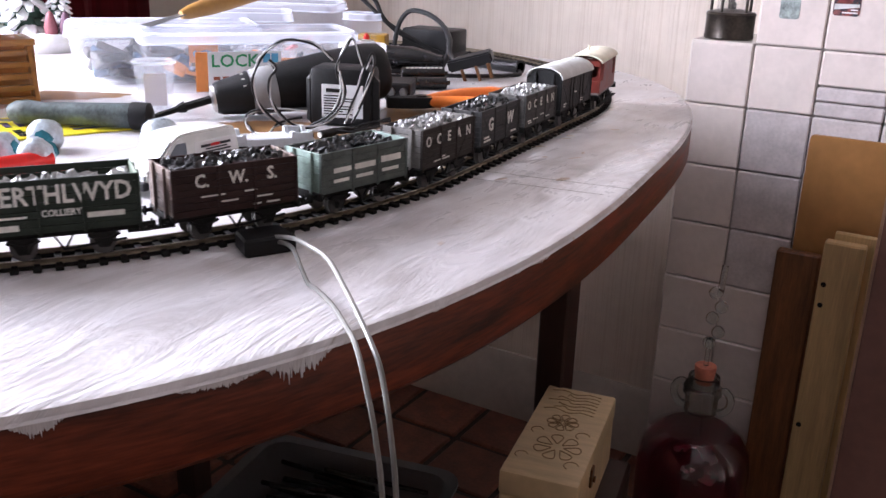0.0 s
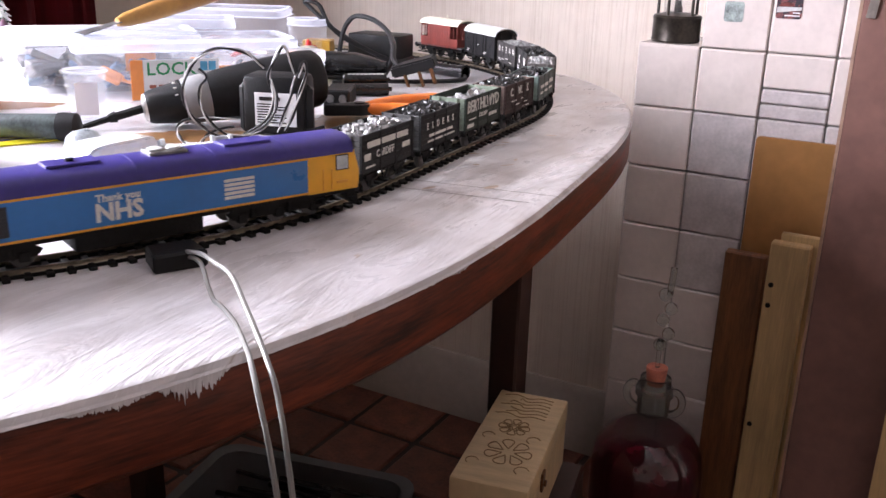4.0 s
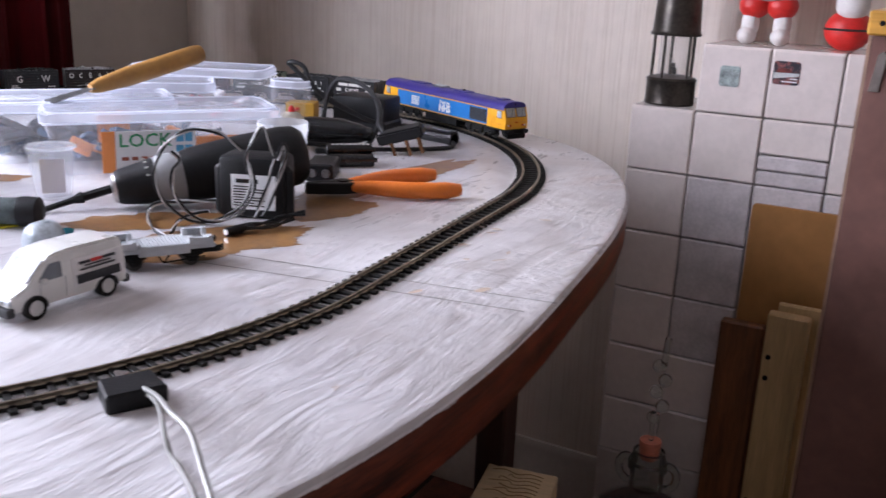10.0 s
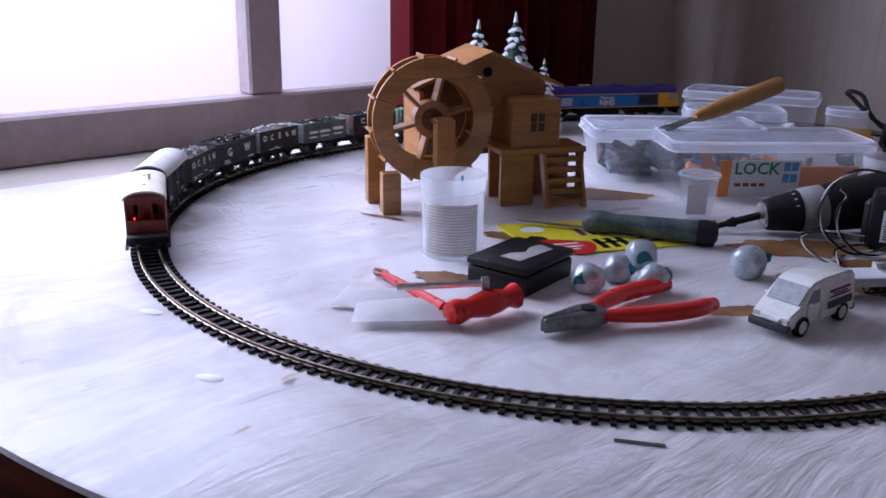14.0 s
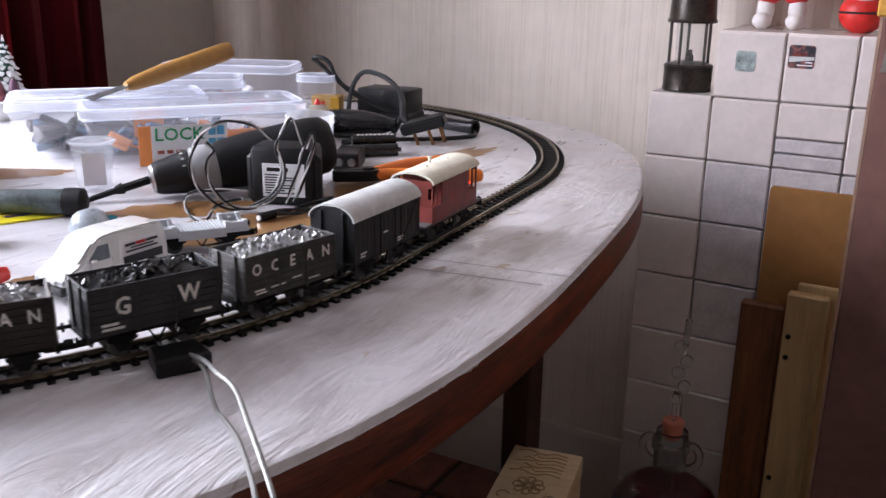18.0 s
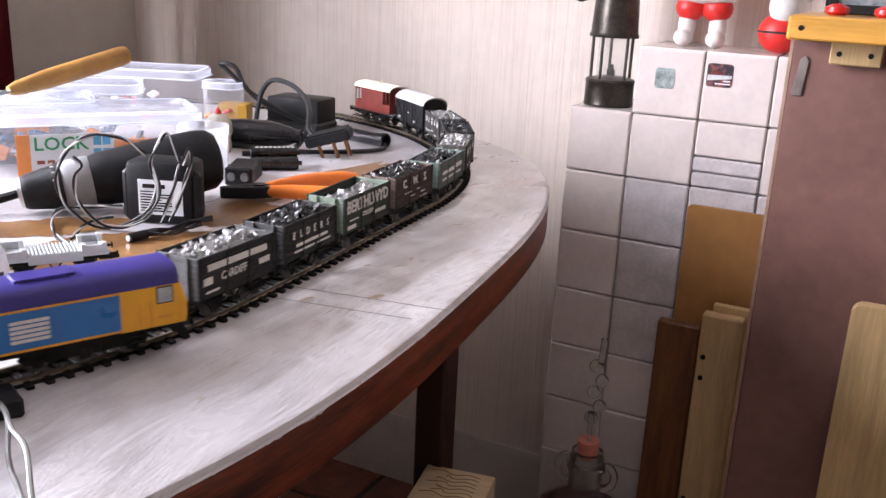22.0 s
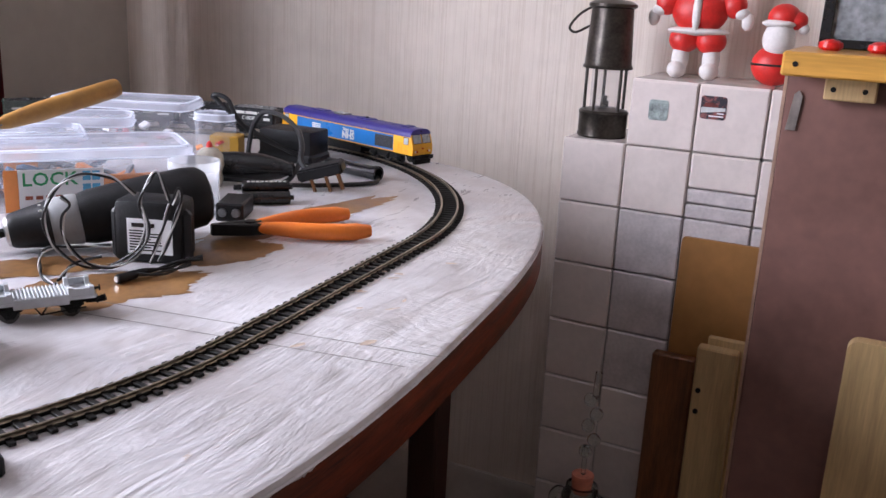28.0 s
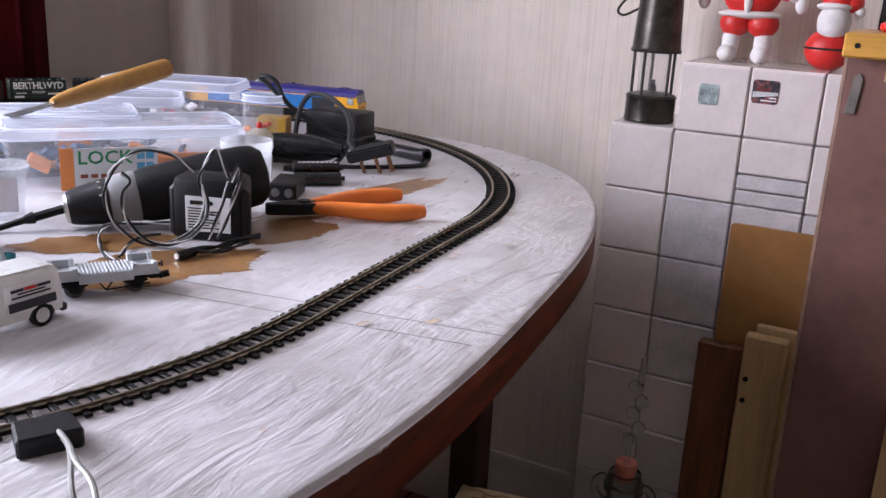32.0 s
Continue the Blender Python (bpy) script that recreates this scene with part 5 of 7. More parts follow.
# black disc on the wall stands for the dark inside the hole
bm = BM()
cyl(bm, 0.0046, 0.0046, (0.061, 0.0252, 0.1225), (0.061, 0.0264, 0.1225), 18)
part("round_hole", bm, M_matt_black, mill)
for pr in ([(-0.012, 0.107), (RX, RZ), (RX, RZ + 0.0035), (-0.013, 0.11)], [(RX, RZ), (0.136, 0.1065), (0.137, 0.11), (RX, RZ + 0.0035)]):
    bm = BM()
    prism(bm, pr, "y", 0.019, 0.104)
    part("roof_board", bm, M_wood, mill)
bm = BM()
box(bm, 0.076, 0.124, -0.006, 0.026, 0.055, 0.1, 0.0006)
part("annex", bm, M_wood, mill)
# dark squares laid on the annex give the shade inside its window openings
M_dark_hole = mat("dark_opening", (0.06, 0.022, 0.006), 0.6)
for i in range(2):
    for j in range(2):
        bm = BM()
        box(bm, 0.0945 + 0.0078 * i, 0.1003 + 0.0078 * i, -0.0066, -0.0058, 0.0702 + 0.0092 * j, 0.0778 + 0.0092 * j)
        part("window_hole", bm, M_dark_hole, mill)
bm = BM()
box(bm, 0.063, 0.15, -0.012, 0.034, 0.0495, 0.055, 0.0006)
part("deck", bm, M_wood, mill)
for nm, x0_, x1_, y in (("stilt", 0.065, 0.098, -0.01), ("stilt", 0.143, 0.149, -0.0095), ("stilt", 0.1, 0.149, 0.026), ("stilt", 0.066, 0.078, 0.027)):
    bm = BM()
    box(bm, x0_, x1_, y, y + 0.0055, 0, 0.0495, 0.0006)
    part(nm, bm, M_wood, mill)
for k in range(5):
    bm = BM()
    z = 0.003 + 0.0095 * k
    box(bm, 0.109, 0.1425, -0.027 + 0.0034 * k, -0.0185 + 0.0034 * k, z, z + 0.0048, 0.0005)
    part("stair_tread", bm, M_wood, mill)
for x in (0.107, 0.144):
    bm = BM()
    prism(bm, [(-0.03, 0), (-0.02, 0), (-0.003, 0.0492), (-0.0125, 0.0492)], "x", x - 0.0017, x + 0.0017)
    part("stair_stringer", bm, M_wood, mill)

# snowy model trees on their base
M_fir = mat("dark_green_fir", (0.012, 0.05, 0.03), 0.6, vary=0.4, scale=120)
M_snow = mat("snow_white_glaze", (0.75, 0.77, 0.78), 0.4, vary=0.05)


def snowy_tree(m, h, parent, seed):
    """Tiers of drooping branches, each capped with snow, round a dark cone."""
    rnd = random.Random(seed)
    bm, bs = BM(), BM()
    cyl(bm, h * 0.03, h * 0.02, (0, 0, 0), (0, 0, h * 0.3), 8)
    cyl(bm, h * 0.2, h * 0.01, (0, 0, h * 0.08), (0, 0, h * 0.97), 11)
    n = 11
    for k in range(n):
        z, r = h * (0.13 + 0.78 * k / n), h * 0.33 * (1 - k / (n + 0.9)) + h * 0.014
        m_ = max(5, int(11 - 0.55 * k))
        for j in range(m_):
            a = 2 * math.pi * (j + 0.5 * (k % 2) + rnd.uniform(-0.2, 0.2)) / m_
            q, w_ = r * rnd.uniform(0.85, 1.1), h * 0.05 * rnd.uniform(0.8, 1.25) * (1.25 - 0.7 * k / n)
            turn = Matrix.Translation((0, 0, z + h * rnd.uniform(-0.012, 0.012))) @ Matrix.Rotation(a, 4, "Z") @ Matrix.Rotation(radians(rnd.uniform(24, 38)), 4, "Y")
            cyl_m = turn @ Matrix.Translation((q * 0.5, 0, -w_ * 0.25)) @ Matrix.Diagonal((q * 0.58, w_ * 1.05, w_ * 0.5, 1))
            bmesh.ops.create_icosphere(bm, subdivisions=1, radius=1, matrix=cyl_m)
            if rnd.random() < 0.93:
                bmesh.ops.create_icosphere(bs, subdivisions=1, radius=1, matrix=turn @ Matrix.Translation((q * 0.6, rnd.uniform(-0.2, 0.2) * w_, w_ * 0.42)) @ Matrix.Diagonal((q * 0.6, w_ * 1.12, w_ * 0.6, 1)))
    cyl(bs, h * 0.026, h * 0.006, (0, 0, h * 0.9), (0, 0, h * 1.0), 8)
    part("fir_crown", bm, M_fir, parent, "dark green branches", m=m)
    part("snow", bs, M_snow, parent, "thick white snow on the branches", m=m)


forest = thing("snowy_tree_ornament", "glazed ornament of snow-covered fir trees with small painted shapes", "ornament", pose(-0.575, 0.265, TOP))
bm = BM()
shell(bm, [(0.15, 0.1, 0.04, 0), (0.155, 0.105, 0.045, 0.012), (0.14, 0.09, 0.04, 0.022)], True)
part("base", bm, M_snow, forest)
for i, (x, y, h) in enumerate(((0.0, 0.0, 0.148), (-0.045, -0.03, 0.136), (0.035, 0.025, 0.085))):
    snowy_tree(pose(x, y, 0.018), h, forest, i)
M_dull_red = mat("dull_pink_paint", (0.35, 0.12, 0.14), 0.5)
for x, y, mt in ((0.05, 0.0, M_dull_red), (0.065, 0.012, mat("plum_paint", (0.12, 0.05, 0.09), 0.5)), (-0.02, -0.05, M_fir)):
    bm = BM()
    lathe(bm, [(0.008, 0), (0.009, 0.01), (0.006, 0.022), (0.004, 0.028), (0, 0.031)], 10, (x, y, 0.02))
    part("painted_shape", bm, mt, forest)

# clear pot of parts with a printed side
M_sachet = mat("glazed_white_paper", (0.86, 0.86, 0.87), 0.45, vary=0.04, scale=50, bump=0.2, bump_scale=90)
M_beige_ink = mat("pale_print", (0.66, 0.62, 0.58), 0.6)


def clear_pot(label, x, y, r, h, ribs=True):
    p = thing("plastic_pot", label, "plastic pot", pose(x, y, TOP, 0, 0, 20))
    bm = BM()
    lathe(bm, [(r * 0.93, 0.0005), (r * 0.95, 0.003), (r * 0.96, h * 0.8), (r * 1.0, h * 0.82), (r * 1.0, h), (r * 0.965, h), (r * 0.965, h * 0.83), (r * 0.92, h * 0.8), (r * 0.91, 0.005), (0, 0.005)], 32)
    part("pot", bm, M_pot, p)
    if ribs:
        for k in range(17):
            bm = BM()
            z = h * 0.07 + k * h * 0.037
            a0, a1 = radians(-118), radians(-12)
            vs = []
            for i in range(13):
                a = a0 + (a1 - a0) * i / 12
                vs.append([bm.verts.new((q * math.cos(a), q * math.sin(a), zz)) for q, zz in ((r * 0.962, z), (r * 0.968, z), (r * 0.968, z + h * 0.028), (r * 0.962, z + h * 0.028))])
            for u, v in zip(vs, vs[1:]):
                for j in range(4):
                    bm.faces.new((u[j], u[(j + 1) % 4], v[(j + 1) % 4], v[j]))
            part("printed_line", bm, M_beige_ink, p)
    return p


pot = clear_pot("clear plastic pot with white printed lines", -0.176, -0.188, 0.0272, 0.068)
bm = BM()
cyl(bm, 0.001, 0.001, (0.004, 0.0, 0.006), (0.006, 0.004, 0.066), 8)
part("stirrer", bm, M_blue_ink, pot)
clear_pot("small milky plastic pot beside the labelled box", -0.027, 0.262, 0.0245, 0.051, False)
cup = thing("measuring_cup", "small clear plastic measuring cup holding a paper slip", "cup", pose(-0.115, 0.067, TOP))
bm = BM()
lathe(bm, [(0.0135, 0.0005), (0.014, 0.002), (0.0185, 0.043), (0.0195, 0.044), (0.0185, 0.0445), (0.0175, 0.0435), (0.013, 0.003), (0, 0.003)], 28)
part("cup_body", bm, M_clearer, cup)
bm = BM()
lathe(bm, [(0.0187, 0.0425), (0.0203, 0.0428), (0.0205, 0.044), (0.019, 0.0452), (0.0182, 0.0448), (0.0187, 0.0425)], 28)
part("rim", bm, M_pot, cup)
bm = BM()
box(bm, -0.0095, 0.0095, -0.0004, 0.0004, 0.004, 0.033)
part("paper_slip", bm, mat("pinkish_paper", (0.66, 0.56, 0.54), 0.7, vary=0.08, scale=40), cup, m=pose(0, 0, 0, 0, 0, 50))

# black box with a torn paper label
bb = thing("black_case", "black plastic case with a torn paper label on its lid", "plastic case", pose(-0.093, -0.19, TOP, 0, 0, 103))
bb.scale = (1, 1, 0.84)
bm = BM()
box(bm, -0.034, 0.034, -0.0265, 0.0265, 0.0, 0.0185, 0.0025, seg=2)
part("case_base", bm, M_black, bb)
bm = BM()
box(bm, -0.0345, 0.0345, -0.027, 0.027, 0.0195, 0.0265, 0.002, seg=2)
part("lid", bm, M_black, bb)
bm = BM()
prism(bm, [(-0.02, -0.012), (0.02, -0.016), (0.024, -0.002), (0.012, 0.0), (0.0, -0.004), (-0.008, 0.004), (-0.02, 0.006)], "z", 0.0266, 0.0271)
part("torn_label", bm, mat("grey_torn_paper", (0.42, 0.41, 0.4), 0.7, vary=0.2, scale=60), bb)


# pliers
def pliers(name, label, m, grip, jaw, spread=16, ln=0.088, jl=0.04, gr=0.0068):
    p = thing(name, label, "pliers", m)
    for s in (-1, 1):
        bm = BM()
        pts = [(0.004, s * 0.004, 0.009), (ln * 0.22, s * 0.012, 0.009), (ln * 0.5, s * (0.0135 + spread * 0.0005), 0.0085), (ln * 0.78, s * (0.0125 + spread * 0.0008), 0.008), (ln, s * (0.008 + spread * 0.001), 0.008)]
        tube(bm, pts, lambda u: gr * (0.72 + 0.5 * math.sin(min(1, u * 1.6) * math.pi / 2) - 0.35 * max(0, u - 0.85) / 0.15), 12, 7)
        part("grip", bm, grip, p)
        bm = BM()
        prism(bm, [(0.01, s * 0.0), (0.012, s * 0.0085), (0.0, s * 0.0105), (-0.012, s * 0.0085), (-jl, s * 0.003), (-jl, s * 0.0004)], "z", 0.0035, 0.0135)
        bmesh.ops.bevel(bm, geom=bm.edges[:], offset=0.0009, segments=1, affect="EDGES")
        part("jaw", bm, jaw, p)
    bm = BM()
    cyl(bm, 0.005, 0.005, (0, 0, 0.0025), (0, 0, 0.0148), 16)
    part("pivot", bm, M_black, p)
    return p


pliers("pliers", "combination pliers with red plastic grips and bare steel jaws", pose(0.004, -0.222, TOP, 0, 0, 80), M_red_plastic, M_dark_steel, 15, 0.094, 0.037, 0.005)
pliers("cutting_pliers", "open side cutters with long orange grips and black jaws", pose(0.071, 0.222, TOP, 0, 0, 50), M_orange, M_black, 24, 0.1, 0.034, 0.0062)

# red-handled screwdriver, bolt on top, sachets under it
sd = thing("screwdriver", "red-handled screwdriver lying on paper sachets", "screwdriver", pose(-0.0495, -0.267, TOP + 0.011, 0, 0, 88))
bm = BM()
lathe(bm, [(0.002, -0.031), (0.0075, -0.03), (0.009, -0.024), (0.0068, -0.014), (0.0095, 0.0), (0.0085, 0.012), (0.0065, 0.02), (0.0095, 0.028), (0.005, 0.032)], 12)
part("handle", bm, M_red_plastic, sd, m=pose(0, 0, 0, 0, 90, 0))
rod = thing("red_handle_rod", "slim red plastic rod with a looped pinkish end", "hand tool", pose(-0.117, -0.2795, TOP + 0.006, 0, 2, 170))
bm = BM()
tube(bm, [(-0.052, 0, 0.0), (-0.02, 0, 0.0), (0.015, 0, -0.0005), (0.042, 0, -0.001)], lambda u: 0.0045 - 0.0018 * u, 10, 6)
part("rod", bm, M_red_plastic, rod)
bm = BM()
tube(bm, [(0.04, 0, -0.001), (0.047, 0.0045, -0.001), (0.056, 0.0, -0.001), (0.047, -0.0045, -0.001), (0.04, 0, -0.001)], 0.0017, 8, 6)
part("loop", bm, mat("pinkish_plastic", (0.5, 0.2, 0.18), 0.35), rod, "pinkish loop end")
bolt = thing("bolt", "long steel bolt resting across the screwdriver", "bolt", pose(-0.0705, -0.283, TOP + 0.0225, 0, -2, 54))
bm = BM()
cyl(bm, 0.0026, 0.0026, (-0.034, 0, 0), (0.024, 0, 0), 10)
for k in range(14):
    cyl(bm, 0.003, 0.0026, (-0.034 + 0.0016 * k, 0, 0), (-0.0332 + 0.0016 * k, 0, 0), 10)
part("shank", bm, M_chrome, bolt)
bm = BM()
cyl(bm, 0.0052, 0.0052, (0.024, 0, 0), (0.029, 0, 0), 6)
part("head", bm, M_dark_steel, bolt)
for i, (x, y, rz) in enumerate(((-0.12, -0.303, 38), (-0.088, -0.309, 50))):
    s = BM()
    g = [[s.verts.new((u * 0.032, v * 0.0225, 0.0006 + 0.0042 * (1 - u * u) * (1 - v * v) * (1 + 0.5 * noise.noise(Vector((u * 2.3, v * 2.1, i * 4.0)))))) for v in np.linspace(-1, 1, 7)] for u in np.linspace(-1, 1, 9)]
    for a, b in zip(g, g[1:]):
        for j in range(6):
            s.faces.new((a[j], b[j], b[j + 1], a[j + 1]))
    bmesh.ops.solidify(s, geom=s.faces[:], thickness=0.0005)
    solid("sachet", s, M_sachet, "small crumpled white paper sachet lying flat", "sachet", pose(x, y, TOP + 0.0018 + 0.003 * i, -1, -2, rz), "paper sachets")

# yellow glue card with a grip knife on it
card = thing("glue_card", "bright yellow printed glue card lying flat", "packaging", pose(-0.135, -0.052, TOP, 0, 0, 68))
M_violet_ink = mat("violet_ink", (0.06, 0.03, 0.16), 0.5)
bm = BM()
prism(bm, [(-0.074, -0.046), (0.078, -0.05), (0.082, 0.03), (-0.03, 0.046), (-0.078, 0.05)], "z", 0.0004, 0.0016)
part("card", bm, M_yellow_card, card)
bm = BM()
prism(bm, [(0.024 * 1.15 * math.cos(a) - 0.044, 0.02 * math.sin(a) - 0.028 + 0.004 * math.cos(3 * a)) for a in np.linspace(0, 2 * math.pi, 30)[:-1]], "z", 0.0016, 0.002)
part("red_patch", bm, M_red_plastic, card)
writing(card, [(-0.058, -0.03, -0.022, 0.003), (-0.06, -0.028, -0.03, 0.003), (-0.055, -0.034, -0.037, 0.0025)], M_paper_white, pose(0, 0, 0.002))
bm = BM()
prism(bm, [(-0.07, 0.0), (-0.062, -0.009), (-0.05, -0.004), (-0.052, 0.004), (-0.062, 0.008)], "z", 0.0016, 0.0019)
part("black_drop", bm, M_gloss_black, card)
bm = BM()
prism(bm, [(0.012 * math.cos(a) - 0.052, 0.0085 * math.sin(a) + 0.026) for a in np.linspace(0, 2 * math.pi, 24)[:-1]], "z", 0.0016, 0.0019)
part("white_patch", bm, M_paper_white, card)
writing(card, [(-0.014, -0.008, -0.028, 0.026), (-0.003, 0.003, -0.028, 0.026), (0.008, 0.014, -0.028, 0.026), (-0.014, 0.014, -0.026, 0.004)], M_gloss_black, pose(0, 0, 0.0017), "bold_bar")
writing(card, [(-0.016, -0.011, 0.008, 0.02), (-0.006, -0.001, 0.008, 0.02), (0.004, 0.009, 0.008, 0.02), (0.014, 0.019, 0.008, 0.02), (0.028, 0.07, -0.032, 0.005), (0.028, 0.06, -0.022, 0.003)], M_violet_ink, pose(0, 0, 0.0017), "violet_bar")
M_teal = mat("worn_grey_green_grip", (0.09, 0.12, 0.12), 0.5, vary=0.35, scale=60, bump=0.2)
grip = thing("grip_knife", "old knife with a thick grey-green handle", "knife", pose(-0.1, -0.028, TOP + 0.012, 0, 0, 30))
bm = BM()
lathe(bm, [(0.006, -0.056), (0.0095, -0.05), (0.0105, -0.04), (0.0088, -0.028), (0.0095, 0.0), (0.0105, 0.045), (0.009, 0.052)], 14)
part("handle", bm, M_teal, grip, m=pose(0, 0, 0, 0, 90, 0))
bm = BM()
lathe(bm, [(0.0112, 0.044), (0.0116, 0.048), (0.0112, 0.058), (0.005, 0.061)], 14)
part("end_cap", bm, M_black, grip, m=pose(0, 0, 0, 0, 90, 0))
bm = BM()
prism(bm, [(-0.055, -0.004), (-0.055, 0.004), (-0.118, 0.001), (-0.118, -0.001)], "z", -0.0075, -0.0067)
part("blade", bm, M_dark_steel, grip)

# balls of pale blue foil
M_foil = mat("pale_blue_foil", (0.53, 0.6, 0.65), 0.3, metal=0.35, vary=0.2, scale=90, bump=0.4, bump_scale=160)
M_teal_mark = mat("teal_print", (0.02, 0.2, 0.25), 0.4)
for i, (x, y, r) in enumerate(((-0.043, -0.169, 0.0125), (-0.044, -0.134, 0.0125), (-0.054, -0.093, 0.0135), (-0.012, -0.131, 0.0125), (0.012, -0.044, 0.0145))):
    rnd = random.Random(i)
    bm = BM()
    rr = bmesh.ops.create_icosphere(bm, subdivisions=3, radius=r)
    for v in rr["verts"]:
        k = 1 + 0.11 * noise.noise(v.co * 110 + Vector((i * 5, 0, 0))) + 0.09 * abs(noise.noise(v.co * 240 + Vector((0, i * 3, 0)))) - 0.05 + 0.03 * noise.noise(v.co * 600)
        v.co *= k
        if v.co.z < -r * 0.8:
            v.co.z = -r * 0.8
    ball = thing("foil_ball", "crumpled ball of pale blue foil with teal marks", "ball", pose(x, y, TOP + r * 0.8, 0, 0, rnd.uniform(0, 360)), "foil balls")
    part("foil", bm, M_foil, ball)
    bm = BM()
    rr = bmesh.ops.create_icosphere(bm, subdivisions=2, radius=r * 0.4, matrix=Matrix.Translation((r * 0.68, -r * 0.32, r * 0.12)))
    for v in rr["verts"]:
        v.co += 0.35 * r * noise.noise_vector(v.co * 150 + Vector((i * 7, 0, 0)))
    part("teal_mark", bm, M_teal_mark, ball)

# white toy van
van = thing("toy_van", "small white toy delivery van with a printed side panel", "toy van", pose(0.0885, -0.097, TOP, 0, 0, -92))
M_van = mat("white_van_paint", (0.78, 0.78, 0.75), 0.28, vary=0.03, coat=0.3)
M_van_trim = mat("black_van_trim", (0.02, 0.02, 0.022), 0.5, vary=0.2)
M_dark_glass = mat("grey_van_glass", (0.2, 0.22, 0.25), 0.08, vary=0.1)
# outline of the side from the bumper up over bonnet, screen and roof
side_line = [(0.0395, 0.0062), (0.0405, 0.0105), (0.0392, 0.0152), (0.0275, 0.0204), (0.0148, 0.0325), (0.011, 0.0344), (0.0, 0.0352), (-0.034, 0.0347), (-0.0375, 0.0325), (-0.0388, 0.02), (-0.0385, 0.0062)]
bm = BM()
prism(bm, side_line, "y", -0.0152, 0.0152)
for v in bm.verts:
    v.co.y *= 1 - 0.14 * max(0, (v.co.z - 0.016) / 0.019) - 0.1 * max(0, (v.co.x - 0.026) / 0.014)
bmesh.ops.bevel(bm, geom=bm.edges[:], offset=0.0013, segments=2, affect="EDGES")
part("van_body", bm, M_van, van)
bm = BM()
prism(bm, [(0.0273, 0.0212), (0.0163, 0.0317), (0.0168, 0.0322), (0.028, 0.0217)], "y", -0.0118, 0.0118)
part("windscreen", bm, M_window, van)
for s in (-1, 1):
    bm = BM()
    y0, y1 = sorted((s * 0.0137, s * 0.0148))
    prism(bm, [(0.0235, 0.0206), (0.0142, 0.0296), (0.0066, 0.0296), (0.0066, 0.0206)], "y", y0, y1)
    for v in bm.verts:
        v.co.y *= 1 - 0.14 * (v.co.z - 0.0206) / 0.019
    part("side_window", bm, M_dark_glass, van)
    bm = BM()
    y0, y1 = sorted((s * 0.0138, s * 0.0155))
    box(bm, -0.0005 - 0.0355, -0.0005, y0, y1, 0.0118, 0.0285, 0.0002)
    for v in bm.verts:
        v.co.y *= 1 - 0.14 * max(0, (v.co.z - 0.016) / 0.019)
    part("side_panel", bm, M_paper_white, van)
    lay = (pose(0, -0.0156, 0.016, -6.5, 0, 0) if s < 0 else pose(-0.036, 0.0156, 0.016, -6.5, 0, 180)) @ SIDE
    writing(van, [(-0.0335, -0.003, 0.0, 0.0052), (-0.031, -0.006, 0.0052, 0.0011)], M_grille, lay, "dark_band")
    writing(van, [(-0.031, -0.023, 0.0092, 0.0017), (-0.0145, -0.0055, 0.0092, 0.0017), (-0.027, -0.009, 0.0071, 0.0009)], M_grille, lay)
    writing(van, [(-0.0225, -0.015, 0.0092, 0.0019)], M_red_plastic, lay, "red_bar")
    bm = BM()
    for x0_, x1_, z0_, z1_ in ((0.0048, 0.0051, 0.0085, 0.032), (0.0213, 0.0216, 0.0085, 0.02)):
        box(bm, x0_, x1_, min(s * 0.0135, s * 0.0154), max(s * 0.0135, s * 0.0154), z0_, min(z1_, 0.0205))
    part("door_seam", bm, M_grey_roof, van)
    bm = BM()
    box(bm, 0.0175, 0.0212, min(s * 0.0148, s * 0.0178), max(s * 0.0148, s * 0.0178), 0.0198, 0.0225, 0.0005)
    part("door_mirror", bm, M_van, van)
    for x in (0.0252, -0.0235):
        bm = BM()
        prism(bm, [(x + 0.0082 * math.cos(a), 0.0058 + 0.0082 * math.sin(a)) for a in np.linspace(0, math.pi, 11)], "y", min(s * 0.0142, s * 0.0153), max(s * 0.0142, s * 0.0153))
        part("wheel_arch", bm, M_van_trim, van)
        bm = BM()
        cyl(bm, 0.0068, 0.0068, (x, s * 0.0112, 0.0068), (x, s * 0.0156, 0.0068), 22)
        wh = part("wheel", bm, M_matt_black, van)
        bm = BM()
        cyl(bm, 0.0046, 0.0042, (x, s * 0.0155, 0.0068), (x, s * 0.0161, 0.0068), 16)
        part("hub_cap", bm, M_grey_roof, wh)
    bm = BM()
    box(bm, 0.0368, 0.0402, min(s * 0.0075, s * 0.0132), max(s * 0.0075, s * 0.0132), 0.0112, 0.0142, 0.0004)
    part("headlight", bm, M_window, van)
bm = BM()
box(bm, 0.0375, 0.0428, -0.0148, 0.0148, 0.0048, 0.0104, 0.0012, seg=2)
part("bumper", bm, M_van_trim, van)
bm = BM()
box(bm, -0.0412, -0.0365, -0.015, 0.015, 0.0048, 0.0096, 0.001)
part("bumper", bm, M_van_trim, van)
bm = BM()
box(bm, 0.0388, 0.0412, -0.0072, 0.0072, 0.0112, 0.0136, 0.0003)
part("radiator", bm, M_grey_roof, van)

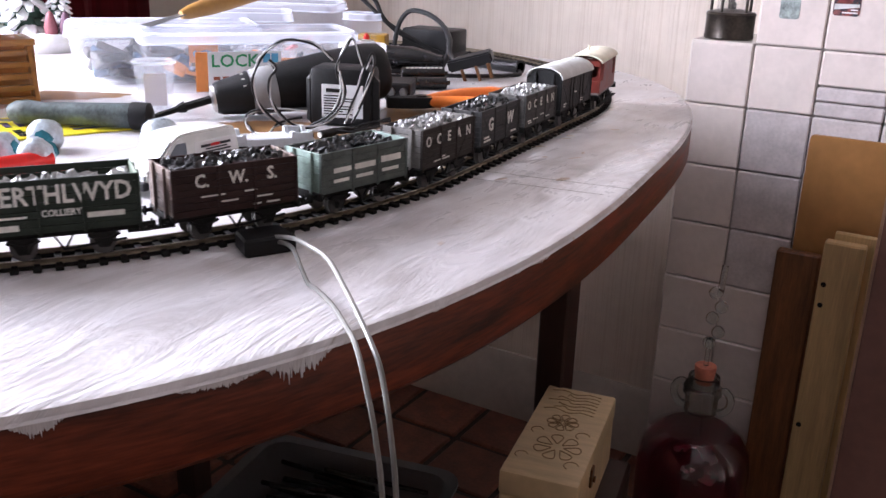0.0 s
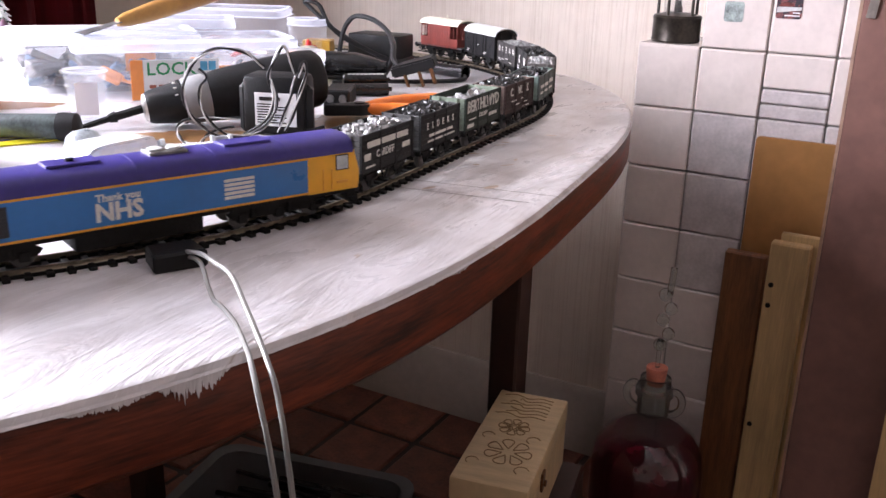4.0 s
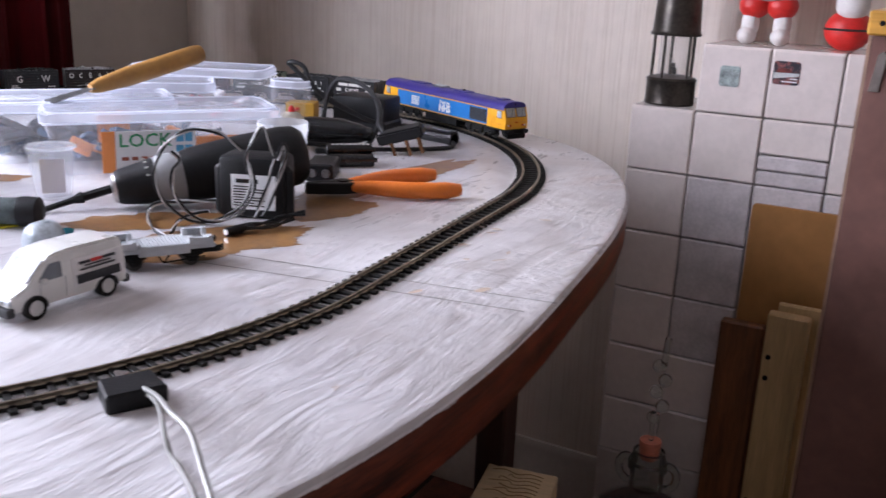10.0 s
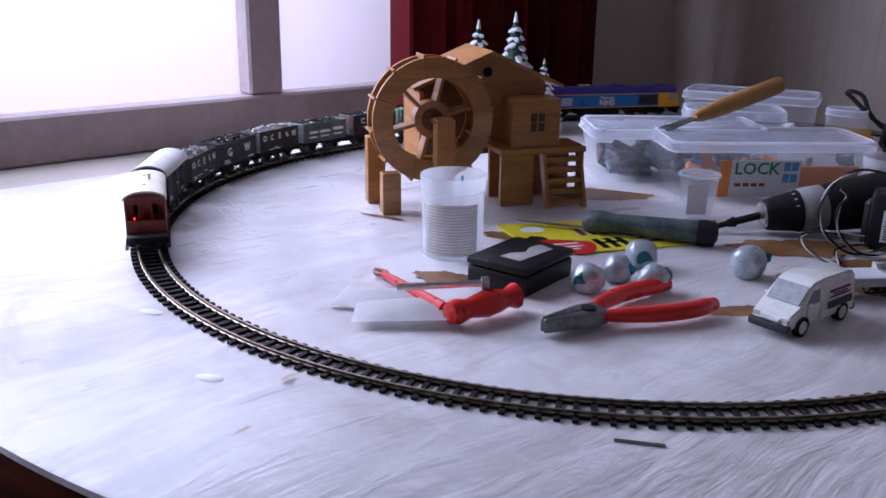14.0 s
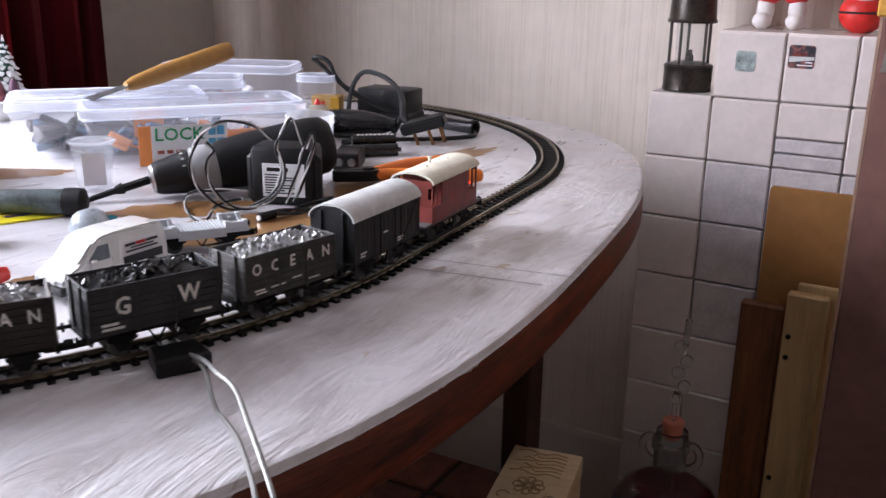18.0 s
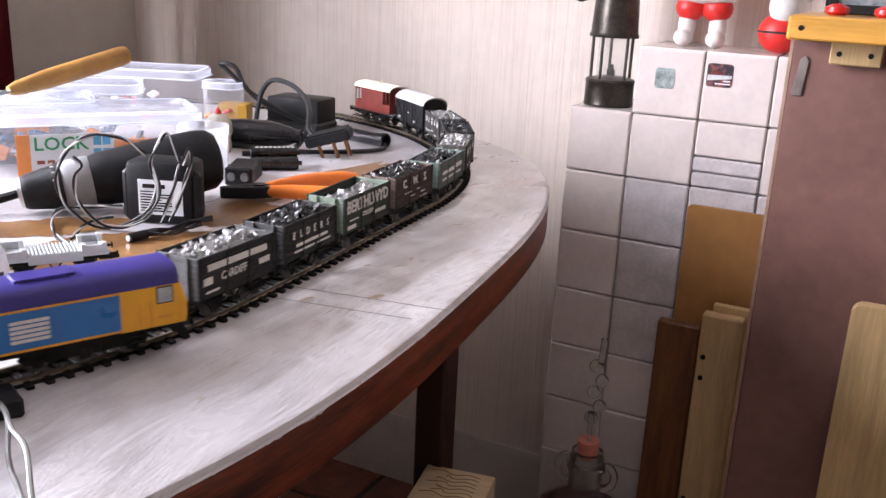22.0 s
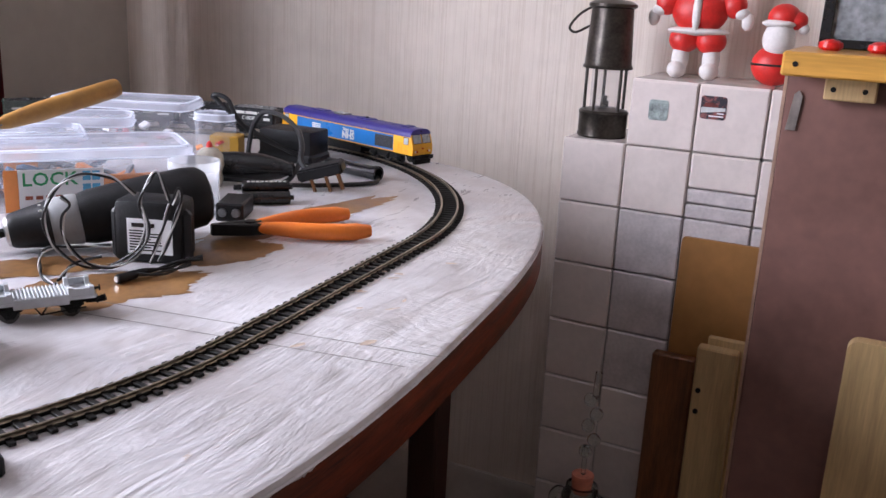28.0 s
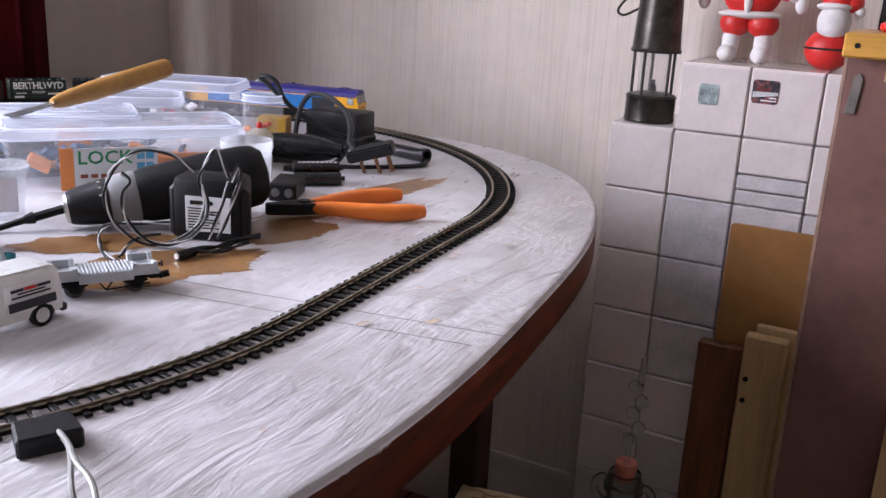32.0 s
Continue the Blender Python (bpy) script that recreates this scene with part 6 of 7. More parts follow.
# pale grey flat wagon standing on the table
flat = thing("flat_wagon", "pale grey flat wagon with bolster cradles, off the track", "model wagon", pose(0.085, -0.012, TOP, 0, 0, 56))
flat.scale = (0.92,) * 3
M_pale = mat("pale_grey_plastic", (0.5, 0.52, 0.54), 0.4, vary=0.08)
underframe(flat, 0.074, 0.04)
bm = BM()
box(bm, -0.037, 0.037, -0.0145, 0.0145, 0.0135, 0.0165, 0.0005)
part("deck", bm, M_pale, flat)
for x in (-0.0265, 0.0265):
    bm = BM()
    prism(bm, [(-0.0145, 0.0165), (0.0145, 0.0165), (0.0145, 0.0225), (0.0095, 0.0225), (0.005, 0.0185), (-0.005, 0.0185), (-0.0095, 0.0225), (-0.0145, 0.0225)], "x", x - 0.0085, x - 0.0055)
    prism(bm, [(-0.0145, 0.0165), (0.0145, 0.0165), (0.0145, 0.0225), (0.0095, 0.0225), (0.005, 0.0185), (-0.005, 0.0185), (-0.0095, 0.0225), (-0.0145, 0.0225)], "x", x + 0.0055, x + 0.0085)
    box(bm, x - 0.0055, x + 0.0055, -0.0145, -0.0125, 0.0165, 0.0215)
    box(bm, x - 0.0055, x + 0.0055, 0.0125, 0.0145, 0.0165, 0.0215)
    part("cradle", bm, M_pale, flat)
for k in range(14):
    bm = BM()
    x = -0.0165 + k * 0.0025
    box(bm, x, x + 0.0013, -0.013, 0.013, 0.0165, 0.0182, 0.0003)
    part("deck_rib", bm, M_pale, flat)
bm = BM()
box(bm, -0.0175, 0.0185, -0.0153, -0.0143, 0.011, 0.0182, 0.0004)
part("side_panel", bm, M_pale, flat)

# cordless drill lying on its side
DRILL_SIZE = 0.86
drill = thing("cordless_drill", "black cordless drill with a grey collar, lying down", "drill", pose(-0.016, 0.115, TOP + 0.0245, 0, -8, 52))
drill.scale = (DRILL_SIZE,) * 3
M_collar = mat("grey_collar", (0.3, 0.305, 0.31), 0.45, vary=0.06)
DX = pose(0, 0, 0, 0, -90, 0)
bm = BM()
lathe(bm, [(0.0145, 0.062), (0.0158, 0.06), (0.017, 0.056), (0.0215, 0.03), (0.0225, 0.028), (0.0225, 0.026)], 28)
part("chuck", bm, M_black, drill, m=DX)
bm = BM()
lathe(bm, [(0.008, 0.066), (0.0135, 0.0645), (0.0145, 0.062)], 24)
part("chuck_nose", bm, M_chrome, drill, m=DX)
bm = BM()
lathe(bm, [(0.0215, 0.026), (0.0235, 0.022), (0.0245, 0.002), (0.0235, 0.0)], 28)
part("collar", bm, M_collar, drill, m=DX)
bm = BM()
lathe(bm, [(0.0235, 0.0), (0.026, -0.01), (0.0295, -0.06), (0.031, -0.1), (0.0295, -0.113), (0.024, -0.12), (0.014, -0.123)], 32)
part("motor_housing", bm, M_black, drill, m=DX)
bm = BM()
box(bm, 0.03, 0.075, 0.015, 0.075, -0.018, 0.017, 0.008, seg=3)
part("handle", bm, M_black, drill, m=pose(0, 0, -0.006, 0, 0, -14))
bm = BM()
cyl(bm, 0.0042, 0.0042, (-0.066, 0, 0), (-0.1, 0, -0.004), 6)
cyl(bm, 0.006, 0.004, (-0.092, 0, -0.003), (-0.1, 0, -0.004), 8)
cyl(bm, 0.0032, 0.0025, (-0.1, 0, -0.004), (-0.135, 0, -0.009), 6)
part("drill_bit", bm, M_matt_black, drill)
for k in range(7):
    bm = BM()
    a = radians(-60 + 20 * k)
    box(bm, -0.034, -0.031, -0.0006, 0.0006, 0.0222, 0.0232, 0, Matrix.Rotation(a, 4, "X"))
    part("scale_mark", bm, M_lettering, drill)

# mains charger with coiled flex
chg = thing("mains_charger", "black mains charger block with a white rating label", "charger", pose(0.057, 0.116, TOP, 0, 0, 22))
bm = BM()
box(bm, -0.027, 0.027, -0.004, 0.03, 0.0, 0.05, 0.005, seg=2)
box(bm, -0.032, 0.032, 0.0, 0.012, 0.0, 0.043, 0.004)
part("charger_body", bm, M_black, chg)
bm = BM()
box(bm, -0.016, 0.02, -0.0047, -0.004, 0.008, 0.036, 0.0002)
part("rating_label", bm, M_label_white, chg)
writing(chg, [(-0.012, 0.006, 0.031, 0.0032)] + [(-0.014, -0.014 + 0.028 * (0.6 + 0.4 * math.sin(k * 2.1) ** 2), 0.0265 - 0.0022 * k, 0.0009) for k in range(8)], M_gloss_black, pose(0, -0.0047, 0) @ SIDE)
# pale strand colour serves as silver stripe and as painted glint on black flex
M_stripe_glint = mat("flex_stripe_and_glint", (0.5, 0.5, 0.5), 0.3, vary=0.1)
flex = thing("coiled_flex", "coiled black and silver charger flex on the table", "cable")


def coil(cx, cy, cz, r, a0, a1, wide=1.0, n=11):
    """Part of a standing ring of flex."""
    return [(cx + 0.8 * r * wide * math.cos(radians(a)), cy + 0.6 * r * wide * math.cos(radians(a)), cz + r * math.sin(radians(a))) for a in np.linspace(a0, a1, n)]


def flex_run(pts, pale=True, r=0.001):
    for j, mt in enumerate((M_rubber, M_stripe_glint if pale else M_rubber)):
        bm = BM()
        twisted(bm, pts, r if mt is M_rubber else r * 0.72, math.pi * j, 0.048)
        part("flex_strand", bm, mt, flex, "black strand" if mt is M_rubber else "pale grey strand for the silver stripe and the glint on the black")


flex_run(coil(0.041, 0.078, 0.7885, 0.036, 35, 385) + [(0.0735, 0.102, 0.8215), (0.077, 0.1046, 0.8266), (0.0795, 0.1066, 0.822), (0.084, 0.11, 0.8046)])
flex_run([(0.0255, 0.061, 0.808), (0.03, 0.0645, 0.802)] + coil(0.05, 0.079, 0.785, 0.031, 165, 390, 0.98, 9))
flex_run([(0.087, 0.11, 0.802), (0.091, 0.1128, 0.8138), (0.0923, 0.1138, 0.805), (0.0885, 0.111, 0.79), (0.084, 0.1075, 0.7745), (0.078, 0.103, 0.7575)])
flex_run([(0.0875, 0.1063, 0.8036), (0.085, 0.1044, 0.7927), (0.082, 0.1023, 0.7796), (0.075, 0.097, 0.757)])
flex_run([(0.0345, 0.098, 0.7636), (0.011, 0.08, 0.7638), (-0.001, 0.0714, 0.762), (-0.0067, 0.067, 0.7565), (0.009, 0.052, 0.753), (0.032, 0.037, 0.753), (0.048, 0.032, 0.753)])
flex_run([(0.046, 0.036, 0.753), (0.028, 0.064, 0.754), (0.036, 0.074, 0.7588), (0.0436, 0.08, 0.7615)])
flex_run([(0.076, 0.066, 0.754), (0.077, 0.083, 0.754), (0.084, 0.1, 0.754), (0.092, 0.116, 0.7575), (0.1028, 0.124, 0.76)], False, 0.0012)
flex_run([(0.079, 0.078, 0.754), (0.09, 0.086, 0.754), (0.094, 0.101, 0.754), (0.0955, 0.1185, 0.7555)], False, 0.001)
bm = BM()
cyl(bm, 0.0034, 0.0034, (0.0765, 0.0625, 0.7537), (0.078, 0.0785, 0.7537), 12)
cyl(bm, 0.0026, 0.0018, (0.078, 0.0785, 0.7537), (0.0795, 0.0885, 0.7537), 10)
part("jack_plug", bm, M_black, flex)
bm = BM()
cyl(bm, 0.0022, 0.0022, (0.0764, 0.0615, 0.7537), (0.0765, 0.0626, 0.7537), 12)
part("jack_tip", bm, M_chrome, flex)

# batteries
bat = thing("square_battery", "black nine-volt battery lying with its terminals forward", "battery", pose(0.023, 0.252, TOP, 0, 0, 26))
bm = BM()
box(bm, -0.013, 0.013, 0, 0.046, 0.0002, 0.0172, 0.0015)
part("case", bm, M_black, bat)
for x in (-0.0063, 0.0063):
    bm = BM()
    cyl(bm, 0.0042, 0.0038, (x, 0.0, 0.0087), (x, -0.003, 0.0087), 12)
    part("terminal", bm, M_dark_steel, bat)
holder = thing("battery_pack", "pair of black cells in a small holder", "battery", pose(0.008, 0.33, TOP, 0, 0, 42))
for k in range(2):
    bm = BM()
    lathe(bm, [(0.006, -0.025), (0.0068, -0.024), (0.0068, 0.022), (0.0025, 0.023), (0.0025, 0.026)], 16)
    part("cell", bm, M_gloss_black, holder, m=pose(0, 0.014 * k, 0.007 + 0.008 * k, 0, 90, 0))
for k in range(9):
    bm = BM()
    box(bm, -0.02 + 0.0045 * k, -0.0168 + 0.0045 * k, -0.0008, 0.0008, -0.0002, 0.0002)
    part("writing_bar", bm, M_lettering, holder, m=pose(0, 0.0108, 0.0216, 40, 0, 0))

# power supply, its flex and a three-pin plug, and a hot-air tool
psu = thing("power_supply", "black boxy power supply standing on the table", "power supply", pose(-0.118, 0.548, TOP, 0, 0, 5))
bm = BM()
box(bm, -0.037, 0.037, -0.022, 0.026, 0.01, 0.041, 0.003, seg=2)
box(bm, -0.039, 0.039, -0.024, 0.028, 0.0, 0.012, 0.003)
part("case", bm, M_black, psu)
plug = thing("mains_plug", "black three-pin mains plug lying on its side", "plug", pose(0.018, 0.412, TOP + 0.0165, 8, -17, 8))
bm = BM()
prism(bm, [(-0.028, -0.005), (0.028, -0.005), (0.022, 0.02), (-0.022, 0.02)], "z", 0.0, 0.013)
bmesh.ops.bevel(bm, geom=bm.edges[:], offset=0.002, segments=2, affect="EDGES")
part("plug_body", bm, M_black, plug)
M_brass = mat("dull_brass", (0.2, 0.1, 0.045), 0.45, metal=0.8, vary=0.2)
for x, w in ((-0.012, 0.0032), (0.006, 0.0032), (0.021, 0.004)):
    bm = BM()
    box(bm, x - w / 2, x + w / 2, -0.0045, -0.001, -0.017, 0.001, 0.0005)
    part("pin", bm, M_brass, plug)
cab = thing("black_cables", "looping black mains cables behind the plastic boxes", "cable")
for pts, r in (([(0.0, 0.42, 0.763), (-0.022, 0.43, 0.775), (-0.035, 0.45, 0.79), (-0.06, 0.475, 0.803), (-0.09, 0.488, 0.814), (-0.119, 0.493, 0.816), (-0.132, 0.49, 0.804), (-0.136, 0.485, 0.785), (-0.138, 0.48, 0.754)], 0.003),
               ([(-0.1, 0.52, 0.765), (-0.132, 0.5, 0.785), (-0.155, 0.49, 0.8), (-0.182, 0.482, 0.824), (-0.188, 0.479, 0.83), (-0.18, 0.48, 0.832), (-0.168, 0.484, 0.826), (-0.158, 0.487, 0.806), (-0.14, 0.495, 0.788), (-0.11, 0.515, 0.77), (-0.09, 0.53, 0.76)], 0.0028),
               ([(-0.06, 0.48, 0.80), (-0.04, 0.455, 0.79), (-0.032, 0.44, 0.772), (-0.032, 0.42, 0.756), (-0.035, 0.39, 0.7535), (-0.06, 0.36, 0.7535)], 0.003),
               ([(-0.12, 0.37, 0.754), (-0.07, 0.385, 0.756), (-0.02, 0.40, 0.755), (0.015, 0.44, 0.753), (0.042, 0.48, 0.753), (0.03, 0.51, 0.753)], 0.0025)):
    bm = BM()
    tube(bm, pts, r, 8, 8)
    part("cable", bm, M_rubber, cab)
gun = thing("hot_air_tool", "black gloss hot-air tool with a rounded barrel lying down", "hand tool", pose(-0.09, 0.4, TOP + 0.017, 0, 0, 22))
bm = BM()
lathe(bm, [(0.004, -0.055), (0.009, -0.05), (0.014, -0.03), (0.0165, 0.0), (0.016, 0.03), (0.011, 0.052), (0.0075, 0.06), (0.0075, 0.066)], 20)
part("barrel", bm, M_gloss_black, gun, m=pose(0, 0, 0, 0, 90, 0))
tub = thing("rubber_tube", "short length of black tubing lying on the table", "tube", pose(-0.008, 0.515, TOP + 0.008, 0, 0, -12))
bm = BM()
lathe(bm, [(0.0055, -0.04), (0.0078, -0.04), (0.0078, 0.036), (0.009, 0.036), (0.009, 0.042), (0.006, 0.042), (0.0055, 0.03)], 18)
part("tube_body", bm, M_gloss_black, tub, m=pose(0, 0, 0, 0, 90, 0))
yb = thing("yellow_carton", "small yellow cardboard carton", "carton", pose(-0.17, 0.482, TOP, 0, 0, 24))
bm = BM()
box(bm, -0.018, 0.018, -0.012, 0.016, 0.0, 0.034, 0.0008)
part("carton", bm, mat("ochre_card", (0.42, 0.23, 0.015), 0.5, vary=0.08), yb)
orn = thing("small_ornament", "small round white and red ornament", "ornament", pose(-0.094, 0.362, TOP))
bm = BM()
lathe(bm, [(0.012, 0), (0.0145, 0.008), (0.013, 0.016), (0.0155, 0.024), (0.0145, 0.034), (0.009, 0.041), (0.0, 0.044)], 18)
part("ornament_body", bm, mat("cream_glaze", (0.6, 0.56, 0.46), 0.35, vary=0.2), orn)
bm = BM()
lathe(bm, [(0.004, 0.041), (0.003, 0.047), (0.0, 0.05)], 10)
part("red_tip", bm, M_red_plastic, orn)

# feed clip with two grey wires that hang over the table edge
clip = thing("track_feed_clip", "black feed clip on the track with two grey wires", "track connector", pose(0.222, -0.166, TOP, 0, 0, 62))
bm = BM()
prism(bm, [(-0.014, -0.009), (0.014, -0.009), (0.0125, 0.012), (-0.0125, 0.012)], "z", 0.0, 0.0095)
bmesh.ops.bevel(bm, geom=bm.edges[:], offset=0.0012, segments=1, affect="EDGES")
part("clip_body", bm, M_black, clip)
bm = BM()
box(bm, -0.0015, 0.0015, 0.008, 0.026, 0.0042, 0.0056)
part("contact_strip", bm, M_chrome, clip)
M_wire = mat("grey_wire", (0.21, 0.205, 0.195), 0.4, vary=0.1)
wires = thing("feed_wires", "pair of thin grey wires hanging over the table edge", "cable")
for pts in ([(0.222, -0.162, 0.7555), (0.23, -0.166, 0.759), (0.252, -0.179, 0.766), (0.271, -0.191, 0.7695), (0.288, -0.198, 0.7685), (0.31, -0.214, 0.764), (0.327, -0.226, 0.758), (0.338, -0.234, 0.7535), (0.347, -0.24, 0.746), (0.355, -0.245, 0.725), (0.3605, -0.248, 0.69), (0.362, -0.249, 0.6), (0.358, -0.248, 0.35), (0.35, -0.24, 0.02)],
            [(0.226, -0.167, 0.7555), (0.234, -0.167, 0.757), (0.25, -0.177, 0.7595), (0.266, -0.19, 0.7565), (0.274, -0.195, 0.7525), (0.283, -0.2, 0.753), (0.301, -0.211, 0.753), (0.323, -0.229, 0.7535), (0.334, -0.239, 0.7535), (0.344, -0.247, 0.745), (0.352, -0.251, 0.725), (0.3575, -0.253, 0.69), (0.359, -0.254, 0.6), (0.353, -0.254, 0.35), (0.344, -0.246, 0.02)]):
    bm = BM()
    tube(bm, pts, 0.00118, 8, 10)
    part("wire", bm, M_wire, wires)
bm = BM()
box(bm, -0.013, 0.013, -0.0012, 0.0012, 0.0, 0.0012, 0.0003)
solid("lead_stick", bm, M_dark_steel, "thin dark grey stick lying on the table", "stick", pose(0.125, -0.318, TOP, 0, 0, 38))

# pencil lines and small paper flecks on the top
M_pencil = mat("pencil", (0.25, 0.23, 0.22), 0.8)
bm = BM()
for a, b in (((0.07, -0.0), (0.325, 0.045)), ((0.075, 0.025), (0.335, 0.07))):
    d = (Vector(b) - Vector(a)).normalized() * 0.0005
    n = Vector((-d.y, d.x))
    vs = [bm.verts.new((*(Vector(p) + k * n), TOP + 0.0003)) for p, k in ((a, 1), (a, -1), (b, -1), (b, 1))]
    bm.faces.new(vs)
part("pencil_line", bm, M_pencil, table)
M_bare = mat("bare_brown_varnish", (0.31, 0.165, 0.06), 0.32, scale=26, second=(0.13, 0.06, 0.025))
M_chip = mat("thin_paint_chip", (0.56, 0.44, 0.35), 0.4, vary=0.2, scale=120)


def bare_patch(x, y, w, d, rz, seed):
    rnd = random.Random(seed)
    bm = BM()
    n = 110
    ring = []
    for k in range(n):
        a = 2 * math.pi * k / n
        q = 1 + 0.25 * noise.noise(Vector((math.cos(a) * 2 + seed, math.sin(a) * 2, 0))) + 0.14 * noise.noise(Vector((math.cos(a) * 7 + seed, math.sin(a) * 7, 3))) + 0.1 * noise.noise(Vector((math.cos(a) * 24 + seed, math.sin(a) * 24, 5)))
        ring.append(bm.verts.new((w / 2 * q * math.cos(a), d / 2 * q * math.sin(a), 0)))
    bm.faces.new(ring)
    part("bare_patch", bm, M_bare if w > 0.02 else M_chip, table, "brown varnish left bare of paint", m=pose(x, y, TOP + 0.0002 + 0.00003 * seed, 0, 0, rz))


for i, a in enumerate(((0.075, 0.045, 0.16, 0.075, 62), (0.07, 0.3, 0.27, 0.052, 84), (0.085, 0.17, 0.1, 0.06, 70), (0.05, -0.115, 0.05, 0.02, 60), (-0.15, -0.1, 0.12, 0.03, 30), (-0.24, 0.06, 0.12, 0.05, 40), (0.287, 0.066, 0.014, 0.006, 70), (-0.3, -0.17, 0.05, 0.008, 20), (-0.13, -0.235, 0.05, 0.03, 30), (0.0, 0.06, 0.12, 0.05, 50))):
    bare_patch(*a, i)
for i in range(14):
    rnd = random.Random(60 + i)
    bare_patch(0.225 + rnd.uniform(-0.03, 0.05), 0.19 + rnd.uniform(-0.09, 0.07), rnd.uniform(0.004, 0.012), rnd.uniform(0.002, 0.004), rnd.uniform(20, 100), 30 + i)
for i, (x, y) in enumerate(((0.19, -0.36), (0.135, -0.4), (0.255, 0.035), (-0.05, -0.42))):
    bare_patch(x, y, 0.012, 0.004, 35 * i, 50 + i)
for x, y in ((-0.08, -0.455), (-0.25, -0.13), (-0.2, -0.44)):
    bm = BM()
    bmesh.ops.create_cone(bm, cap_ends=True, segments=9, radius1=0.007, radius2=0.006, depth=0.0004, matrix=pose(x, y, TOP + 0.0004, 0, 0, 30) @ Matrix.Diagonal((1.4, 0.7, 1, 1)))
    part("paint_fleck", bm, M_paper_white, table)

# ---- by the fireplace ----
# miner's lamp
M_lampmetal = mat("dark_oiled_brass", (0.07, 0.06, 0.05), 0.32, metal=0.7, vary=0.3, scale=40)
M_lampglass = plastic("lamp_glass", (0.7, 0.72, 0.72), 0.15, 0.05)
lampb = thing("miners_lamp", "old miner's lamp in dark metal with three pillars and a hook", "lamp", pose(0.186, 0.875, 0.7775, 0, 0, 15))
bm = BM()
lathe(bm, [(0.034, 0), (0.0355, 0.003), (0.0345, 0.007), (0.0345, 0.032), (0.0355, 0.035), (0.033, 0.038), (0.02, 0.041), (0.012, 0.042)], 32)
part("oil_vessel", bm, M_lampmetal, lampb)
bm = BM()
lathe(bm, [(0.006, 0.041), (0.006, 0.05), (0.0035, 0.052), (0.0035, 0.058)], 12)
part("burner", bm, M_lampmetal, lampb)
for k in range(5):
    a = 2 * math.pi * (k + 0.35) / 5
    bm = BM()
    cyl(bm, 0.0022, 0.0022, (0.029 * math.cos(a), 0.029 * math.sin(a), 0.036), (0.029 * math.cos(a), 0.029 * math.sin(a), 0.098), 8)
    part("pillar", bm, M_lampmetal, lampb)
bm = BM()
lathe(bm, [(0.021, 0.04), (0.021, 0.097)], 24)
g = part("glass_cylinder", bm, M_lampglass, lampb)
bm = BM()
lathe(bm, [(0.0345, 0.096), (0.035, 0.099), (0.033, 0.102), (0.029, 0.178), (0.0335, 0.180), (0.0335, 0.184), (0.026, 0.188), (0.0, 0.192)], 32)
part("bonnet", bm, M_lampmetal, lampb)
bm = BM()
tube(bm, [(-0.027, 0, 0.18), (-0.045, 0, 0.168), (-0.058, 0, 0.15), (-0.05, 0.0, 0.143), (-0.035, 0, 0.15), (-0.028, 0, 0.154)], 0.0018, 8, 6)
part("carrying_hook", bm, M_lampmetal, lampb)

# plain festive dolls on the upper ledge
M_doll = [mat("red_doll_cloth", (0.6, 0.02, 0.015), 0.45, vary=0.12, scale=80), mat("white_doll_cloth", (0.72, 0.68, 0.65), 0.7, vary=0.08), mat("black_doll_belt", (0.015, 0.015, 0.015), 0.4)]


def doll(name, label, m, shapes):
    bm = BM()
    for k, (x, y, z, rx, ry, rz) in shapes:
        r = bmesh.ops.create_uvsphere(bm, u_segments=20, v_segments=12, radius=1, matrix=Matrix.Translation((x, y, z)) @ Matrix.Diagonal((rx, ry, rz, 1)))
        for f in {f for v in r["verts"] for f in v.link_faces}:
            f.material_index = k
    ob = new(name, finish(bm, name, M_doll))
    ob.matrix_basis = m
    tagged(ob, label, "doll")


doll("festive_doll", "plain red and white festive cloth doll standing on the ledge", pose(0.30, 0.9, 0.867), [
    (1, (-0.022, -0.006, 0.012, 0.013, 0.017, 0.012)), (1, (0.022, -0.006, 0.012, 0.013, 0.017, 0.012)), (1, (-0.02, 0, 0.028, 0.012, 0.012, 0.022)), (1, (0.022, 0, 0.028, 0.012, 0.012, 0.022)),
    (0, (-0.017, 0, 0.052, 0.021, 0.018, 0.018)), (0, (0.019, 0, 0.052, 0.021, 0.018, 0.018)), (1, (0, 0, 0.064, 0.042, 0.024, 0.0065)), (0, (0, 0, 0.09, 0.038, 0.023, 0.03)), (1, (0, -0.02, 0.09, 0.006, 0.006, 0.028)),
    (0, (-0.045, 0, 0.1, 0.016, 0.012, 0.017)), (0, (0.045, 0, 0.1, 0.016, 0.012, 0.017)), (1, (-0.054, 0, 0.09, 0.011, 0.011, 0.008)), (1, (0.055, 0, 0.09, 0.011, 0.011, 0.008)), (1, (-0.062, 0, 0.08, 0.008, 0.008, 0.012)), (1, (0.064, 0, 0.08, 0.008, 0.008, 0.012)),
    (1, (0, 0, 0.135, 0.024, 0.02, 0.024)), (0, (0, 0, 0.158, 0.022, 0.02, 0.016))])
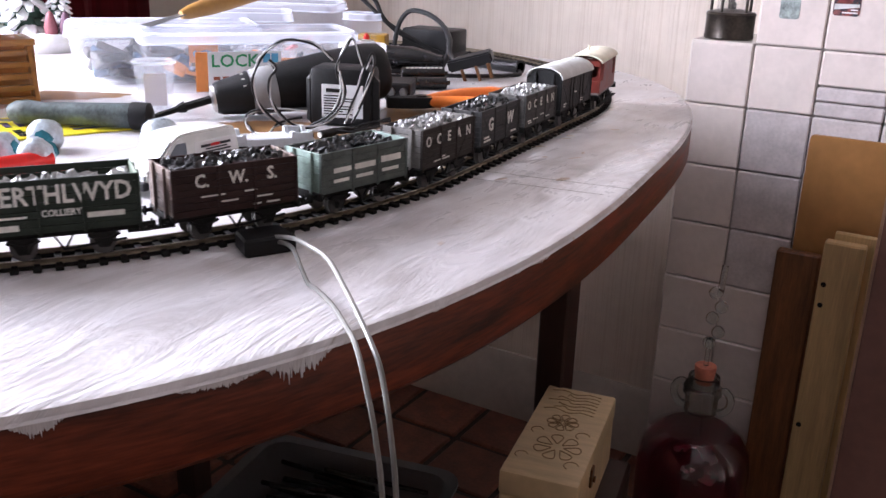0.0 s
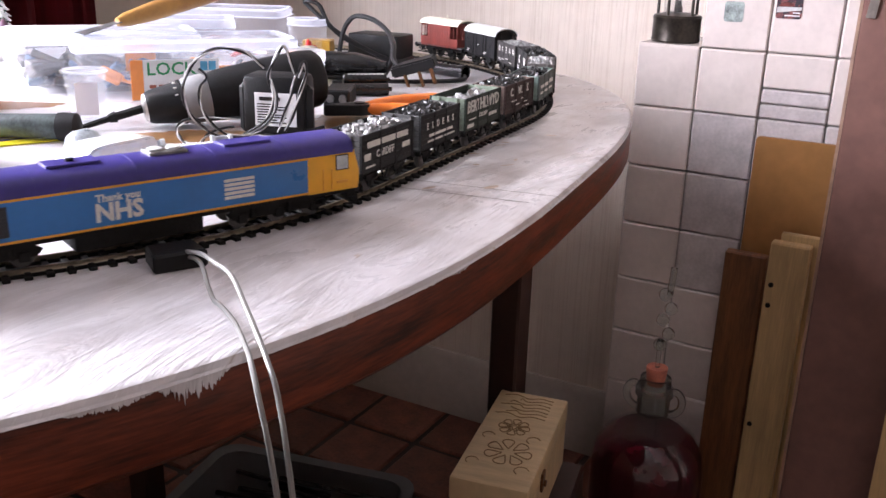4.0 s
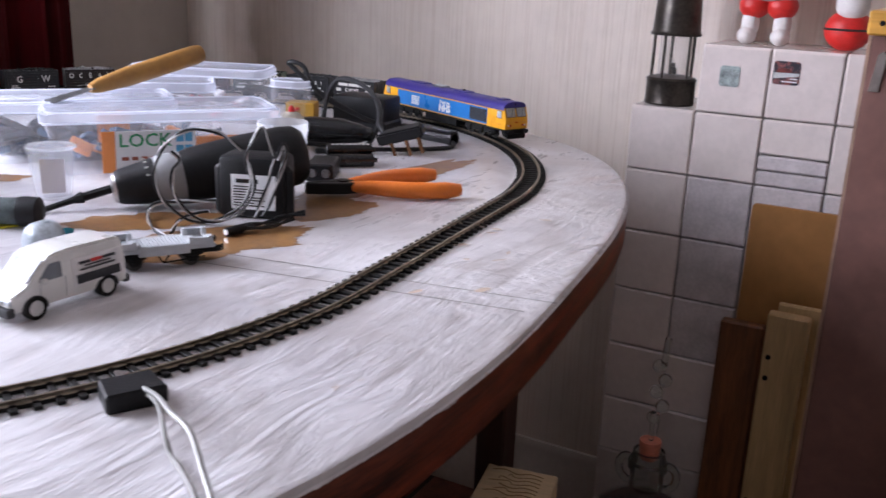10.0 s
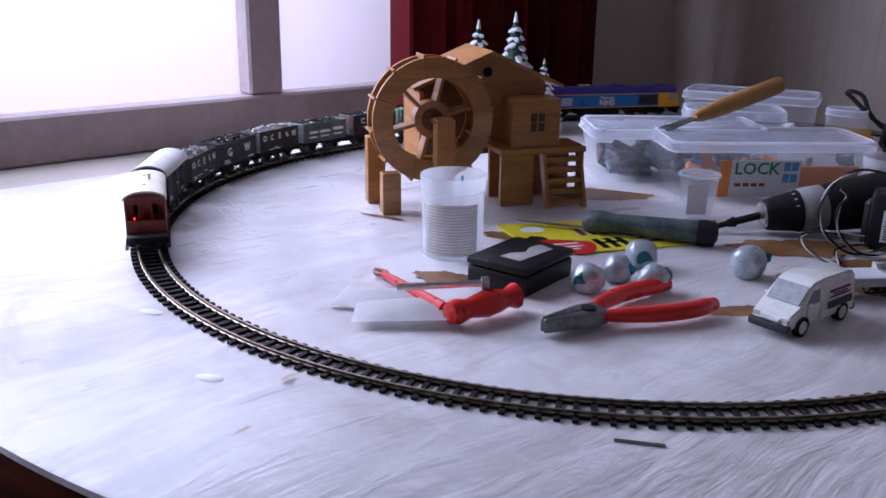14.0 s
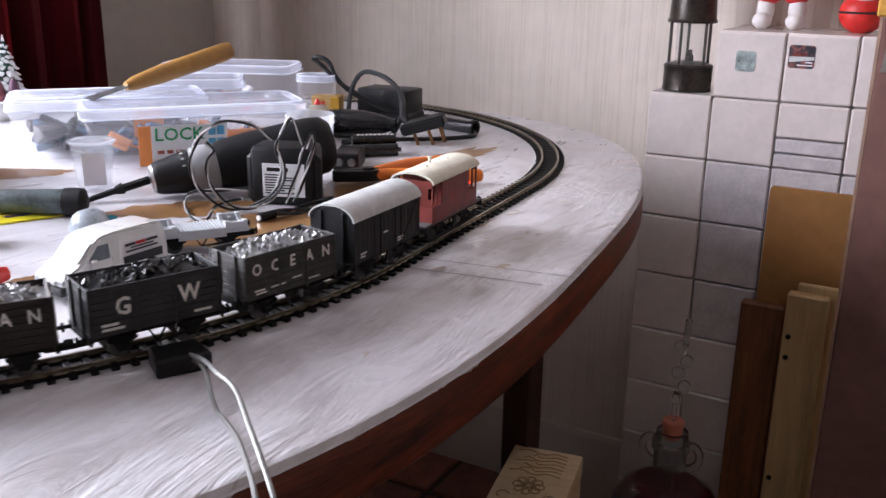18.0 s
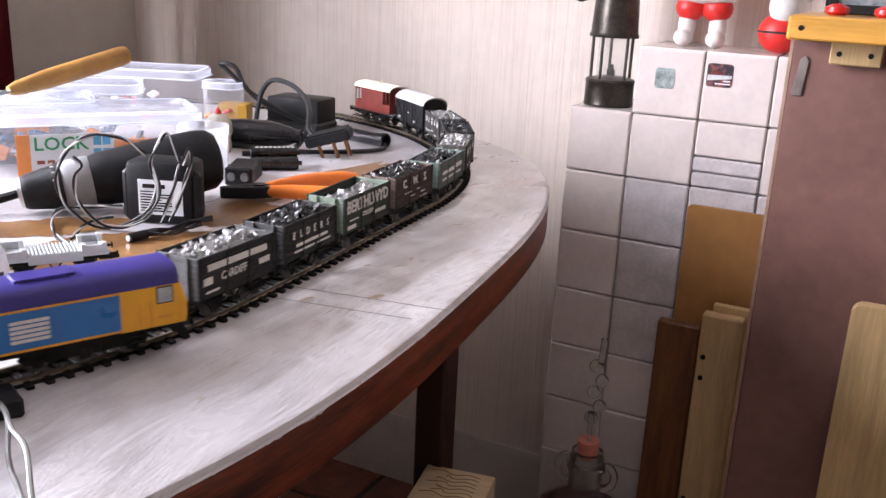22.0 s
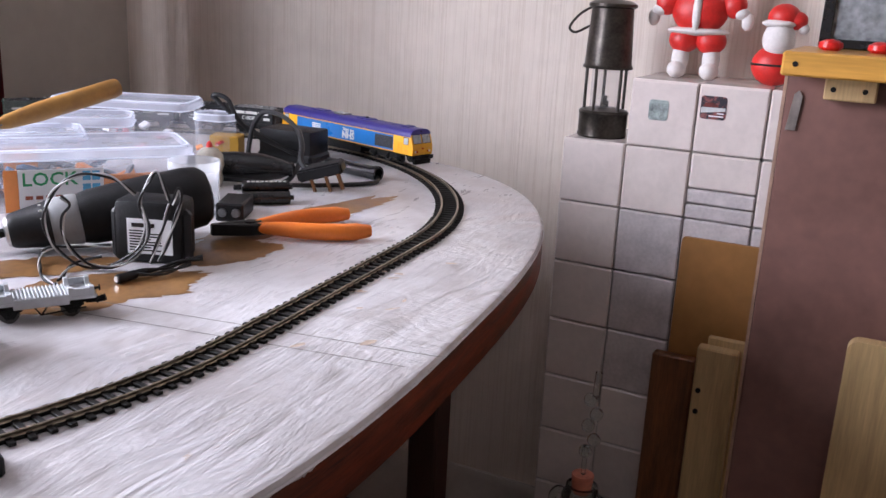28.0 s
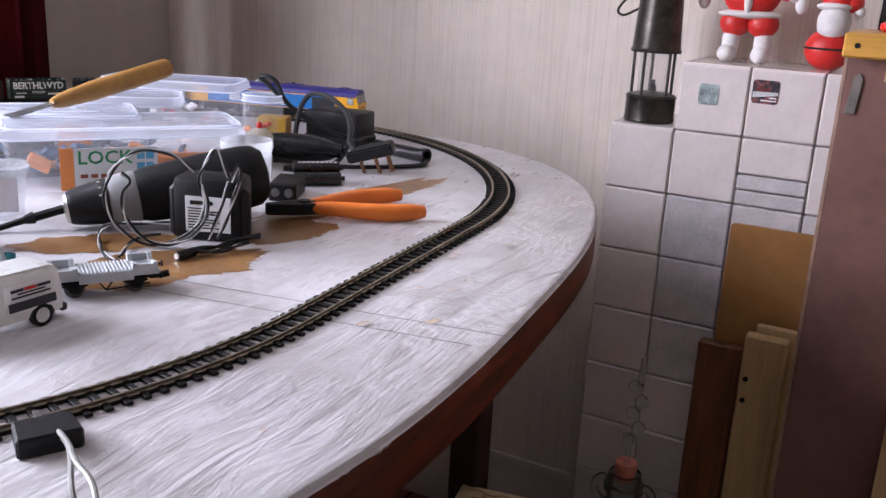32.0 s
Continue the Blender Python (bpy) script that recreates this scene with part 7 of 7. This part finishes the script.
doll("festive_doll", "round red festive doll with a white bib shape", pose(0.405, 0.9, 0.867), [
    (0, (0, 0, 0.026, 0.03, 0.025, 0.027)), (2, (0, 0, 0.027, 0.0312, 0.0262, 0.0048)), (1, (0.002, -0.006, 0.06, 0.021, 0.02, 0.024)), (0, (0.004, 0.002, 0.088, 0.021, 0.019, 0.018)), (1, (0.03, 0, 0.075, 0.007, 0.007, 0.007)), (0, (0.02, 0, 0.085, 0.014, 0.012, 0.012)), (1, (0.0, -0.005, 0.08, 0.022, 0.019, 0.006))])

# stickers on the tiles
M_st1 = mat("faded_sticker", (0.36, 0.42, 0.4), 0.4, vary=0.35, scale=90)
M_st2 = mat("dark_picture_sticker", (0.03, 0.03, 0.04), 0.3, vary=0.4, scale=90, second=(0.28, 0.1, 0.09), lo=0.42, hi=0.5)
for x, z, w, h, mt, lb in ((0.276, 0.828, 0.026, 0.027, M_st1, "faded square green-grey sticker"), (0.347, 0.838, 0.033, 0.03, M_st2, "dark square picture sticker")):
    bm = BM()
    prism(bm, [(x + a, z + b) for a, b in rounded(w, h, 0.004)], "y", FY - 0.0062, FY - 0.0054)
    solid("sticker", bm, mt, lb, "sticker")

picture = bpy.data.objects["sticker.001"]
M_muted_red = mat("muted_red_print", (0.17, 0.035, 0.03), 0.45, vary=0.35, scale=120)
bm = BM()
prism(bm, [(0.3335, 0.8385), (0.336, 0.843), (0.344, 0.845), (0.352, 0.8425), (0.3535, 0.8395)], "y", FY - 0.0066, FY - 0.0061)
part("red_shape", bm, M_muted_red, picture)
bm = BM()
prism(bm, [(0.3315, 0.8305), (0.3625, 0.8345), (0.3625, 0.8385), (0.3315, 0.838)], "y", FY - 0.0065, FY - 0.0061)
part("grey_shape", bm, M_grey_roof, picture)
for x0, x1, z in ((0.352, 0.361, 0.831), (0.342, 0.361, 0.8272)):
    bm = BM()
    box(bm, x0, x1, FY - 0.0066, FY - 0.0061, z - 0.0008, z + 0.0008)
    part("writing_bar", bm, M_paper_white, picture)

# demijohn of dark red wine with an airlock
M_jarglass = mat("bottle_glass", (0.03, 0.02, 0.02), 0.03, vary=0.02, alpha=0.14)
M_neckglass = mat("clear_thick_glass", (0.9, 0.95, 0.93), 0.03, vary=0.01)
M_neckglass.node_tree.nodes["Principled BSDF"].inputs["Transmission Weight"].default_value = 1.0
M_wine = mat("dark_red_wine", (0.06, 0.004, 0.01), 0.1, vary=0.15, scale=8, coat=0.6)
jar = thing("demijohn", "glass demijohn of dark red home-made wine with a cork and airlock", "demijohn", pose(0.258, 0.70, 0.0))
JB = 0.03
bm = BM()
lathe(bm, [(0.07, JB), (0.08, JB + 0.01), (0.083, JB + 0.03), (0.083, JB + 0.15), (0.079, JB + 0.178), (0.066, JB + 0.2), (0.045, JB + 0.216), (0.028, JB + 0.228), (0.0225, JB + 0.24), (0.0225, JB + 0.262), (0.0265, JB + 0.266), (0.0265, JB + 0.277), (0.0225, JB + 0.281), (0.0205, JB + 0.292)], 44)
part("glass", bm, M_jarglass, jar)
bm = BM()
lathe(bm, [(0.06, JB + 0.004), (0.077, JB + 0.01), (0.0805, JB + 0.03), (0.0805, JB + 0.15), (0.0765, JB + 0.177), (0.064, JB + 0.197), (0.05, JB + 0.2075), (0, JB + 0.2075)], 44)
part("wine", bm, M_wine, jar)
bm = BM()
lathe(bm, [(0.0236, JB + 0.238), (0.0236, JB + 0.2645), (0.0275, JB + 0.267), (0.0275, JB + 0.2765), (0.0236, JB + 0.28), (0.022, JB + 0.293), (0.0172, JB + 0.293), (0.0172, JB + 0.24)], 36)
part("neck", bm, M_neckglass, jar, "thick clear glass neck")
for s in (-1, 1):
    bm = BM()
    tube(bm, [(s * 0.021, 0, JB + 0.274), (s * 0.032, 0, JB + 0.277), (s * 0.04, 0, JB + 0.267), (s * 0.039, 0, JB + 0.252), (s * 0.031, 0, JB + 0.243), (s * 0.023, 0, JB + 0.241)], 0.0058, 12, 6)
    part("ear_handle", bm, M_neckglass, jar, "clear glass finger loop")
bm = BM()
lathe(bm, [(0.0125, JB + 0.283), (0.0155, JB + 0.308), (0.0148, JB + 0.31)], 20)
part("cork", bm, mat("pink_cork", (0.6, 0.2, 0.13), 0.7, vary=0.15, scale=80), jar)
bm = BM()
for k in range(5):
    bmesh.ops.create_uvsphere(bm, u_segments=14, v_segments=8, radius=0.0095, matrix=Matrix.Translation((0.004 + (0.006 if k % 2 else -0.004), 0, JB + 0.345 + 0.019 * k)))
cyl(bm, 0.0035, 0.0035, (0, 0, JB + 0.31), (0, 0, JB + 0.35), 10)
cyl(bm, 0.0045, 0.0045, (0.006, 0, JB + 0.42), (0.008, 0, JB + 0.462), 12, False)
part("airlock", bm, M_neckglass, jar, "clear glass bubble airlock")
bm = BM()
box(bm, -0.14, 0.1, -0.11, 0.11, 0.0, 0.0295, 0.003)
solid("base_board", bm, M_mahogany_dark, "dark board under the demijohn on the floor", "board", pose(0.258, 0.68, 0))

# pale carved wooden box standing on end of a dark crate
M_pale_wood = mat("pale_limewood", (0.62, 0.47, 0.27), 0.5, vary=0.1, scale=10, stretch=(1, 8, 1))
M_engrave = mat("burnt_engraving", (0.25, 0.15, 0.06), 0.7)
chest = thing("wooden_box", "pale wooden box with a floral pattern cut in its lid", "wooden box", pose(0.1425, 0.465, 0.0, 0, 0, 10.5))
BZ = 0.31
bm = BM()
box(bm, -0.047, 0.047, -0.118, 0.118, BZ - 0.1, BZ - 0.032, 0.002)
part("box_body", bm, M_pale_wood, chest)
bm = BM()
box(bm, -0.048, 0.048, -0.119, 0.119, BZ - 0.0315, BZ, 0.003, seg=2)
part("lid", bm, M_pale_wood, chest)
bm = BM()
def petal(cx, cy, r, n, w):
    for k in range(n):
        a = 2 * math.pi * k / n
        pts = [(cx + r * 0.3 * math.cos(a), cy + r * 0.3 * math.sin(a), BZ), (cx + r * math.cos(a - 0.3), cy + r * math.sin(a - 0.3), BZ), (cx + r * 1.15 * math.cos(a), cy + r * 1.15 * math.sin(a), BZ), (cx + r * math.cos(a + 0.3), cy + r * math.sin(a + 0.3), BZ), (cx + r * 0.35 * math.cos(a + 0.1), cy + r * 0.35 * math.sin(a + 0.1), BZ)]
        tube(bm, pts, w, 5, 4)
petal(0.004, -0.042, 0.026, 7, 0.0009)
petal(-0.004, 0.02, 0.018, 8, 0.0009)
petal(-0.004, 0.02, 0.008, 6, 0.0007)
for k in range(7):
    y = 0.05 + 0.009 * k
    tube(bm, [(-0.038 + 0.012 * (k % 3), y, BZ), (-0.022 + 0.01 * (k % 2), y + 0.005, BZ), (-0.004, y - 0.002, BZ), (0.012 + 0.006 * (k % 2), y + 0.004, BZ), (0.03, y + 0.001, BZ)], 0.0008, 5, 5)
for x, y, r in ((-0.033, -0.075, 0.008), (0.03, -0.078, 0.009), (0.028, -0.005, 0.009), (-0.03, -0.01, 0.008)):
    tube(bm, [(x + r * math.cos(a), y + r * math.sin(a), BZ) for a in np.linspace(0.4, 4.2, 6)], 0.0008, 5, 4)
part("engraving", bm, M_engrave, chest)
bm = BM()
box(bm, 0.0475, 0.051, -0.045, -0.03, BZ - 0.046, BZ - 0.02, 0.001)
cyl(bm, 0.004, 0.004, (0.05, -0.0375, BZ - 0.036), (0.054, -0.0375, BZ - 0.036), 12)
part("catch", bm, M_brass, chest, "small brass catch")
bm = BM()
box(bm, -0.075, 0.075, -0.13, 0.13, 0.0, BZ - 0.1015, 0.004)
solid("dark_crate", bm, M_mahogany_dark, "dark crate on the floor beneath the pale box", "crate", pose(0.1445, 0.465, 0, 0, 0, 10.5))

# black tray of rods under the table
M_traypl = plastic("grey_tray_plastic", (0.16, 0.17, 0.18), 0.8, 0.4)
tray = thing("plastic_tray", "dark translucent tray full of black rods on the floor", "tray", pose(-0.215, 0.44, 0.0, 0, 0, 12))
bm = BM()
shell(bm, [(0.3, 0.2, 0.03, 0.001), (0.32, 0.22, 0.035, 0.09), (0.35, 0.25, 0.04, 0.092), (0.35, 0.25, 0.04, 0.097), (0.315, 0.215, 0.034, 0.096), (0.295, 0.195, 0.028, 0.006)])
part("tray_body", bm, M_traypl, tray)
rnd = random.Random(5)
for k in range(26):
    bm = BM()
    x, y, a = rnd.uniform(-0.05, 0.05), rnd.uniform(-0.08, 0.08), rnd.uniform(-0.25, 0.25)
    cyl(bm, 0.004, 0.004, (x - 0.09 * math.cos(a), y - 0.09 * math.sin(a) * 0.5, 0.02 + 0.0026 * k), (x + 0.09 * math.cos(a), y + 0.09 * math.sin(a) * 0.5, 0.024 + 0.0026 * k), 8)
    part("rod", bm, M_gloss_black, tray)

# boards leaning by the tiles
M_mdf = mat("orange_brown_hardboard", (0.36, 0.17, 0.05), 0.5, vary=0.15, scale=8)
M_dark_plank = mat("dark_stained_plank", (0.21, 0.082, 0.03), 0.45, vary=0.3, scale=14, stretch=(6, 1, 0.6))
M_pine = mat("pale_pine", (0.6, 0.42, 0.2), 0.5, vary=0.14, scale=12, stretch=(7, 1, 0.5))
M_panel = mat("brown_laminate_panel", (0.21, 0.107, 0.088), 0.42, vary=0.14, scale=10, bump=0.08, bump_scale=300, coat=0.15)
bm = BM()
prism(bm, [(0.34 + a + 0.09, 0.335 + b) for a, b in rounded(0.2, 0.66, 0.006)], "y", 0.812, 0.8175)
solid("hardboard_sheet", bm, M_mdf, "orange-brown hardboard sheet leaning on the tiles", "board")
bm = BM()
box(bm, 0.314, 0.372, 0.786, 0.804, 0.0, 0.502, 0.002)
ob = solid("dark_plank", bm, M_dark_plank, "dark-stained plank standing on end", "plank")
bm = BM()
box(bm, 0.362, 0.405, 0.79, 0.8, 0.0, 0.5, 0.002)
solid("dark_plank", bm, M_dark_plank, "narrow reddish plank standing on end", "plank")
pine = thing("pine_plank", "pale pine plank with drilled holes standing on end", "plank")
bm = BM()
box(bm, 0.378, 0.43, 0.755, 0.775, 0.0, 0.535, 0.002)
part("plank", bm, M_pine, pine)
bm = BM()
box(bm, 0.387, 0.44, 0.7755, 0.785, 0.0, 0.545, 0.002)
part("plank", bm, M_pine, pine)
# black discs on the face draw the dark inside the drilled holes
for z in (0.475, 0.445, 0.26):
    bm = BM()
    cyl(bm, 0.0035, 0.0035, (0.386, 0.7535, z), (0.386, 0.7552, z), 12)
    part("screw_hole", bm, M_matt_black, pine)
# brown shelf unit side with a pine shelf
unit = thing("shelf_unit", "tall brown laminate shelf end with a pine shelf on top", "shelf unit")
bm = BM()
box(bm, 0.452, 0.9, 0.64, 0.66, 0.0, 0.9, 0.0015)
part("side_panel", bm, M_panel, unit)
bm = BM()
box(bm, 0.4485, 0.4518, 0.6405, 0.6595, 0.0, 0.899)
part("edge_strip", bm, mat("pinkish_edge_strip", (0.4, 0.25, 0.18), 0.5), unit)
M_shelf = mat("orange_varnished_pine", (0.62, 0.32, 0.06), 0.35, vary=0.14, scale=10, stretch=(0.6, 6, 6), coat=0.2)
bm = BM()
box(bm, 0.45, 0.9, 0.58, 0.76, 0.902, 0.926, 0.002)
part("shelf", bm, M_shelf, unit, "varnished pine shelf")
bm = BM()
box(bm, 0.49, 0.54, 0.622, 0.6398, 0.878, 0.9015, 0.0015)
part("batten", bm, M_pine, unit)
for x in (0.499, 0.529):
    bm = BM()
    cyl(bm, 0.0028, 0.0028, (x, 0.6215, 0.889), (x, 0.6225, 0.889), 12)
    part("screw", bm, M_matt_black, unit)
bm = BM()
cyl(bm, 0.0028, 0.0028, (0.463, 0.5793, 0.914), (0.463, 0.5805, 0.914), 12)
part("screw", bm, M_matt_black, unit)
bm = BM()
prism(bm, [(0.4565, 0.842), (0.4665, 0.842), (0.4695, 0.878), (0.4655, 0.884), (0.461, 0.88)], "y", 0.6375, 0.6395)
cyl(bm, 0.002, 0.002, (0.4615, 0.6365, 0.847), (0.4615, 0.638, 0.847), 10)
part("metal_hook", bm, M_chrome, unit)
bm = BM()
prism(bm, [(0.607 + a, 0.33 + b) for a, b in rounded(0.105, 0.6, 0.012)], "y", 0.615, 0.633)
solid("ply_board", bm, M_pine, "pale plywood board with rounded corners leaning on the shelf end", "board")
# picture frame and little painted figures on the shelf, as plain shapes
fr = thing("picture_frame", "black-edged picture frame with a dim grey picture", "picture frame", pose(0.52, 0.72, 0.9262, -6, 0, 0))
bm = BM()
for a in ((-0.05, 0.05, 0, 0.01), (-0.05, 0.05, 0.13, 0.14), (-0.05, -0.038, 0, 0.14), (0.038, 0.05, 0, 0.14)):
    box(bm, a[0], a[1], -0.006, 0.006, a[2], a[3], 0.001)
part("frame", bm, M_gloss_black, fr)
bm = BM()
box(bm, -0.038, 0.038, -0.002, 0.002, 0.01, 0.13)
part("picture", bm, mat("grey_picture", (0.3, 0.32, 0.33), 0.2, vary=0.4, scale=20), fr)
for x, mt in ((0.487, M_red_plastic), (0.535, M_red_plastic)):
    bm = BM()
    lathe(bm, [(0.009, 0), (0.0125, 0.003), (0.012, 0.008), (0.006, 0.011), (0.0, 0.012)], 16, (x, 0.665, 0.9262))
    solid("red_ornament", bm, mt, "small red painted ornament on the shelf", "ornament")

# ---- pieces of the setting ----
# glazed tiles: columns from the left edge, rows up from the floor
def tile_mesh(w, h, name):
    bm = BM()
    g = 0.0009
    box(bm, g, w - g, -0.0055, 0.004, g, h - g, 0.0022, seg=1)
    return finish(bm, name, M_tile)


def place_tile(me, x, z, grey):
    ob = new("tile", me)
    ob.parent = fire
    ob.matrix_basis = pose(x, FY, z)
    if grey:
        ob.data = tile_grey[me.name] if me.name in tile_grey else me
    return ob


T1 = tile_mesh(S, S, "tile")
T1g = T1.copy()
T1g.materials.clear()
T1g.materials.append(M_tile_grey)
tile_grey = {T1.name: T1g}
Ta, Tb = tile_mesh(S, 0.048, "tile_cut"), tile_mesh(S, 0.0208, "tile_strip")
Tb.materials.clear()
Tb.materials.append(M_tile_grey)
for col in range(9):
    top = 9 if col == 0 else 10
    x = FX + col * S
    for row in range(top):
        z = Z0 + row * S
        if col == 2 and row == 8:
            place_tile(Ta, x, z + 0.0417, False)
            place_tile(Tb, x, z + 0.0208, False)
            place_tile(Tb, x, z, False)
            continue
        place_tile(T1, x, z, (row == 7 and col > 0) or (row in (5, 6) and col == 1))
# side and ledge tiles
bm = BM()
box(bm, -0.001, 0.0045, 0.001, 0.148, 0.001, S - 0.001, 0.0012)
side_me = finish(bm, "side_tile", M_tile)
for row in range(9):
    ob = new("tile", side_me)
    ob.parent = fire
    ob.matrix_basis = pose(FX, FY, Z0 + row * S)
bm = BM()
box(bm, 0.001, S - 0.001, -0.005, 0.148, -0.0042, 0.0008, 0.0012)
ledge_me = finish(bm, "ledge_tile", M_tile)
for col in range(9):
    ob = new("tile", ledge_me)
    ob.parent = fire
    ob.matrix_basis = pose(FX + col * S, FY, 0.777 if col == 0 else 0.777 + S)
# quarry tiles of the floor
bm = BM()
box(bm, 0.006, 0.144, 0.006, 0.144, -0.012, 0.0, 0.003)
quarry_me = finish(bm, "quarry_tile", M_quarry)
for i in range(12):
    for j in range(10):
        ob = new("quarry_tile", quarry_me)
        ob.parent = floor
        ob.matrix_basis = pose(-0.82 + 0.15 * i, -0.52 + 0.15 * j, 0)
# dabs of white paint caught on the inner sleeper ends of the straight
bm = BM()
rnd = random.Random(21)
for i in range(64):
    p, h = along(-0.1 + 0.0085 * i + rnd.uniform(-0.002, 0.002))
    if rnd.random() < 0.3:
        continue
    q = p + Vector((-math.sin(h), math.cos(h), 0)) * (0.0152 + rnd.uniform(-0.0006, 0.0006))
    bmesh.ops.create_icosphere(bm, subdivisions=1, radius=1, matrix=pose(q.x, q.y, TOP + 0.0012, 0, 0, math.degrees(h)) @ Matrix.Diagonal((rnd.uniform(0.0012, 0.0034), rnd.uniform(0.0006, 0.0012), rnd.uniform(0.0007, 0.0014), 1)))
tagged(part("paint_dab", bm, M_paper_white, track, "dabs of white paint on the sleeper ends"), "dabs of white paint on the sleeper ends", kind="stuff")
# sleepers of the track
bm = BM()
box(bm, -0.0019, 0.0019, -0.015, 0.015, 0.0002, 0.0022, 0.0003)
for y in (-0.00825, 0.00825):
    for s in (-1, 1):
        box(bm, -0.0014, 0.0014, y + s * 0.0016 - 0.0006, y + s * 0.0016 + 0.0006, 0.0021, 0.0029)
sleeper_me = finish(bm, "sleeper", M_sleeper)
for i in range(NS):
    p, h = along(LAP * i / NS)
    ob = new("sleeper", sleeper_me)
    ob.parent = track
    ob.matrix_basis = pose(p.x, p.y, TOP, 0, 0, math.degrees(h))

motions()
